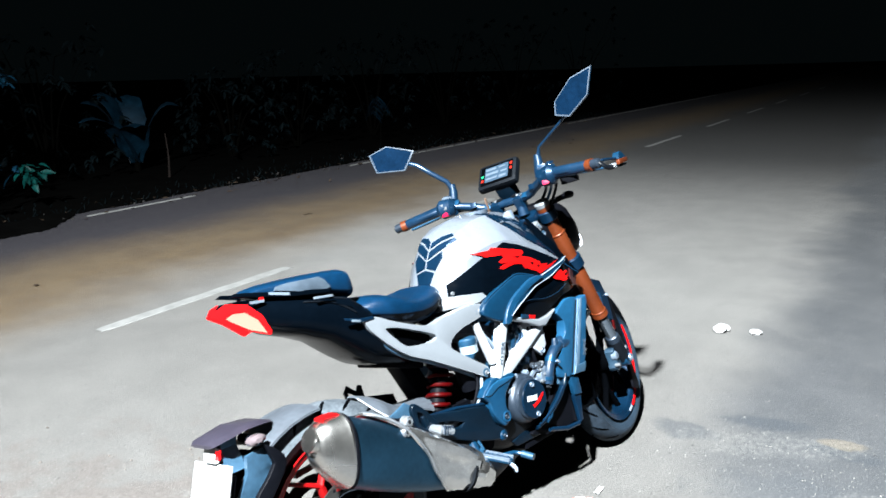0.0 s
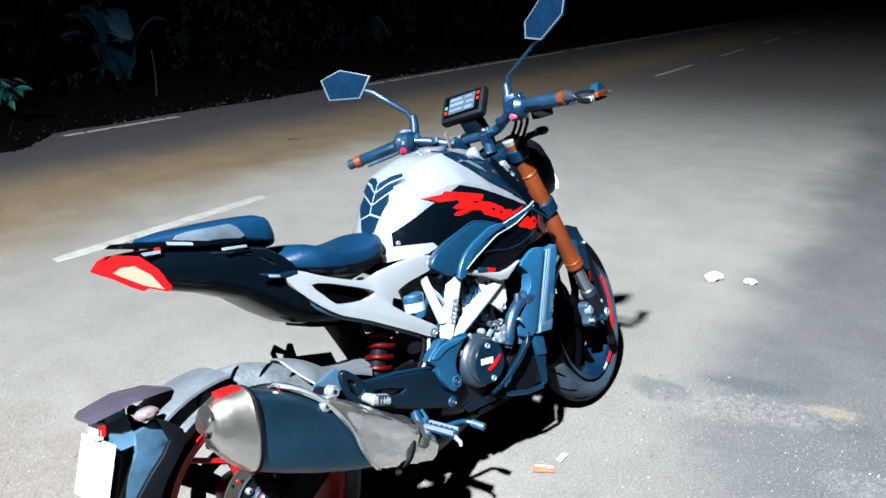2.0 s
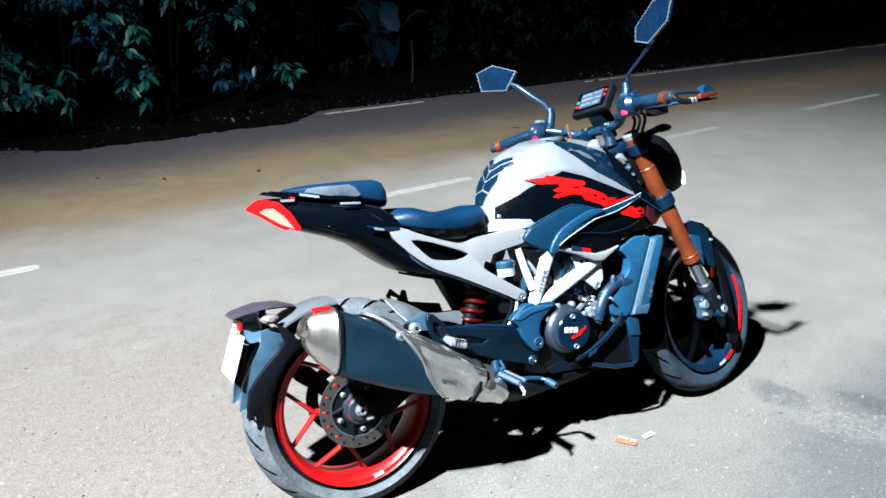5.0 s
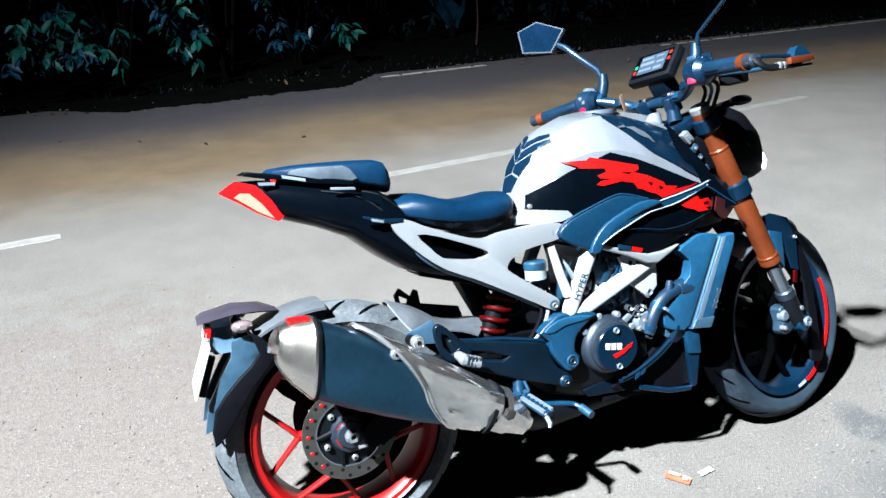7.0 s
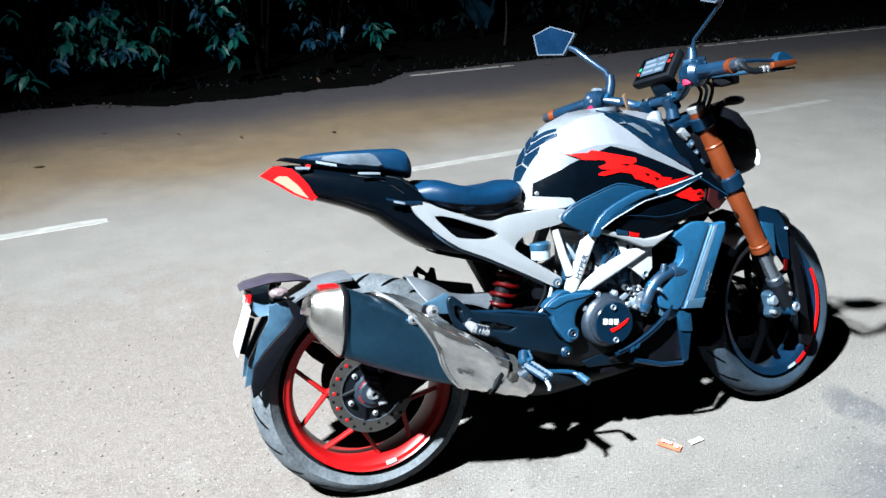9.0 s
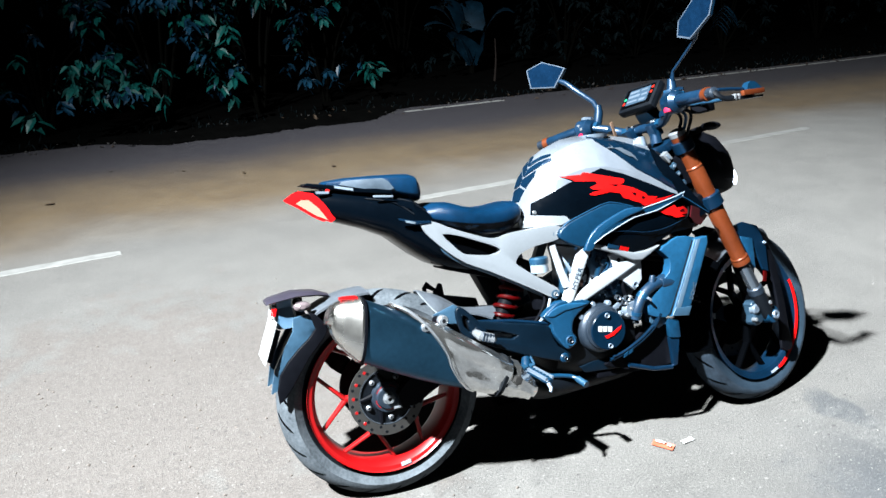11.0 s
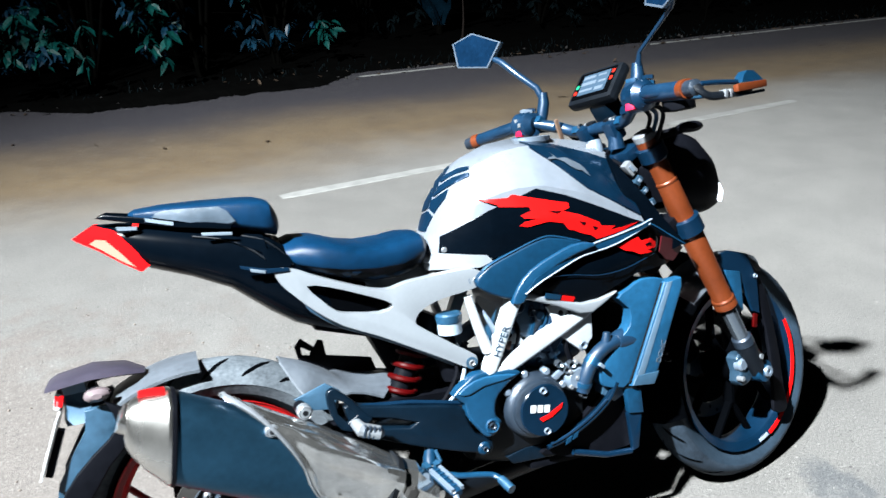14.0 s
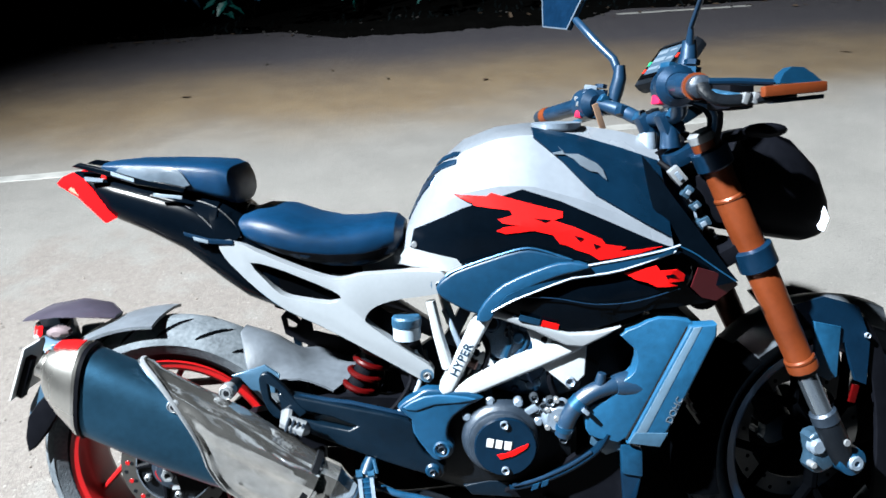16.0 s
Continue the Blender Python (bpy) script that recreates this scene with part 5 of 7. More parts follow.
for sg in (-1, 1):
    sub = part("subframe_plate", slab(rounded(SUB_EDGE, 2), 0.112, 0.026, 0.007, sg, rounded(SUB_HOLE, 2), 0.05), SUBFRAME, bike, "light grey cast subframe plate")
    # Bluish tube along the lower edge stands in for its shading.
    part("lower_rib", tube(curve_pts([(x, sg * (0.094 + 0.05 * x), z) for x, z in ((0.182, 0.728), (0.235, 0.668), (0.286, 0.629), (0.350, 0.598), (0.431, 0.553), (0.520, 0.500))], 3), 0.006, 8), SKIRT, sub)
    # Flat black sheet behind the opening stands in for the shade inside it.
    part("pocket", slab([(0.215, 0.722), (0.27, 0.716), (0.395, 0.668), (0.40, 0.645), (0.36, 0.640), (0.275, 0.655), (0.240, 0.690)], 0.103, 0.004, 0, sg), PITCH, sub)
    for x, z, r in ((0.574, 0.678, 0.016), (0.546, 0.503, 0.013)):
        part("bolt_boss", lathe([(r * 0.62, sg * 0.140), (r, sg * 0.140), (r, sg * 0.130), (r * 0.62, sg * 0.130)], (x, 0, z), 24), SKIRT, sub)
        part("bolt_well", disc(r * 0.66, sg * 0.1385, sg * 0.132, (x, 0, z), 18, 0.0008), GROOVE, sub)
        bolt((x, sg * 0.138, z), r * 0.5, sg, sub, SILVER)

part("rider_seat", loft([ring(x, z0, z1, hw, p, 28) for x, z0, z1, hw, p in ((0.186, 0.772, 0.792, 0.050, 2.4), (0.196, 0.758, 0.804, 0.092, 2.6), (0.225, 0.745, 0.812, 0.112, 3.0), (0.27, 0.728, 0.808, 0.124, 3.2), (0.32, 0.712, 0.790, 0.126, 3.2), (0.37, 0.700, 0.780, 0.120, 3.2), (0.42, 0.695, 0.782, 0.108, 3.0), (0.46, 0.702, 0.788, 0.094, 2.8), (0.488, 0.715, 0.786, 0.080, 2.6), (0.503, 0.735, 0.775, 0.055, 2.3))]), SEAT, bike, "blue-black vinyl rider seat")
PILL = ((-0.078, 0.890, 0.900, 0.034, 2.6), (-0.068, 0.883, 0.905, 0.052, 3.4), (-0.02, 0.871, 0.908, 0.066, 4.2), (0.05, 0.858, 0.907, 0.078, 4.6), (0.12, 0.844, 0.904, 0.084, 4.6), (0.160, 0.832, 0.901, 0.085, 4.6), (0.180, 0.824, 0.894, 0.082, 4.2), (0.190, 0.820, 0.880, 0.074, 3.2), (0.196, 0.828, 0.866, 0.058, 2.6))
SEAT_FORM = ((0.196, 0.758, 0.804, 0.092, 2.6), (0.225, 0.745, 0.812, 0.112, 3.0), (0.27, 0.728, 0.808, 0.124, 3.2), (0.32, 0.712, 0.790, 0.126, 3.2), (0.37, 0.700, 0.780, 0.120, 3.2), (0.42, 0.695, 0.782, 0.108, 3.0), (0.46, 0.702, 0.788, 0.094, 2.8), (0.488, 0.715, 0.786, 0.080, 2.6))
TAIL = ((-0.160, 0.866, 0.876, 0.010, 2.2), (-0.145, 0.854, 0.886, 0.022, 2.2), (-0.100, 0.818, 0.884, 0.046, 2.3), (-0.050, 0.788, 0.878, 0.064, 2.5), (0.02, 0.762, 0.864, 0.082, 2.8), (0.09, 0.728, 0.850, 0.098, 3.0), (0.16, 0.668, 0.836, 0.110, 3.0), (0.205, 0.636, 0.800, 0.113, 3.0), (0.25, 0.616, 0.764, 0.110, 2.8), (0.30, 0.598, 0.700, 0.094, 2.6), (0.36, 0.585, 0.640, 0.070, 2.4))


def form_y(form, x, z):
    """Half the width of a lofted form at x and z."""
    for (xa, a0, a1, ah, ap), (xb, b0, b1, bh, bp) in zip(form, form[1:]):
        if x <= xb or xb == form[-1][0]:
            t = min(max((x - xa) / (xb - xa), 0), 1)
            z0, z1, hw, p = (a + (b - a) * t for a, b in ((a0, b0), (a1, b1), (ah, bh), (ap, bp)))
            s = min(1, abs(z - (z0 + z1) / 2) / ((z1 - z0) / 2))
            return hw * (1 - s ** p) ** (1 / p)


def tail_y(x, z):
    return form_y(TAIL, x, z)


pillion = part("pillion_seat", loft([ring(x, z0, z1, hw, p, 28) for x, z0, z1, hw, p in PILL]), SEAT, bike, "blue-black vinyl pillion seat with pale side panels")
rider = [o for o in bike.children if o.name == "rider_seat"][0]
for sg in (-1, 1):
    part("side_panel", plate([(-0.036, 0.890), (-0.028, 0.898), (0.000, 0.900), (0.083, 0.896), (0.098, 0.886), (0.112, 0.864), (0.093, 0.860), (0.03, 0.872)], lambda x, z: max(0.040, form_y(PILL, x, z)) + 0.004, 0.008, 0.01, 0, sg), PALE_VINYL, pillion, "pale grey vinyl side panel")
    # Black strip on the seat's lower side, for the shade under its curve.
    part("seat_skirt", plate([(0.215, 0.764), (0.26, 0.752), (0.31, 0.742), (0.37, 0.734), (0.43, 0.732), (0.478, 0.740), (0.478, 0.718), (0.455, 0.708), (0.42, 0.703), (0.37, 0.707), (0.31, 0.722), (0.25, 0.740)], lambda x, z: form_y(SEAT_FORM, x, z) + 0.0018, 0.004, 0.02, 0, sg), BLACK, rider, "black strip on the seat's lower side, standing in for shade")
tail = part("tail_fairing", loft([ring(x, z0, z1, hw, p, 28) for x, z0, z1, hw, p in TAIL]), GLOSS, bike, "glossy black pointed tail fairing")
for sg in (-1, 1):
    corners = [Vector((x, sg * y, z)) for x, y, z in ((-0.176, 0.003, 0.868), (-0.150, 0.028, 0.882), (-0.114, 0.058, 0.870), (-0.088, 0.070, 0.838), (-0.060, 0.052, 0.795), (-0.092, 0.024, 0.812), (-0.134, 0.006, 0.842))]
    heart = sum(corners, Vector()) / 7
    out = Vector((-0.58, sg * 0.60, -0.30))
    shell = bmesh.new()
    inner = (0.50, 0.52, 0.70, 0.82, 0.88, 0.84, 0.66)
    loft([[heart + (c - heart) * (1 + (w - 1) * k) + out * h for c, w in zip(corners, inner)] for k, h in ((0, -0.014), (0, 0.011), (0.3, 0.015), (0.9, 0.014), (1.0, 0.008), (1.0, 0.002))], True, shell)
    lens = part("tail_lamp", shell, TAIL_RED, tail, "glowing red tail lamp")
    glass = bmesh.new()
    loft([[heart + (c - heart) * w + out * h for c, w in zip(corners, inner)] for h in (0.002, 0.0115)], True, glass)
    part("lamp_core", glass, TAIL_HOT, lens)
    part("tail_fin", slab([(-0.136, 0.899), (-0.120, 0.905), (0.010, 0.880), (0.105, 0.860), (0.10, 0.850), (0.0, 0.866), (-0.10, 0.890)], 0.070, 0.012, 0.003, sg, None, 0.24), GLOSS, tail, "black tail fin")
    # Pale strips along the fin, cowl and tail.
    part("fin_light", plate([(-0.049, 0.890), (0.000, 0.877), (0.000, 0.870), (-0.048, 0.883)], lambda x, z: 0.0715 + 0.24 * x, 0.004, 0, 0, sg), STRIP, tail)
    part("fin_light", plate([(-0.101, 0.880), (-0.064, 0.876), (-0.066, 0.870), (-0.099, 0.873)], lambda x, z: max(0.05, tail_y(x, z)) + 0.010, 0.008, 0.01, 0, sg), STRIP, tail)
    part("tail_panel", plate([(0.06, 0.842), (0.14, 0.836), (0.196, 0.815), (0.205, 0.770), (0.18, 0.745), (0.16, 0.77), (0.15, 0.80), (0.10, 0.825)], lambda x, z: tail_y(x, z) + 0.005, 0.008, 0.02, 0.002, sg), GLOSS, tail)
    part("tail_strip", plate([(0.104, 0.782), (0.150, 0.769), (0.195, 0.764), (0.195, 0.757), (0.150, 0.760), (0.106, 0.776)], lambda x, z: 0.124, 0.006, 0, 0.001, sg), SLATE_DARK, tail)
    part("tail_mark", plate([(0.122, 0.774), (0.150, 0.766), (0.150, 0.760), (0.124, 0.767)], lambda x, z: 0.1255, 0.004, 0, 0.0005, sg), STRIP, tail)
    part("edge_light", plate([(0.046, 0.852), (0.101, 0.846), (0.101, 0.840), (0.047, 0.846)], lambda x, z: 0.098 + 0.06 * x, 0.006, 0, 0.001, sg), STRIP, tail)
    part("seat_reflector", box((0.012, 0.005, 0.010), pose(-0.066, sg * 0.050, 0.881, 0, 14, sg * 14), 0.002), DECAL, tail, "red reflector under the pillion seat")
    part("cowl_edge", tube(curve_pts([(x, sg * (tail_y(x, z) + 0.002), z) for x, z in ((0.030, 0.845), (0.085, 0.832), (0.125, 0.812), (0.155, 0.786))], 4), 0.0022, 6), CASE_DARK, tail)
    part("cowl_edge", tube(curve_pts([(x, sg * (tail_y(x, z) + 0.002), z) for x, z in ((0.110, 0.836), (0.155, 0.822), (0.186, 0.796), (0.206, 0.766))], 4), 0.0022, 6), CASE_DARK, tail)
part("under_tail", box((0.16, 0.10, 0.022), pose(0.32, 0, 0.600, 0, 18, 0), 0.006), BLACK, tail)

# trellis frame
for sg in (-1, 1):
    y = sg * 0.142
    fr_main = part("frame_member", slab([(0.566, 0.462), (0.570, 0.488), (0.599, 0.541), (0.640, 0.628), (0.652, 0.650), (0.682, 0.656), (0.680, 0.638), (0.634, 0.551), (0.596, 0.476)], 0.158, 0.030, 0.007, sg), FRAME, bike, "white enamelled frame tube")
    part("cross_member", slab([(0.578, 0.472), (0.622, 0.500), (0.746, 0.556), (0.800, 0.574), (0.856, 0.580), (0.826, 0.552), (0.758, 0.521), (0.640, 0.470), (0.600, 0.460)], 0.156, 0.030, 0.008, sg), FRAME, bike, "white enamelled frame tube")
    part("upper_member", slab([(0.666, 0.638), (0.681, 0.637), (0.743, 0.612), (0.807, 0.591), (0.850, 0.592), (0.900, 0.602), (0.872, 0.584), (0.832, 0.564), (0.800, 0.568), (0.746, 0.595), (0.681, 0.620), (0.668, 0.622)], 0.168, 0.020, 0.005, sg), SUBFRAME, bike, "light grey frame tube")
    part("rear_member", tube([(0.556, y * 0.9, 0.645), (0.570, y * 0.94, 0.578), (0.586, y * 0.97, 0.520)], [0.013, 0.015, 0.017], 12, flat=0.7), FRAME, bike, "white enamelled frame tube")
    mount = part("engine_mount", slab([(0.732, 0.592), (0.745, 0.598), (0.790, 0.584), (0.842, 0.568), (0.840, 0.503), (0.812, 0.474), (0.785, 0.498), (0.745, 0.532), (0.742, 0.566)], 0.146, 0.012, 0.003, sg), FRAME, bike, "white engine mounting plate")
    for x, z in ((0.764, 0.573), (0.787, 0.575)):
        part("mount_window", disc(0.0065, sg * 0.1475, sg * 0.140, (x, 0, z), 14, 0.001), GROOVE, mount)
    bolt((0.812, sg * 0.147, 0.491), 0.010, sg, mount)
letters("HYPER", 0.0235, Matrix.Translation((0.6115, -0.1584, 0.540)) @ Matrix(((1, 0, 0, 0), (0, 0, -1, 0), (0, 1, 0, 0), (0, 0, 0, 1))) @ pose(0, 0, 0, 0, 0, 63), NAVY, bike)
part("head_tube", tube([(0.98, 0, 0.87), (1.05, 0, 0.71)], 0.040, 20), SLATE_DARK, bike)
for sg in (-1, 1):
    part("frame_spar", tube([(0.665, sg * 0.135, 0.655), (0.80, sg * 0.115, 0.70), (0.99, sg * 0.045, 0.80)], 0.017, 12), SLATE, bike)

# foot-rest hangers and swing arm pivot
for sg in (-1, 1):
    hang = part("foot_hanger", slab(rounded([(0.490, 0.446), (0.524, 0.470), (0.548, 0.483), (0.590, 0.478), (0.622, 0.478), (0.651, 0.464), (0.624, 0.449), (0.594, 0.426), (0.584, 0.404), (0.583, 0.382), (0.594, 0.368), (0.590, 0.350), (0.575, 0.340), (0.558, 0.338), (0.543, 0.355), (0.517, 0.396), (0.515, 0.422)], 2), 0.158, 0.026, 0.006, sg), SPAR_BLUE, bike, "slate blue cast foot-rest hanger")
    # Paler blue piece on top stands in for the lit upper side.
    part("hanger_rib", slab(rounded([(0.500, 0.448), (0.540, 0.470), (0.590, 0.472), (0.638, 0.463), (0.606, 0.455), (0.560, 0.452), (0.525, 0.440)], 2), 0.161, 0.012, 0.005, sg), RAD_BLUE, hang)
    part("pivot_cap", lathe([(0.010, sg * 0.160), (0.014, sg * 0.162), (0.017, sg * 0.160), (0.017, sg * 0.152)], (0.571, 0, 0.362), 22), SPAR_BLUE, hang)
    bolt((0.571, sg * 0.157, 0.362), 0.008, sg, hang, BEZEL)

# engine
block = part("crankcase", loft([ring(x, z0, z1, hw, 4, 20) for x, z0, z1, hw in ((0.520, 0.30, 0.42, 0.080), (0.545, 0.255, 0.455, 0.118), (0.62, 0.235, 0.475, 0.132), (0.76, 0.235, 0.460, 0.132), (0.82, 0.26, 0.42, 0.110), (0.835, 0.29, 0.38, 0.085))]), CASE_DARK, bike, "dark cast engine case")
part("cylinder_block", loft([[(x + dx, y, z) for x, y, z in r] for dx, r in ((0, ring(0.66, 0.42, 0.60, 0.095, 5, 20)), (0, ring(0.72, 0.425, 0.625, 0.112, 5, 20)), (0, ring(0.79, 0.43, 0.610, 0.112, 5, 20)), (0, ring(0.84, 0.44, 0.57, 0.09, 5, 20)))]), CASTING, block)
part("cylinder_head", box((0.15, 0.225, 0.075), pose(0.735, 0, 0.603, 0, -12, 0), 0.016), SLATE_DARK, block)
part("head_cover", box((0.075, 0.20, 0.045), pose(0.705, 0, 0.628, 0, -12, 0), 0.014), SLATE, block)
for k in range(5):
    part("cooling_rib", box((0.012, 0.236, 0.060), pose(0.685 + 0.026 * k, 0, 0.548 - 0.003 * k, 0, -14, 0), 0.003), SLATE_DARK, block)
part("starter_housing", lathe([(1e-6, -0.137), (0.030, -0.137), (0.036, -0.128), (0.038, -0.08), (1e-6, -0.08)], (0.735, 0, 0.520), 24, closed=False), SLATE_DARK, block)
cover = part("clutch_cover", lathe([(1e-6, -0.172), (0.052, -0.172), (0.060, -0.168), (0.062, -0.160), (0.067, -0.157), (0.072, -0.150), (0.075, -0.138), (0.075, -0.110), (1e-6, -0.110)], (0.683, 0, 0.378), 48, closed=False), BEZEL, bike, "round grey clutch cover with white and red badge")
part("cover_face", lathe([(1e-6, -0.1765), (0.056, -0.1765), (0.058, -0.174), (0.058, -0.165), (1e-6, -0.165)], (0.690, 0, 0.374), 40, closed=False), SHOULDER, cover)
for k, (x0, w, h) in enumerate(((0.654, 0.015, 0.017), (0.671, 0.014, 0.017), (0.687, 0.015, 0.017))):
    part("badge_bar", plate([(x0, 0.377 - k * 0.003), (x0 + w * 0.8, 0.375 - k * 0.003), (x0 + w, 0.391 - k * 0.003), (x0 + 0.002, 0.393 - k * 0.003)], 0.1785, 0.003, 0, 0), PLATE, cover)
part("badge_stroke", plate([(0.674, 0.360), (0.695, 0.364), (0.715, 0.374), (0.733, 0.382), (0.728, 0.372), (0.705, 0.358), (0.680, 0.351)], 0.1788, 0.003, 0, 0), DECAL, cover)
for x, z in ((0.688, 0.420), (0.690, 0.328)):
    bolt((x, -0.176, z), 0.008, -1, cover)
for k in range(4):
    a = radians(40 * k + 25)
    part("cover_lug", disc(0.009, -0.150, -0.125, (0.683 + 0.078 * math.cos(a), 0, 0.378 + 0.078 * math.sin(a)), 12), ALLOY, cover)
part("water_pump", lathe([(1e-6, -0.158), (0.022, -0.158), (0.030, -0.150), (0.034, -0.13), (1e-6, -0.13)], (0.790, 0, 0.420), 24, closed=False), ALLOY, bike, "cast alloy water pump")
for x, z in ((0.745, 0.462), (0.775, 0.455), (0.800, 0.380), (0.762, 0.445)):
    bolt((x, -0.150, z), 0.009, -1, bike, CHROME, 0.010)
hose = part("water_hose", tube(curve_pts([(0.925, -0.140, 0.482), (0.893, -0.152, 0.484), (0.858, -0.158, 0.477), (0.826, -0.160, 0.455), (0.807, -0.158, 0.422), (0.799, -0.152, 0.388)], 6), 0.0165, 18), HOSE, bike, "slate rubber water hose")
part("hose_boss", tube([(0.935, -0.140, 0.482), (0.905, -0.148, 0.484), (0.892, -0.152, 0.484)], [0.027, 0.023, 0.019], 18), HOSE, hose)
part("hose_clip", tube([(0.832, -0.160, 0.460), (0.826, -0.160, 0.453), (0.820, -0.160, 0.446)], 0.0186, 18), SLATE, hose)
part("clip_screw", box((0.014, 0.010, 0.008), pose(0.836, -0.180, 0.446, 0, 40, 0), 0.002), ALLOY, hose)
part("hose_clip", tube([(0.803, -0.156, 0.410), (0.801, -0.154, 0.400)], 0.0186, 18), SLATE, hose)
part("hose_branch", tube([(0.862, -0.158, 0.480), (0.866, -0.160, 0.500), (0.868, -0.160, 0.512)], [0.010, 0.010, 0.008], 12), HOSE, hose)

# small parts packed round the cylinder
for k, (x, z, r) in enumerate(((0.668, 0.590, 0.007), (0.700, 0.583, 0.009), (0.690, 0.520, 0.008), (0.722, 0.545, 0.006), (0.776, 0.500, 0.007), (0.660, 0.470, 0.008), (0.710, 0.470, 0.007), (0.640, 0.545, 0.006))):
    bolt((x, -0.128 - 0.004 * (k % 3), z), r, -1, bike, (CASTING, BEZEL, NAVY)[k % 3], 0.008)
for k, (x, z, w, h, t) in enumerate(((0.648, 0.580, 0.030, 0.022, 20), (0.690, 0.605, 0.040, 0.018, -10), (0.732, 0.600, 0.024, 0.030, 0), (0.655, 0.520, 0.026, 0.034, 30), (0.700, 0.495, 0.034, 0.020, -25), (0.760, 0.572, 0.030, 0.016, 12), (0.636, 0.500, 0.022, 0.018, 40), (0.745, 0.482, 0.028, 0.016, -20))):
    part("engine_bracket", box((w, 0.018, h), pose(x, -0.118 - 0.003 * (k % 4), z, 0, t, 0), 0.004), (CASTING, NAVY, SLATE_DARK, CASTING)[k % 4], bike, "small cast engine bracket")
head = part("head_casting", slab(rounded([(0.648, 0.598), (0.663, 0.622), (0.715, 0.606), (0.752, 0.592), (0.757, 0.560), (0.724, 0.534), (0.690, 0.526), (0.664, 0.538), (0.650, 0.562)], 2), 0.131, 0.030, 0.008), CASTING, bike, "slate blue cylinder head casting")
part("head_boss", disc(0.017, -0.138, -0.125, (0.668, 0, 0.603), 22, 0.003), SLATE_DARK, head)
part("boss_recess", disc(0.011, -0.1392, -0.130, (0.668, 0, 0.603), 18, 0.001), GROOVE, head)
part("head_boss", disc(0.012, -0.139, -0.125, (0.718, 0, 0.574), 18, 0.003), RAD_BLUE, head)
part("head_rib", tube([(0.700, -0.134, 0.598), (0.705, -0.135, 0.565), (0.695, -0.134, 0.535)], 0.005, 8), NAVY, head)
part("head_rib", tube([(0.738, -0.134, 0.590), (0.732, -0.135, 0.560), (0.722, -0.134, 0.542)], 0.004, 8), NAVY, head)
part("lever_plate", slab([(0.628, 0.528), (0.676, 0.518), (0.668, 0.532), (0.652, 0.548)], 0.139, 0.006, 0.001), FRAME, bike, "white throttle linkage plate")
part("intake_cover", lathe([(1e-6, -0.130), (0.026, -0.128), (0.034, -0.118), (0.036, -0.09), (1e-6, -0.09)], (0.690, 0, 0.560), 24, closed=False), SKIRT, bike, "round slate cylinder cover")
part("spark_plug_cap", tube([(0.618, -0.128, 0.530), (0.640, -0.138, 0.522)], 0.010, 12), material("pink_plug_rubber", (0.085, 0.034, 0.026), 0.5, vary=0.2), bike, "pale red plug cap")
for k, pts in enumerate((((0.63, -0.120, 0.60), (0.66, -0.135, 0.56), (0.65, -0.135, 0.51), (0.63, -0.125, 0.47)), ((0.72, -0.120, 0.61), (0.745, -0.136, 0.57), (0.73, -0.135, 0.52), (0.75, -0.128, 0.47)), ((0.58, -0.105, 0.62), (0.60, -0.128, 0.58), (0.615, -0.130, 0.53), (0.61, -0.12, 0.48)), ((0.78, -0.12, 0.60), (0.80, -0.134, 0.55), (0.775, -0.138, 0.50), (0.79, -0.13, 0.45)))):
    part("engine_hose", tube(curve_pts(pts, 5), 0.0055 + 0.001 * (k % 2), 8), (BLACK, SLATE_DARK, ALLOY, BLACK)[k], bike)
for k in range(4):
    part("cover_screw", disc(0.0055, -0.160, -0.148, (0.770 + 0.016 * (k % 2), 0, 0.404 + 0.018 * k), 10, 0.001), SILVER, bike)
part("sight_strap", box((0.060, 0.010, 0.012), pose(0.752, -0.146, 0.442, 0, -30, 0), 0.003), ALLOY, bike)

# radiator and its covers, belly pan
rad = part("radiator", box((0.036, 0.27, 0.22), pose(1.015, 0, 0.485, 0, 22, 0), 0.006), BLACK, bike, "black radiator")
for k in range(11):
    part("radiator_fin", box((0.003, 0.25, 0.006), pose(1.04 - 0.008 * k + 0.02, 0, 0.395 + 0.019 * k, 0, 22, 0), 0), DISC, rad)


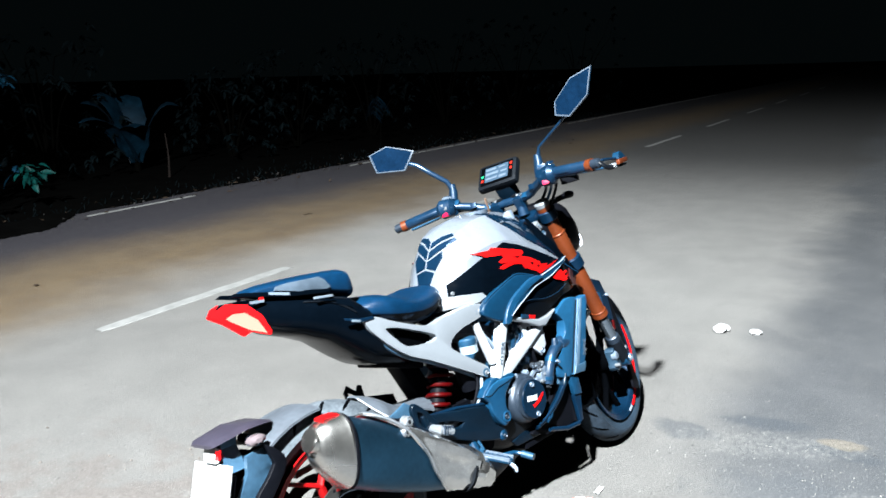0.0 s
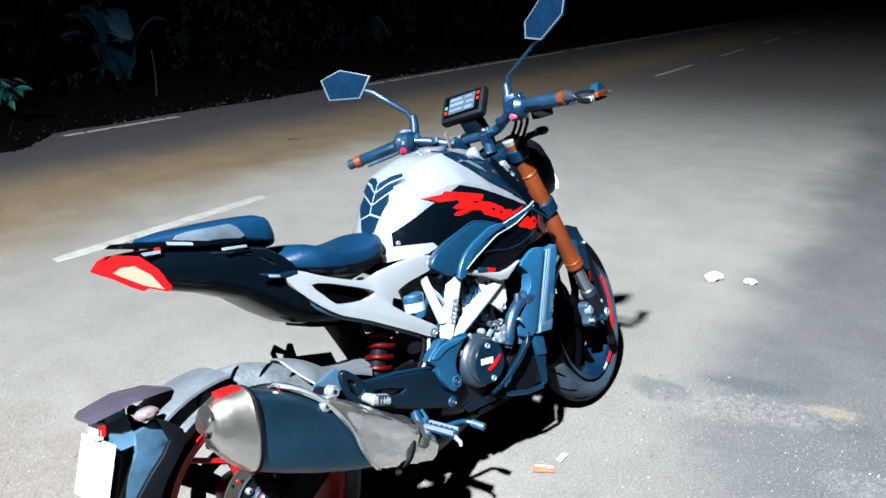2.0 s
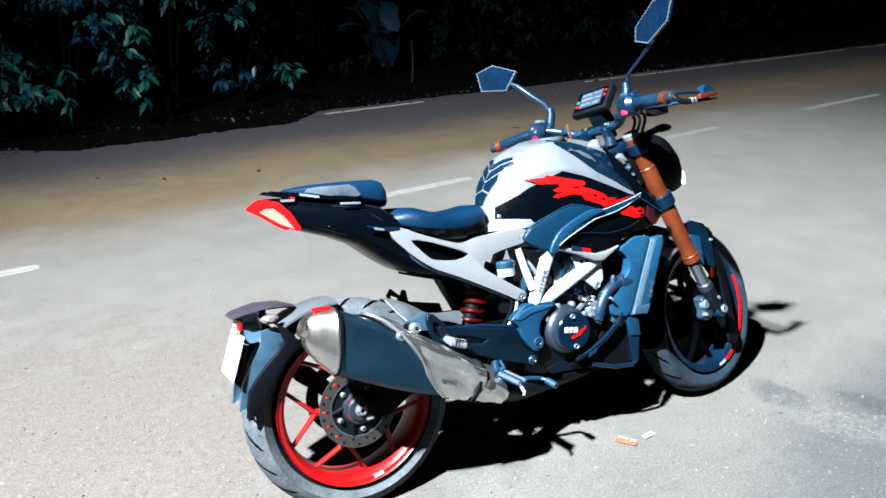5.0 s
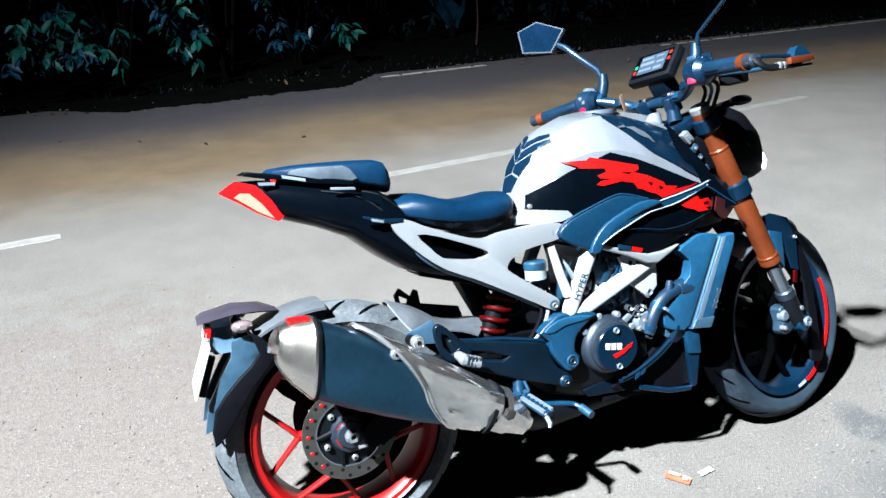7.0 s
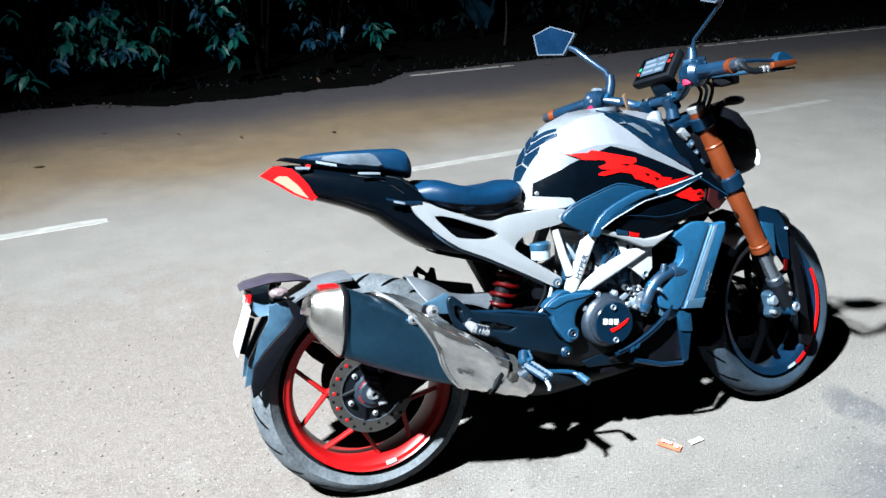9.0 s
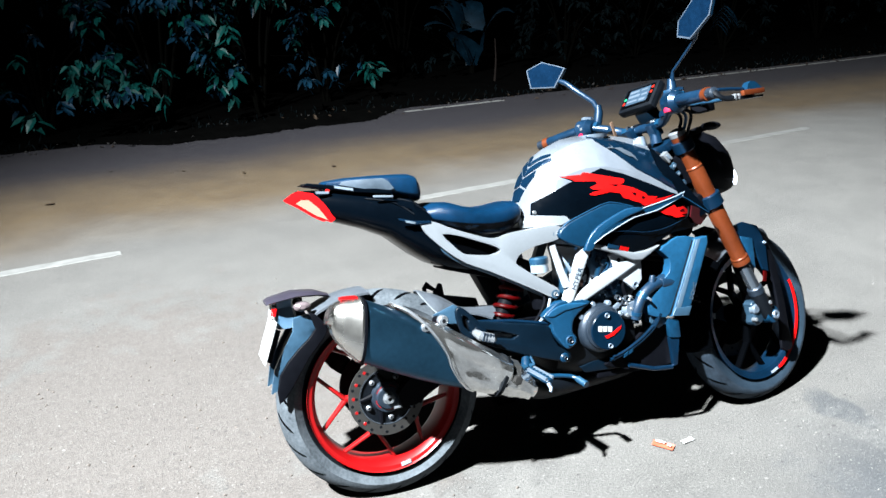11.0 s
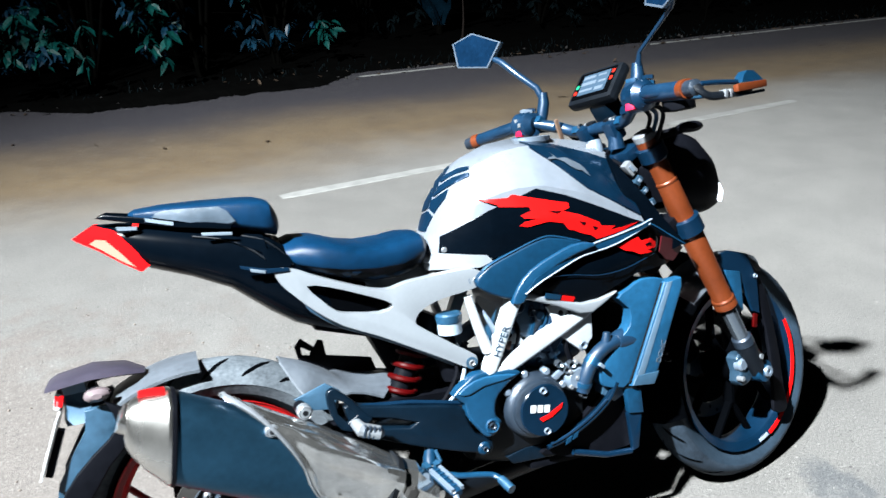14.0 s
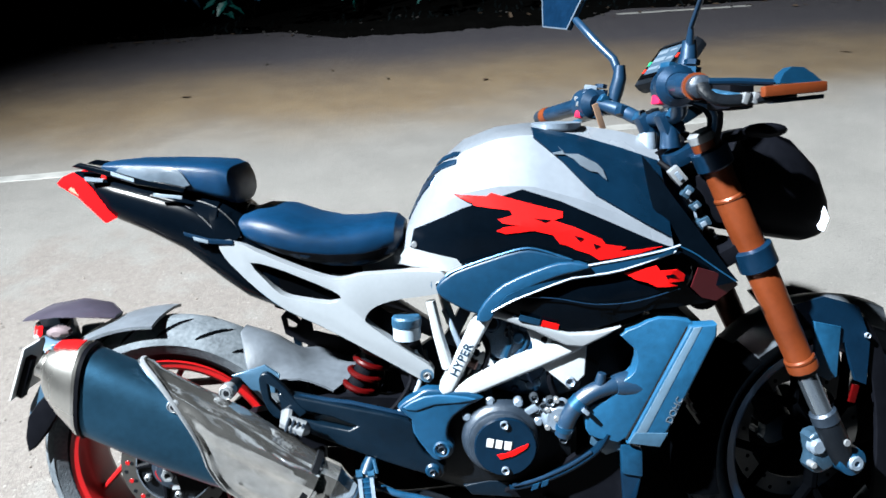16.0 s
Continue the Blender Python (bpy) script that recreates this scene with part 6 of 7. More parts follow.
for sg in (-1, 1):
    rs = part("radiator_cover", slab(rounded([(0.899, 0.585), (0.930, 0.602), (0.967, 0.618), (1.024, 0.609), (1.014, 0.592), (0.966, 0.490), (0.915, 0.386), (0.884, 0.380), (0.846, 0.392), (0.838, 0.420), (0.846, 0.452), (0.874, 0.460), (0.906, 0.498), (0.926, 0.516), (0.929, 0.556)], 2), 0.166, 0.034, 0.009, sg), RAD_BLUE, bike, "slate blue radiator side cover")
    part("cover_ridge", slab([(1.020, 0.605), (1.067, 0.607), (1.068, 0.586), (1.018, 0.470), (0.974, 0.372), (0.914, 0.378)], 0.176, 0.026, 0.005, sg), RAD_BLUE, rs)
    part("cover_gap", tube([(1.017, sg * 0.1675, 0.600), (0.966, sg * 0.1675, 0.489), (0.914, sg * 0.1675, 0.384)], 0.0025, 6), GROOVE, rs)
    # The ridge's highlight is laid on as a pale blue strip.
    part("cover_highlight_strip", slab([(1.026, 0.602), (1.040, 0.603), (0.940, 0.382), (0.921, 0.382)], 0.1768, 0.003, 0.0005, sg), RAD_PALE, rs)
    part("ridge_foot", slab([(0.928, 0.402), (0.988, 0.400), (0.974, 0.372), (0.916, 0.380)], 0.1775, 0.010, 0.002, sg), SKIRT, rs)
    low = part("lower_cover", plate([(0.905, 0.372), (0.945, 0.362), (0.948, 0.305), (0.908, 0.312)], 0.166, 0.018, 0.05, 0.005, sg), SLATE, bike, "slate lower side cover")
    part("cover_leg", plate([(0.908, 0.312), (0.946, 0.304), (0.932, 0.222), (0.916, 0.218), (0.912, 0.27)], 0.160, 0.014, 0.05, 0.004, sg), SLATE_DARK, low)
    belly = part("belly_pan", plate([(0.690, 0.262), (0.735, 0.286), (0.800, 0.318), (0.862, 0.368), (0.900, 0.375), (0.912, 0.330), (0.922, 0.225), (0.840, 0.222), (0.760, 0.236)], 0.140, 0.014, 0.05, 0.004, sg), BLACK, bike, "black belly pan")
    part("belly_edge", tube(curve_pts([(0.700, sg * 0.150, 0.280), (0.745, sg * 0.155, 0.292), (0.806, sg * 0.158, 0.320), (0.858, sg * 0.158, 0.356), (0.882, sg * 0.156, 0.392)], 4), 0.012, 12, flat=0.6), SHOULDER, belly)
    part("belly_rail", tube(curve_pts([(0.704, sg * 0.163, 0.289), (0.745, sg * 0.166, 0.301), (0.806, sg * 0.168, 0.330), (0.850, sg * 0.168, 0.360)], 4), 0.0035, 8), SLATE_DARK, belly)
    part("side_box", plate([(0.850, 0.368), (0.860, 0.424), (0.868, 0.431), (0.889, 0.432), (0.913, 0.420), (0.908, 0.356), (0.880, 0.345)], 0.152, 0.030, 0.05, 0.008, sg), SKIRT, bike, "slate box beside the engine")
    bolt((0.892, sg * 0.153, 0.392), 0.008, sg, bike, SLATE)
    for x, z in ((0.738, 0.281), (0.756, 0.288)):
        part("belly_letter_bar", plate([(x, z), (x + 0.012, z + 0.005), (x + 0.016, z + 0.017), (x + 0.004, z + 0.012)], 0.1690, 0.003, 0, 0, sg), SPAR_BLUE, belly)
    part("belly_frame", tube([(0.765, sg * 0.148, 0.250), (0.85, sg * 0.150, 0.222), (0.915, sg * 0.152, 0.216)], 0.007, 10), SLATE_DARK, belly)
for sg in (-1, 1):
    part("sump_plate", slab([(0.610, 0.268), (0.661, 0.279), (0.773, 0.275), (0.771, 0.238), (0.626, 0.248)], 0.126, 0.010, 0.003, sg), ARM_NAVY, bike, "navy sump side plate")
part("pan_bottom", box((0.26, 0.24, 0.02), pose(0.80, 0, 0.225, 0, 2, 0), 0.008), BLACK, bike)
letters("DOHC", 0.018, Matrix.Translation((0.998, -0.1768, 0.445)) @ Matrix(((1, 0, 0, 0), (0, 0, -1, 0), (0, 1, 0, 0), (0, 0, 0, 1))) @ pose(0, 0, 0, 0, 0, 68), PALE_STRIP, bike)

# swing arm, hugger, shock absorber, chain
for sg in (-1, 1):
    sw = part("swing_arm", plate([(0.050, 0.262), (0.042, 0.300), (0.095, 0.350), (0.200, 0.425), (0.380, 0.445), (0.520, 0.428), (0.560, 0.395), (0.555, 0.345), (0.480, 0.325), (0.330, 0.345), (0.160, 0.300), (0.09, 0.262)], lambda x, z: 0.118 - 0.06 * max(0, min(1, (x - 0.2) / 0.35)) + 0.01, 0.030, 0.06, 0.008, sg, [(0.245, 0.418), (0.300, 0.420), (0.400, 0.402), (0.380, 0.392), (0.290, 0.392)]), BLACK, bike, "black swing arm")
part("swing_arm_bridge", box((0.09, 0.19, 0.07), pose(0.40, 0, 0.39), 0.012), BLACK, bike)
for sg in (-1, 1):
    step = part("pillion_hanger", slab(rounded([(0.229, 0.503), (0.240, 0.514), (0.252, 0.510), (0.280, 0.482), (0.306, 0.446), (0.316, 0.434), (0.286, 0.418), (0.252, 0.426), (0.234, 0.462)], 2), 0.148, 0.012, 0.003, sg, [(0.245, 0.492), (0.260, 0.484), (0.286, 0.450), (0.266, 0.438), (0.248, 0.462)]), ARM_NAVY, bike, "black pillion foot-rest hanger")
    part("hanger_bar", slab(rounded([(0.262, 0.470), (0.290, 0.467), (0.400, 0.442), (0.508, 0.416), (0.520, 0.388), (0.536, 0.350), (0.574, 0.322), (0.568, 0.296), (0.545, 0.302), (0.505, 0.314), (0.440, 0.338), (0.355, 0.374), (0.285, 0.412)], 2), 0.146, 0.026, 0.006, sg, [(0.300, 0.440), (0.360, 0.424), (0.410, 0.404), (0.395, 0.396), (0.335, 0.410), (0.300, 0.424)]), ARM_NAVY, step)
    part("bar_top", tube([(0.30, sg * 0.132, 0.461), (0.40, sg * 0.133, 0.447), (0.53, sg * 0.134, 0.416)], 0.005, 8), SLATE_DARK, step)
    part("bar_pin", disc(0.011, sg * 0.140, sg * 0.130, (0.530, 0, 0.392), 16, 0.002), SPAR_BLUE, step)
    part("bar_boss", disc(0.015, sg * 0.151, sg * 0.130, (0.552, 0, 0.312), 20, 0.004), NAVY, step)
    bolt((0.552, sg * 0.151, 0.312), 0.006, sg, step, BEZEL)
    peg2 = part("folded_peg", tube([(0.280, sg * 0.150, 0.436), (0.284, sg * 0.178, 0.430), (0.318, sg * 0.182, 0.418), (0.325, sg * 0.178, 0.414)], [0.012, 0.016, 0.015, 0.009], 10, flat=0.8), SILVER, step, "silver folded pillion peg")
    for k in range(4):
        part("peg_rib", box((0.005, 0.024, 0.024), pose(0.288 + 0.009 * k, sg * 0.181, 0.429 - 0.0035 * k, 0, 18, 0), 0.0015), BEZEL, step)
    part("hanger_link", box((0.075, 0.010, 0.012), pose(0.372, sg * 0.122, 0.408, 0, 14, 0), 0.003), SILVER, step)
    part("hanger_link", box((0.050, 0.010, 0.008), pose(0.350, sg * 0.126, 0.420, 0, -12, 0), 0.002), SKIRT, step)
shock = part("shock_absorber", tube([(0.385, -0.058, 0.415), (0.482, -0.058, 0.610)], 0.024, 18), BLACK, bike, "black shock absorber with red spring")
coil = []
for i in range(97):
    t = i / 96
    a = math.tau * 6 * t
    c = Vector((0.398, -0.058, 0.435)).lerp(Vector((0.472, -0.058, 0.585)), t)
    coil.append(c + (Vector((0.89, 0, -0.46)) * math.cos(a) + Vector((0, 1, 0)) * math.sin(a)) * 0.032)
part("spring", tube(coil, 0.0062, 8), SPRING, shock, "red coil spring")
part("spring_collar", tube([(0.448, -0.058, 0.545), (0.482, -0.058, 0.612)], 0.042, 18), BLACK, shock)
part("gas_reservoir", tube([(0.505, -0.085, 0.545), (0.525, -0.085, 0.465)], 0.028, 18), BLACK, shock)
for k in range(3):
    part("brake_hose", tube(curve_pts([(0.505 + 0.018 * k, -0.115, 0.545), (0.515 + 0.017 * k, -0.128, 0.49), (0.480 + 0.020 * k, -0.130, 0.435), (0.45, -0.128, 0.415)], 5), 0.0045, 8), RESERVOIR if k % 2 else BLACK, bike)
res = part("brake_reservoir", lathe([(1e-6, -0.030), (0.022, -0.030), (0.026, -0.026), (0.026, 0.012), (1e-6, 0.012)], (0, 0, 0), 24, closed=False), RESERVOIR, bike, "translucent brake fluid reservoir", pose(0.510, -0.125, 0.585, -90, 0, 0))
part("reservoir_cap", lathe([(1e-6, 0.0), (0.027, 0.0), (0.028, 0.004), (0.028, 0.016), (0.024, 0.020), (1e-6, 0.020)], (0, 0, 0), 24, closed=False), CASTING, res, "", pose(0.510, -0.125, 0.597, 90, 0, 0))
part("swing_frame_plate", box((0.060, 0.06, 0.14), pose(0.415, 0.045, 0.53, 0, -25, 0), 0.01), BLACK, bike)

part("chain_guard", plate([(0.214, 0.548), (0.230, 0.566), (0.258, 0.540), (0.268, 0.556), (0.280, 0.552), (0.284, 0.516), (0.388, 0.490), (0.398, 0.456), (0.345, 0.443), (0.310, 0.461), (0.222, 0.508)], 0.105, 0.006, 0.05, 0.002, 1, [(0.228, 0.545), (0.250, 0.532), (0.246, 0.522), (0.230, 0.526)]), BLACK, bike, "black open chain guard bracket")
for za, zb in ((0.405, 0.44), (0.205, 0.33)):
    chain = bmesh.new()
    for k in range(34):
        t = k / 33
        box((0.019, 0.016, 0.012), pose(0.60 * t, 0.082, za + (zb - za) * t, 0, -3 if za > 0.3 else -12, 0), 0, chain)
    part("drive_chain", chain, DISC, bike, "steel drive chain")

# number plate carrier behind the rear wheel
def arc_sheet(a0, a1, r0, r1, half0, half1, thick=0.006):
    """A curved sheet round the rear axle, from one angle to another."""
    bm = bmesh.new()
    vs = []
    for i in range(15):
        t = i / 14
        a, r, hw = radians(a0 + (a1 - a0) * t), r0 + (r1 - r0) * t, half0 + (half1 - half0) * t
        vs.append([bm.verts.new((REAR[0] + (r - 0.008 * abs(q) ** 2.5) * math.cos(a), hw * q, REAR[2] + (r - 0.008 * abs(q) ** 2.5) * math.sin(a))) for q in (-1, -0.85, -0.5, 0, 0.5, 0.85, 1)])
    for r, q in zip(vs, vs[1:]):
        for j in range(6):
            bm.faces.new((r[j], q[j], q[j + 1], r[j + 1]))
    g = bmesh.ops.extrude_face_region(bm, geom=bm.faces[:])
    for v in g["geom"]:
        if isinstance(v, bmesh.types.BMVert):
            v.co += Vector((v.co.x - REAR[0], 0, v.co.z - REAR[2])).normalized() * -thick
    return bm


hug, rows = bmesh.new(), []
for i in range(13):
    t = i / 12
    a = radians(62 - 36 * t)
    crown = 0.304 + 0.040 * t + 0.078 * (max(0, t - 0.75) / 0.25) ** 1.5
    low = 0.300 - 0.032 * math.sin(math.pi * min(1, t * 1.3)) + 0.075 * max(0, t - 0.55) / 0.45
    half = 0.022 + 0.070 * min(1, t * 3.2)
    rows.append([hug.verts.new((REAR[0] + r * math.cos(a), half * q, REAR[2] + r * math.sin(a))) for q, r in ((q, crown - (crown - low) * abs(q) ** 2.2) for q in (-1, -0.8, -0.5, 0, 0.5, 0.8, 1))])
for r, q in zip(rows, rows[1:]):
    for j in range(6):
        hug.faces.new((r[j], q[j], q[j + 1], r[j + 1]))
g = bmesh.ops.extrude_face_region(hug, geom=hug.faces[:])
bmesh.ops.translate(hug, vec=(0.002, 0, 0.004), verts=[v for v in g["geom"] if isinstance(v, bmesh.types.BMVert)])
part("tyre_hugger", hug, DUSTY, bike, "dusty grey hugger over the rear tyre")
part("hugger_bracket", plate([(0.170, 0.500), (0.235, 0.520), (0.262, 0.500), (0.255, 0.462), (0.205, 0.470)], 0.120, 0.006, 0.05, 0.002, -1), SKIRT, bike)
carrier = part("plate_carrier", arc_sheet(93, 124, 0.308, 0.322, 0.078, 0.078), DUSTY, bike, "slate plastic rear mudguard and plate carrier")
part("mud_flap", arc_sheet(126, 162, 0.318, 0.304, 0.046, 0.046), BLACK, carrier, "black inner mud flap")
for sg in (-1, 1):
    part("flap_skirt", plate([(-0.206, 0.548), (-0.164, 0.553), (-0.136, 0.503), (-0.186, 0.463), (-0.228, 0.412), (-0.252, 0.364), (-0.288, 0.350), (-0.272, 0.416), (-0.238, 0.472), (-0.212, 0.509)], pillow([(-0.206, 0.548), (-0.164, 0.553), (-0.136, 0.503), (-0.186, 0.463), (-0.228, 0.412), (-0.252, 0.364), (-0.288, 0.350), (-0.272, 0.416), (-0.238, 0.472), (-0.212, 0.509)], lambda x, z: 0.070 + 0.06 * (z - 0.5), 0.008, 0.022), 0.010, 0.014, 0.002, sg), SKIRT, carrier, "slate side skirt of the mud flap")
# A single black plate, on the right only.
part("flap_side", slab(rounded([(-0.169, 0.565), (-0.122, 0.522), (-0.132, 0.485), (-0.178, 0.439), (-0.234, 0.363), (-0.273, 0.328), (-0.263, 0.403), (-0.205, 0.465), (-0.153, 0.512)], 2), 0.088, 0.012, 0.003), BLACK, carrier, "black plate beside the rear tyre")
part("carrier_arm", plate([(-0.06, 0.40), (0.0, 0.33), (0.03, 0.30), (-0.02, 0.29), (-0.10, 0.36), (-0.20, 0.50), (-0.17, 0.54)], 0.090, 0.010, 0.05, 0.003, 1), BLACK, carrier)
part("carrier_neck", loft([[(x + dx, y, z) for dx, y in ((-0.02, -w), (0.02, -w), (0.03, 0), (0.02, w), (-0.02, w), (-0.03, 0))] for x, z, w in ((-0.222, 0.598, 0.040), (-0.222, 0.575, 0.028), (-0.218, 0.545, 0.032), (-0.222, 0.520, 0.046))]), SKIRT, carrier)
part("carrier_fin", loft([[(x, y * w, z + dz * t) for y, dz in ((-1, 0), (-0.7, 1), (0.7, 1), (1, 0), (0.7, -1), (-0.7, -1))] for x, z, w, t in ((-0.270, 0.592, 0.050, 0.004), (-0.256, 0.597, 0.064, 0.005), (-0.19, 0.606, 0.070, 0.006), (-0.13, 0.600, 0.055, 0.006), (-0.095, 0.588, 0.02, 0.004))]), material("purple_grey_plastic", (0.014, 0.0125, 0.019), 0.35, vary=0.2), carrier, "dark fin over the plate")
for sg in (-1, 1):
    ind = part("turn_signal", loft([[(-0.180 + 0.024 * u, sg * (0.076 + 0.016 * w), 0.578 + 0.013 * h) for u, w, h in ((math.cos(q) * k, j, math.sin(q) * k) for q in [math.tau * i / 14 for i in range(14)])] for j, k in ((-0.9, 0.6), (-0.3, 1.0), (0.5, 0.95), (1.0, 0.4))]), LENS, carrier, "clear turn signal lens")
    part("signal_stalk", tube([(-0.19, sg * 0.03, 0.585), (-0.182, sg * 0.066, 0.580)], 0.010, 10), BLACK, ind)
part("plate_lamp", box((0.012, 0.052, 0.034), pose(-0.254, -0.004, 0.566, 0, 15, 0), 0.005), PLATE, carrier, "small white lamp over the plate")
# The red slot is no lamp but is given a glow of its own.
part("lamp_slot", box((0.014, 0.006, 0.022), pose(-0.252, -0.027, 0.566, 0, 15, 0), 0.002), TAIL_RED, carrier, "red slot over the plate, given a glow")
pl = part("number_plate", box((0.004, 0.165, 0.118), pose(-0.275, -0.002, 0.492, 0, 22, 0), 0.0015), PLATE, bike, "white number plate with grey marks")
part("plate_backing", box((0.014, 0.020, 0.090), pose(-0.267, -0.066, 0.482, 0, 22, 0), 0.003), BLACK, pl)
for z, w in ((0.516, 0.11), (0.474, 0.135)):
    for k in range(5):
        part("plate_bar", box((0.0016, w / 6.4, 0.024), pose(-0.2775 + (z - 0.492) * 0.404, -0.002 + (k - 2) * w / 5, z, 0, 22, 0), 0), INK, pl)

# exhaust: from the rear cap to the collector
EX_A, EX_B = Vector((-0.068, -0.212, 0.518)), Vector((0.330, -0.188, 0.308))
EX_D = (EX_B - EX_A).normalized()
EX_S = Vector((0, -1, 0)) - EX_D * Vector((0, -1, 0)).dot(EX_D)
EX_S.normalize()
EX_U = EX_S.cross(EX_D).normalized()
if EX_U.z < 0:
    EX_U = -EX_U


def ex_size(t):
    k = ((-0.16, 0.040, 0.034), (-0.10, 0.062, 0.046), (0.0, 0.0775, 0.056), (0.30, 0.080, 0.058), (0.62, 0.070, 0.053), (0.85, 0.056, 0.046), (1.0, 0.046, 0.040))
    for (ta, ha, wa), (tb, hb, wb) in zip(k, k[1:]):
        if t <= tb:
            f = (t - ta) / (tb - ta)
            return ha + (hb - ha) * f, wa + (wb - wa) * f
    return k[-1][1:]


def ex_point(t, a, off=0.0):
    h, w = ex_size(t)
    c, s = math.cos(a), math.sin(a)
    p = 2.6
    rise = math.copysign(abs(s) ** (2 / p), s) * (h + off)
    return EX_A + (EX_B - EX_A) * t - EX_D * rise * 0.34 * (1 - max(0.0, t)) + EX_S * math.copysign(abs(c) ** (2 / p), c) * (w + off) + EX_U * rise


angs = [math.tau * i / 32 for i in range(32)]
can = part("muffler", loft([[ex_point(t, a) for a in angs] for t in (0.0, 0.02, 0.2, 0.4, 0.6, 0.8, 0.98, 1.0)]), SLEEVE, bike, "slate blue muffler with steel end cap and heat shield")
part("end_cap", loft([[ex_point(t, a, o) for a in angs] for t, o in ((0.012, 0.003), (0.0, 0.0035), (-0.02, 0.001), (-0.08, -0.002), (-0.135, -0.004), (-0.155, -0.008), (-0.162, -0.016), (-0.150, -0.022))]), STEEL, can, "brushed steel end cap")
part("seam_ring", loft([[ex_point(t, a, o) for a in angs] for t, o in ((0.012, 0.001), (0.016, 0.0045), (0.030, 0.0045), (0.034, 0.001))], False), BLACK, can)
tip_c = EX_A + (EX_B - EX_A) * -0.155
part("outlet", tube([tip_c + EX_U * 0.012 + EX_D * 0.02, tip_c + EX_U * 0.012 - EX_D * 0.014, tip_c + EX_U * 0.012 - EX_D * 0.016, tip_c + EX_U * 0.012 - EX_D * 0.014, tip_c + EX_U * 0.012 + EX_D * 0.012], [0.027, 0.026, 0.0235, 0.020, 0.0195], 24, caps=False), STEEL, can, "rolled steel outlet ring")
part("outlet_bore", tube([tip_c + EX_U * 0.012 + EX_D * 0.016, tip_c + EX_U * 0.012 - EX_D * 0.004], 0.0198, 20), GROOVE, can)
part("cap_reflector", loft([[ex_point(t, a, 0.0035) for a in [radians(70 + 30 * i / 7) for i in range(8)]] + [ex_point(t, a, -0.004) for a in [radians(100 - 30 * i / 7) for i in range(8)]] for t in (-0.11, -0.06, -0.01)]), RED, can, "red reflector on the end cap")
shield = bmesh.new()
rows = []
SH_N, SH_M = 34, 28


def shield_lift(f, u):
    """How far the pressed shield stands off the muffler: a flat border, a hipped middle and a valley towards the foot."""
    hip = max(0.0, 1 - abs(f - 0.40 - 0.10 * u) / 0.16)
    low = max(0.0, 1 - abs(f - 0.70) / 0.14)
    foot = max(0.0, (u - 0.72) / 0.28)
    border = 1.0 if u < 0.075 else max(0.0, 1 - (u - 0.075) / 0.03)
    return 0.007 + 0.004 * border + (1 - border) * min(1, u * 5) * (0.015 * hip * (1 - 0.8 * foot) - 0.005 * low) + 0.009 * foot * max(0.0, 1 - abs(f - 0.55) / 0.25) + 0.0032 * noise.noise((f * 9.0, u * 3.0, 1.7)) + 0.0012 * noise.noise((f * 25.0, u * 9.0, 4.7))


for i in range(SH_N + 1):
    f = i / SH_N
    a = radians(112 - 172 * f)
    s0 = 0.20 + 0.66 * max(0, f - 0.12)
    rows.append([shield.verts.new(ex_point(s0 + (0.995 - s0) * j / SH_M, a, shield_lift(f, j / SH_M))) for j in range(SH_M + 1)])
for r, q in zip(rows, rows[1:]):
    for j in range(SH_M):
        shield.faces.new((r[j], r[j + 1], q[j + 1], q[j]))
g = bmesh.ops.extrude_face_region(shield, geom=shield.faces[:])
for v in g["geom"]:
    if isinstance(v, bmesh.types.BMVert):
        c = EX_A + EX_D * (v.co - EX_A).dot(EX_D)
        v.co -= (v.co - c).normalized() * 0.005
hs = part("heat_shield", shield, SHIELD, can, "pressed steel heat shield with dents", sharp=20)
# Paler tapering tube: the edge's highlight is put in as colour.
rim_line = []
for i in range(2, 29):
    f = i / SH_N
    rim_line.append(ex_point(0.20 + 0.66 * max(0, f - 0.12) + 0.012, radians(112 - 172 * f), 0.0115))
part("shield_rim", tube(rim_line, [0.0060 - 0.0042 * k / 26 for k in range(27)], 8, flat=0.6), SILVER, hs, "rolled edge of the shield, coloured pale as its highlight")
for x, y, z, r in ((0.107, -0.250, 0.496, 0.0125), (0.179, -0.182, 0.492, 0.0145)):
    sb = part("shield_bolt", lathe([(1e-6, -0.006), (r * 0.6, -0.006), (r * 0.66, -0.003), (r * 0.8, -0.005), (r, -0.002), (r, 0.016), (1e-6, 0.016)], (x, y, z), 22, closed=False), SILVER, can)
    part("bolt_socket", disc(r * 0.4, -0.0068, 0.004, (x, y, z), 6, 0.0005), GROOVE, sb)
# Dark raised ring standing in for the shaded gap at the shield's foot.
part("shield_band", loft([[ex_point(t, a, o) for a in angs] for t, o in ((0.955, 0.000), (0.960, 0.0125), (0.985, 0.0125), (0.990, 0.000))], False), GROOVE, can)
part("muffler_mount", tube([(0.178, -0.120, 0.486), (0.180, -0.172, 0.488)], 0.012, 16), BLACK, can)
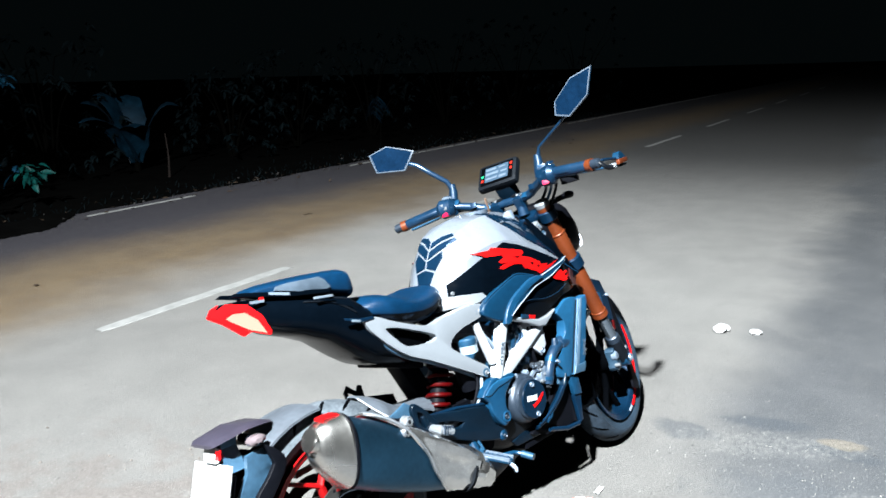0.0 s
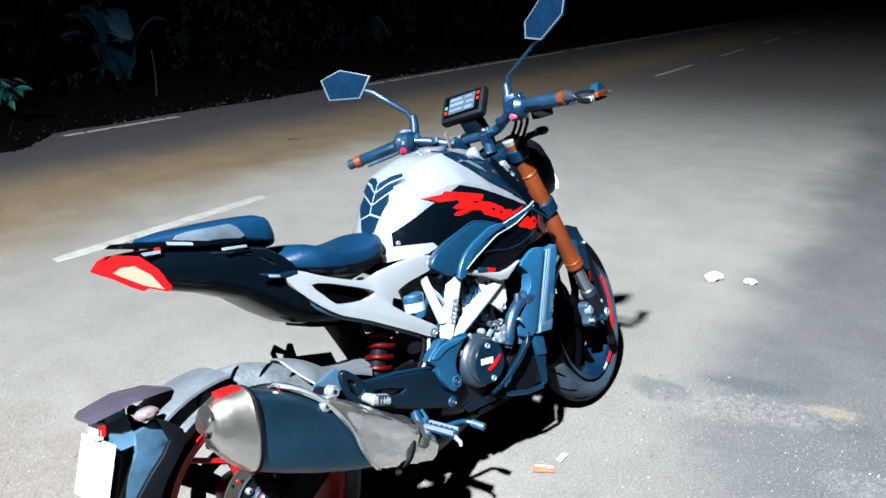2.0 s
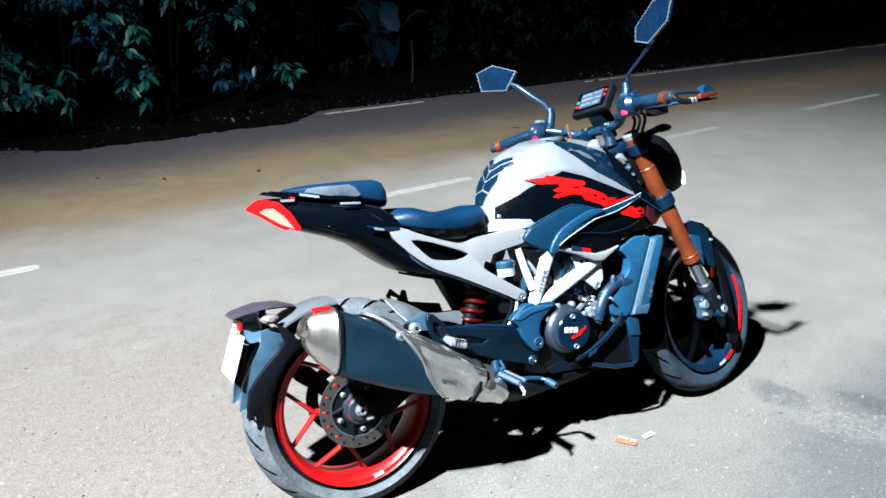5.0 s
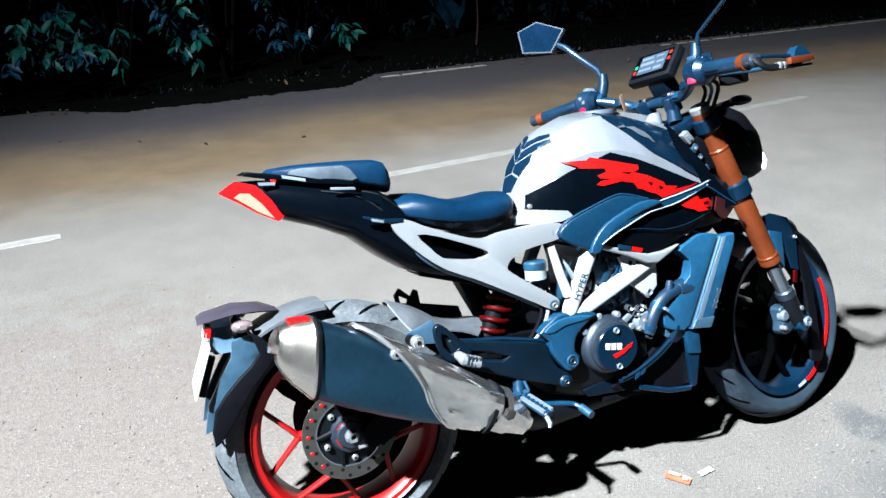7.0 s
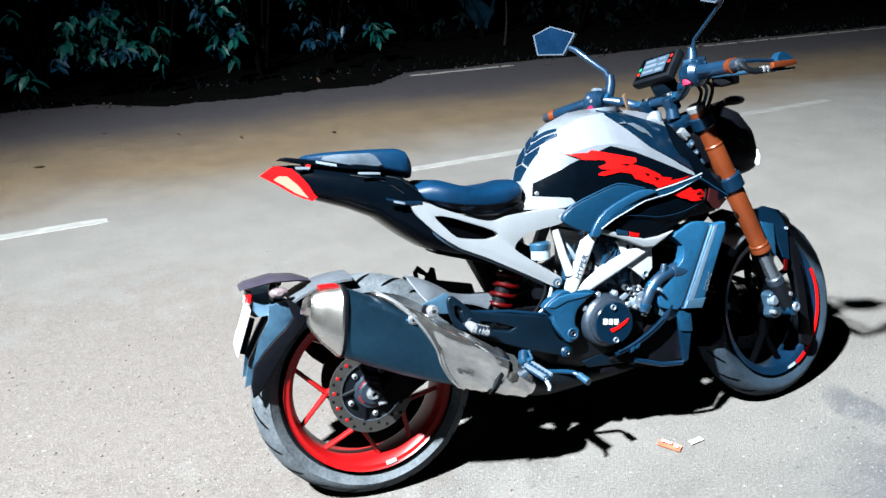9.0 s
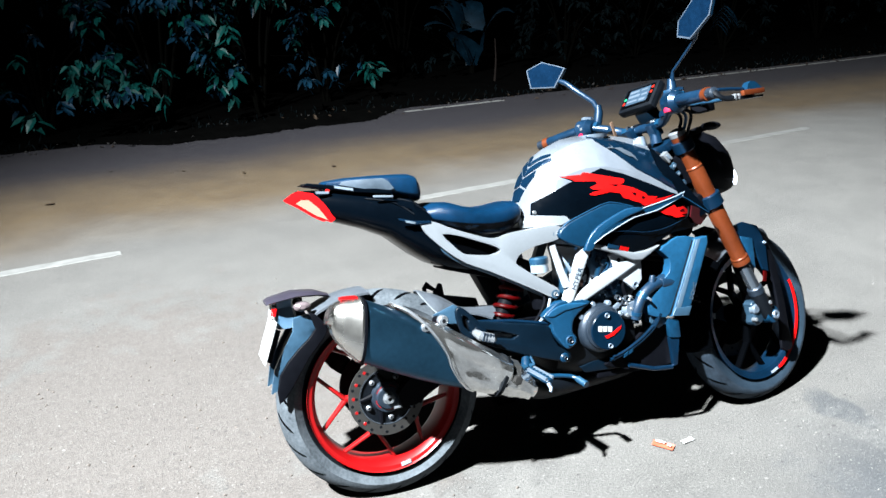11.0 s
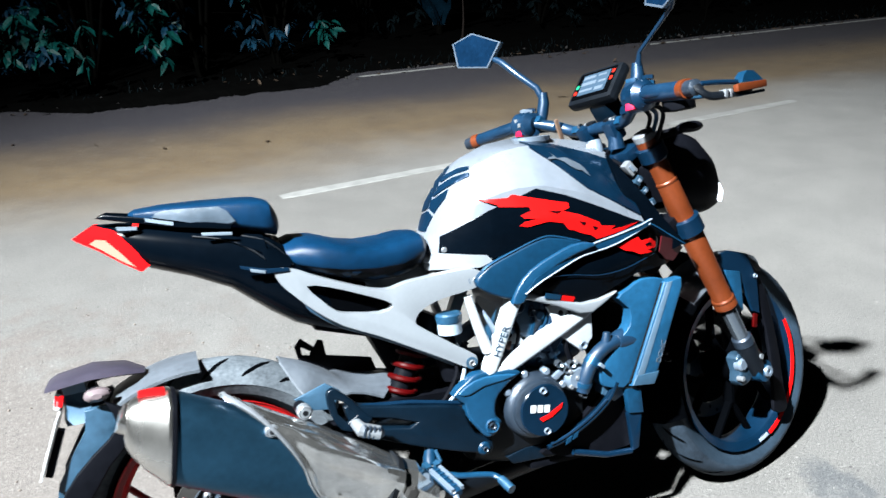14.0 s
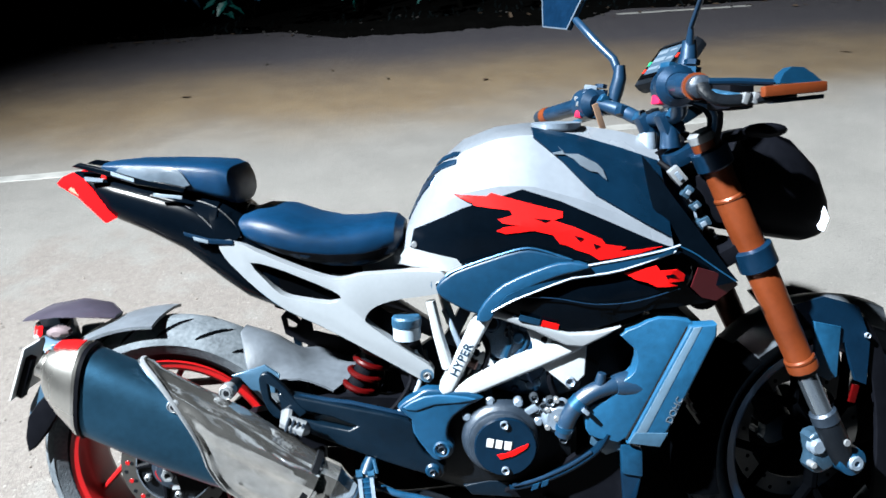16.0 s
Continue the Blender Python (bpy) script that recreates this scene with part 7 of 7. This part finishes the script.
collector = part("collector", loft([[EX_A + (EX_B - EX_A) * t + EX_S * math.cos(q) * w + EX_U * math.sin(q) * h - Vector((0, 0, d)) for q in [math.tau * (k + 0.5) / 10 for k in range(10)]] for t, h, w, d in ((0.985, 0.048, 0.044, 0.0), (1.0, 0.056, 0.050, 0.0), (1.07, 0.056, 0.050, 0.0), (1.10, 0.048, 0.044, 0.002), (1.16, 0.040, 0.038, 0.006), (1.20, 0.034, 0.033, 0.010))]), SHIELD, bike, "faceted steel exhaust collector", sharp=20)
cb = EX_A + (EX_B - EX_A) * 1.045 + EX_S * 0.049 + EX_U * 0.008
part("collector_bolt", tube([cb, cb + EX_S * 0.008, cb + EX_S * 0.010], [0.015, 0.015, 0.010], 6), DISC, collector, "dark clamp bolt", sharp=20)
part("outlet_pipe", tube(curve_pts([EX_A + (EX_B - EX_A) * 1.17, (0.405, -0.165, 0.258), (0.425, -0.150, 0.246)], 4), 0.030, 16), SHIELD, collector)
part("header_pipe", tube(curve_pts([(0.415, -0.152, 0.250), (0.50, -0.10, 0.215), (0.66, -0.04, 0.200), (0.86, 0.0, 0.205), (0.95, 0.0, 0.28), (0.93, 0.0, 0.44)], 5), 0.027, 16), CASE_DARK, bike, "header pipe, coloured dark for the shade under the engine")

# foot pegs, brake pedal, side stand
for sg in (-1, 1):
    root_p, tip_p = Vector((0.424, sg * 0.166, 0.304)), Vector((0.443, sg * 0.258, 0.286))
    along = (tip_p - root_p).normalized()
    wide = Vector((along.y * sg, -along.x * sg, 0)).normalized() * -1
    high = along.cross(wide).normalized()
    high = high if high.z > 0 else -high
    bar_at = lambda t, u, v: root_p.lerp(tip_p, t) + wide * u + high * v
    body = lambda u0, u1, v0, v1, t0, t1: loft([[bar_at(t, u, v) for u, v in ((u0, v0), (u1, v0), (u1, v1), (u0, v1))] for t in (t0, t1)])
    peg = part("foot_peg", loft([[bar_at(t, 0.014 * k * math.cos(q), 0.009 * k * math.sin(q)) for q in [math.tau * (i + 0.5) / 12 for i in range(12)]] for t, k in ((0.0, 0.8), (0.06, 1.0), (0.94, 1.0), (1.0, 0.7))]), NAVY, bike, "ribbed alloy foot peg")
    for u in (-0.011, 0.011):
        part("peg_rail", body(u - 0.0035, u + 0.0035, 0.004, 0.012, 0.10, 0.97), ALLOY, peg)
    for k in range(5):
        part("peg_rib", body(-0.007, 0.007, 0.004, 0.0105, 0.16 + 0.16 * k, 0.21 + 0.16 * k), SPAR_BLUE, peg)
    for k in range(2):
        part("peg_prong", body(-0.017 + 0.022 * k, -0.005 + 0.022 * k, -0.010, 0.013, -0.16, 0.05), CASTING, peg)
    part("peg_pin", tube([bar_at(-0.08, -0.022, 0.002), bar_at(-0.08, 0.022, 0.002)], 0.0045, 10), SILVER, peg)
    part("peg_bracket", tube([(0.436, sg * 0.128, 0.336), (0.428, sg * 0.142, 0.318), bar_at(-0.12, 0, 0)], [0.012, 0.015, 0.013], 12), NAVY, peg)
    part("peg_spring", tube([(0.440, sg * 0.150, 0.338), (0.446, sg * 0.158, 0.314)], 0.004, 8), CASTING, peg)
    part("peg_feeler", tube([bar_at(0.95, 0.004, -0.004), (0.438, sg * 0.270, 0.270), (0.434, sg * 0.273, 0.262)], [0.006, 0.0055, 0.004], 10), ALLOY, peg, "bright feeler under the peg tip")
pedal = part("brake_pedal", tube(curve_pts([(0.440, -0.150, 0.288), (0.480, -0.165, 0.276), (0.525, -0.170, 0.268), (0.556, -0.173, 0.260), (0.570, -0.196, 0.252)], 5), [0.0075] * 21, 10, flat=0.8), SPAR_BLUE, bike, "alloy rear brake pedal")
part("pedal_tip", tube([(0.566, -0.188, 0.254), (0.574, -0.222, 0.243)], 0.0100, 12), CASTING, pedal)
stand = part("side_stand", tube(curve_pts([(0.560, 0.115, 0.270), (0.540, 0.190, 0.150), (0.525, 0.272, 0.083)], 5), 0.012, 12), BLACK, bike, "black side stand")
part("stand_foot", box((0.07, 0.05, 0.010), pose(0.522, 0.285, 0.085, 15, 0, 0), 0.003), BLACK, stand)

# handlebar with grips, switches, levers
BAR = material("bar_enamel", (0.0022, 0.0130, 0.0310), 0.32, 0.4, 0.3, 14, 0.1)
bar = [(0.885, 0.355, 0.990), (0.905, 0.26, 1.000), (0.935, 0.19, 1.005), (0.975, 0.13, 0.985), (0.995, 0.08, 0.965), (1.000, 0, 0.962)]
hb = part("handlebar", tube(curve_pts(bar + [(x, -y, z) for x, y, z in bar[-2::-1]], 6), [0.0115] * 14 + [0.0125, 0.0135] + [0.0145] * 29 + [0.0135, 0.0125] + [0.0115] * 14, 16), BAR, bike, "dark slate tapered handlebar", STEER)
for sg in (-1, 1):
    part("bar_clamp", box((0.040, 0.030, 0.050), pose(0.998, sg * 0.045, 0.950, 0, -RAKE, 0), 0.008), SLATE_DARK, hb, "", STEER)
    bolt((0.99, sg * 0.060, 0.975), 0.007, sg, hb, CHROME).data.transform(STEER)
    grip = part("grip", tube([(0.925, sg * 0.225, 1.003), (0.922, sg * 0.235, 1.003), (0.888, sg * 0.350, 0.991), (0.887, sg * 0.355, 0.991)], [0.022, 0.0185, 0.0175, 0.015], 18), BAR, hb, "slate rubber grip", STEER)
    part("bar_end", tube([(0.888, sg * 0.352, 0.991), (0.886, sg * 0.360, 0.990), (0.882, sg * 0.372, 0.989)], [0.0185, 0.0195, 0.0195], 18), COPPER, grip, "copper bar end ring", STEER)
    part("bar_weight", tube([(0.882, sg * 0.372, 0.989), (0.876, sg * 0.395, 0.987), (0.875, sg * 0.399, 0.987)], [0.016, 0.016, 0.010], 18), BEZEL, grip, "", STEER)
    sw = part("switch_block", box((0.052, 0.048, 0.062), pose(0.935, sg * 0.198, 1.004, 0, 8, sg * -14), 0.012), BAR, hb, "slate switch block", STEER)
    part("red_switch", box((0.018, 0.022, 0.016), pose(0.907, sg * 0.198, 0.983, 0, 8, sg * -14), 0.005), SWITCH_RED, sw, "pinkish red switch", STEER)
    for k in range(3):
        part("button", box((0.014, 0.012, 0.011), pose(0.905, sg * (0.188 + 0.012 * k), 1.004 + 0.012 * (k % 2), 0, 8, 0), 0.003), SILVER if sg > 0 else SLATE_DARK, sw, "", STEER)
    part("switch_cap", box((0.026, 0.024, 0.010), pose(0.930, sg * 0.190, 1.038, 0, 8, sg * -14), 0.003), ALLOY if sg > 0 else SPAR_BLUE, sw, "", STEER)
    lev = part("lever", tube(curve_pts([(0.960, sg * 0.190, 0.995), (0.985, sg * 0.235, 0.990), (0.972, sg * 0.31, 0.980), (0.955, sg * 0.385, 0.972)], 5), [0.009] * 6 + [0.0075] * 10, 10, flat=0.7), CASTING, hb, "grey hand lever", STEER)
    part("perch", box((0.045, 0.034, 0.032), pose(0.955, sg * 0.200, 0.996, 0, 0, sg * -14), 0.008), SLATE_DARK, lev, "", STEER)
for sg in (-1, 1):
    part("grip_flange", tube([(0.937, sg * 0.170, 1.003), (0.934, sg * 0.180, 1.004), (0.927, sg * 0.218, 1.004), (0.924, sg * 0.232, 1.003)], [0.018, 0.033, 0.034, 0.022], 20), SLATE_DARK if sg < 0 else BAR, hb, "rounded throttle housing", STEER)
for x, y, z, w, d, h, turn in ((1.012, -0.078, 0.862, 0.034, 0.022, 0.022, 50), (1.030, -0.082, 0.832, 0.016, 0.018, 0.024, 35), (1.046, -0.080, 0.806, 0.014, 0.018, 0.020, 50), (1.062, -0.070, 0.772, 0.018, 0.030, 0.030, 60)):
    plug = part("wiring_plug", box((w, d, h), pose(x, y, z, 0, turn, 0), 0.005), SILVER if w > 0.03 else LUG, bike, "pale wiring connector")
    part("plug_latch", box((w * 0.5, 0.004, h * 0.35), pose(x, y - d / 2 - 0.001, z, 0, turn, 0), 0.001), ALLOY, plug)
for k in range(4):
    part("wiring_loom", tube(curve_pts([(0.985, -0.050 + 0.02 * k, 0.885), (1.030, -0.075 + 0.02 * k, 0.845), (1.062, -0.066 + 0.02 * k, 0.780), (1.060, -0.05 + 0.02 * k, 0.700)], 5), 0.0055, 8), ALLOY if k % 2 else BLACK, bike)
for sg in (-1, 1):
    for k, (x, y, z, w, t) in enumerate(((0.992, 0.075, 0.965, 0.024, 30), (1.000, 0.030, 0.972, 0.020, -20), (0.972, 0.118, 0.985, 0.022, 15), (0.950, 0.168, 1.010, 0.020, 40))):
        part("bar_fitting", box((w, 0.022, 0.020), pose(x, sg * y, z, 0, t, sg * 12), 0.005), (SLATE, CASE_DARK, SLATE_DARK, SLATE)[k], hb, "", STEER)
        bolt((x - 0.004, sg * (y + 0.012), z + 0.004), 0.005, sg, hb, SILVER).data.transform(STEER)
    part("bar_riser", tube([(1.000, sg * 0.045, 0.905), (0.998, sg * 0.045, 0.945)], [0.020, 0.016], 16), SLATE_DARK, hb, "", STEER)
    part("stem_nut", tube([(0.958, sg * 0.205, 1.022), (0.959, sg * 0.205, 1.034)], 0.015, 6), SLATE, hb, "", STEER)
    part("stem_nut", tube([(0.959, sg * 0.205, 1.038), (0.960, sg * 0.205, 1.046)], 0.013, 6), SLATE_DARK, hb, "", STEER)
# lever guard with a copper insert outside the brake grip
guard = part("lever_guard", tube(curve_pts([(0.878, -0.396, 0.988), (0.880, -0.406, 0.975), (0.902, -0.411, 0.966), (0.955, -0.416, 0.969), (1.000, -0.418, 0.975)], 5), [0.011] * 4 + [0.009] * 17, 12, flat=0.7), CASE_DARK, hb, "grey lever guard with copper insert", STEER)
part("guard_rod", tube([(0.884, -0.400, 0.993), (0.920, -0.408, 0.992), (0.970, -0.414, 0.989)], 0.005, 10), SLATE_DARK, guard, "", STEER)
for k in range(2):
    part("guard_clip", box((0.008, 0.016, 0.016), pose(0.928 + 0.014 * k, -0.414, 0.968, 0, 20, 0), 0.002), SILVER, guard, "", STEER)
part("guard_insert", box((0.098, 0.012, 0.015), pose(0.996, -0.424, 0.979, 0, -4, 4), 0.005), COPPER, guard, "copper insert", STEER)
part("guard_edge", box((0.080, 0.014, 0.006), pose(1.004, -0.416, 0.966, 0, -4, 4), 0.002), SLATE_DARK, guard, "", STEER)
part("guard_flap", loft([[(x, y, z) for x, z in ((0.974, 0.987), (0.980, 1.000), (0.992, 1.009), (1.010, 1.008), (1.026, 0.998), (1.040, 0.987))] for y in (-0.424, -0.416, -0.404)]), NAVY, guard, "", STEER)
part("brake_master", box((0.050, 0.055, 0.045), pose(1.010, -0.235, 0.985, 0, 0, 12), 0.008), BLACK, hb, "black brake fluid box", STEER)
for k in range(3):
    part("cable", tube(curve_pts([(0.965, -0.170 - 0.012 * k, 0.985), (1.03, -0.13 - 0.02 * k, 0.960), (1.06, -0.06, 0.90 - 0.03 * k), (1.04, -0.03, 0.83)], 6), 0.005, 8), BLACK if k != 1 else SLATE, hb, "", STEER)
    part("cable", tube(curve_pts([(0.960, 0.165 + 0.012 * k, 0.985), (1.02, 0.11 + 0.015 * k, 0.965), (1.05, 0.05, 0.90 - 0.03 * k), (1.03, 0.03, 0.83)], 6), 0.005, 8), BLACK if k != 1 else SLATE, hb, "", STEER)

# dash with a lit screen
DASH = STEER @ Matrix.Translation((1.026, 0.018, 1.062)) @ pose(0, 0, 0, 0, -52, 0) @ pose(0, 0, 0, 0, 0, -90)
dash = part("instrument_display", box((0.154, 0.102, 0.030), None, 0.014), CASE_DARK, bike, "dark instrument display with lit blue screen", DASH)
part("screen_frame", box((0.128, 0.078, 0.004), pose(0, 0.001, 0.0145), 0.0018), PITCH, dash, "", DASH)
part("screen", box((0.094, 0.060, 0.002), pose(0, 0.002, 0.0165), 0.0005), SCREEN, dash, "glowing pale blue screen", DASH)
for k, (x, y, w, h) in enumerate(((-0.025, 0.022, 0.045, 0.010), (0.025, 0.022, 0.03, 0.006), (-0.02, 0.004, 0.055, 0.012), (0.032, 0.002, 0.028, 0.008), (-0.022, -0.016, 0.05, 0.008), (0.028, -0.018, 0.03, 0.012))):
    part("screen_bar", box((w * 0.9, h * 0.8, 0.001), pose(x * 0.9, y, 0.0180), 0), SCREEN_INK, dash, "", DASH)
for x, y, mm in ((0.070, 0.024, TELL_RED), (0.070, 0.004, TELL_RED), (-0.070, 0.0, TELL_GREEN), (-0.070, -0.018, TELL_RED)):
    part("telltale", box((0.009, 0.010, 0.002), pose(x * 0.82, y, 0.0168), 0.001), mm, dash, "", DASH)
part("key_tag", box((0.012, 0.004, 0.052), pose(0.882, 0.004, 0.968, 0, -22, 20), 0.001), KEY_TAN, bike, "tan key tag hanging at the lock")
part("dash_mount", box((0.05, 0.06, 0.08), pose(1.045, 0.01, 0.995, 0, -30, 0), 0.01), ARM_NAVY, bike, "", STEER)


RIM = material("mirror_rim_plastic", (0.024, 0.033, 0.045), 0.3, vary=0.15)


def mirror(centre, width_dir, up_dir, corners, foot, parent, elbow, stem):
    """A five-sided mirror on a jointed stem. corners: along the width and up, in metres."""
    wd, ud = Vector(width_dir).normalized(), Vector(up_dir)
    ud = (ud - wd * ud.dot(wd)).normalized()
    back = Vector(ud.cross(wd))
    if back.x < 0:
        back = -back
    c = Vector(centre)
    rings = []
    for off, k in ((-0.003, 0.97), (0.0, 1.0), (0.008, 1.0), (0.020, 0.72), (0.024, 0.4)):
        rings.append([c + (wd * a + ud * b) * k + back * off for a, b in corners])
    shell = part("mirror", loft(rings), SLATE, parent, "five-sided mirror with a pale rim")
    part("mirror_glass", loft([[c + (wd * a + ud * b) * 0.935 - back * o for a, b in corners] for o in (0.0032, 0.0045)]), GLASS, shell, "mirror glass, its dark blue reflection put in as colour")
    rim = bmesh.new()
    outer = [rim.verts.new(c + (wd * a + ud * b) * 1.0 - back * 0.0042) for a, b in corners]
    inner = [rim.verts.new(c + (wd * a + ud * b) * 0.93 - back * 0.0048) for a, b in corners]
    for i in range(len(corners)):
        j = (i + 1) % len(corners)
        rim.faces.new((outer[i], outer[j], inner[j], inner[i]))
    g = bmesh.ops.extrude_face_region(rim, geom=rim.faces[:])
    bmesh.ops.translate(rim, vec=back * 0.005, verts=[v for v in g["geom"] if isinstance(v, bmesh.types.BMVert)])
    part("mirror_rim", rim, RIM, shell, "pale bevelled rim")
    part("mirror_stem", tube([c + back * 0.018, *elbow, foot], [0.006] + [stem] * len(elbow) + [0.0095], 12), BAR, shell, "slate mirror stem")
    f = Vector(foot)
    part("stem_boot", tube([f + Vector((-0.012, 0, -0.055)), f + Vector((-0.006, 0, -0.030)), f + Vector((0, 0, -0.005)), f + Vector((0, 0, 0.022))], [0.014, 0.016, 0.015, 0.011], 14), BAR, shell)
    return shell


mirror((0.852, 0.368, 1.200), (0.42, -0.90, -0.13), (0.15, 0, 1), ((-0.090, 0.022), (-0.020, 0.050), (0.085, 0.024), (0.048, -0.044), (-0.062, -0.044)), (0.960, 0.210, 1.045), bike, ((0.885, 0.285, 1.158), (0.915, 0.252, 1.118), (0.948, 0.220, 1.080)), 0.0090)
mirror((0.940, -0.365, 1.238), (0.20, -0.75, 0.62), (-0.1, 0.55, 0.8), ((-0.080, 0.006), (-0.050, 0.034), (0.035, 0.040), (0.100, 0.010), (0.030, -0.036), (-0.055, -0.032)), (1.005, -0.145, 1.075), bike, ((0.992, -0.290, 1.190), (1.003, -0.160, 1.118)), 0.0045)

# headlamp with its daytime lamp, front turn signals
hl = part("headlamp", loft([ring(x, z0, z1, hw, p, 24) for x, z0, z1, hw, p in ((1.095, 0.770, 0.880, 0.075, 3.0), (1.120, 0.745, 0.930, 0.100, 3.4), (1.170, 0.735, 0.940, 0.110, 3.4), (1.225, 0.724, 0.922, 0.110, 3.2), (1.270, 0.716, 0.880, 0.102, 3.0), (1.298, 0.720, 0.830, 0.085, 2.6), (1.308, 0.740, 0.790, 0.05, 2.2))]), BLACK, bike, "black angular headlamp with white daytime light", STEER)
for sg in (-1, 1):
    part("daytime_light", plate([(1.268, 0.776), (1.284, 0.788), (1.294, 0.765), (1.284, 0.740), (1.270, 0.750)], 0.096, 0.010, 0, 0.002, sg), DRL, hl, "bright white daytime light", STEER)
    fs = part("front_turn_signal", loft([[(1.112 + 0.040 * u, sg * (0.170 + 0.014 * j), 0.930 + 0.013 * h) for u, h in ((math.cos(q) * k, math.sin(q) * k) for q in [math.tau * i / 14 for i in range(14)])] for j, k in ((-1, 0.6), (-0.4, 1.0), (0.4, 1.0), (1.0, 0.5))]), BLACK, bike, "black front turn signal", STEER)
    part("signal_stalk", tube([(1.085, sg * 0.09, 0.920), (1.10, sg * 0.160, 0.928)], 0.010, 10), BLACK, fs, "", STEER)
part("lamp_bracket", box((0.06, 0.19, 0.10), pose(1.085, 0, 0.82, 0, -RAKE, 0), 0.012), BLACK, bike, "", STEER)
part("horn", disc(0.035, -0.02, 0.02, (1.08, -0.03, 0.63), 24), BLACK, bike, "black horn")
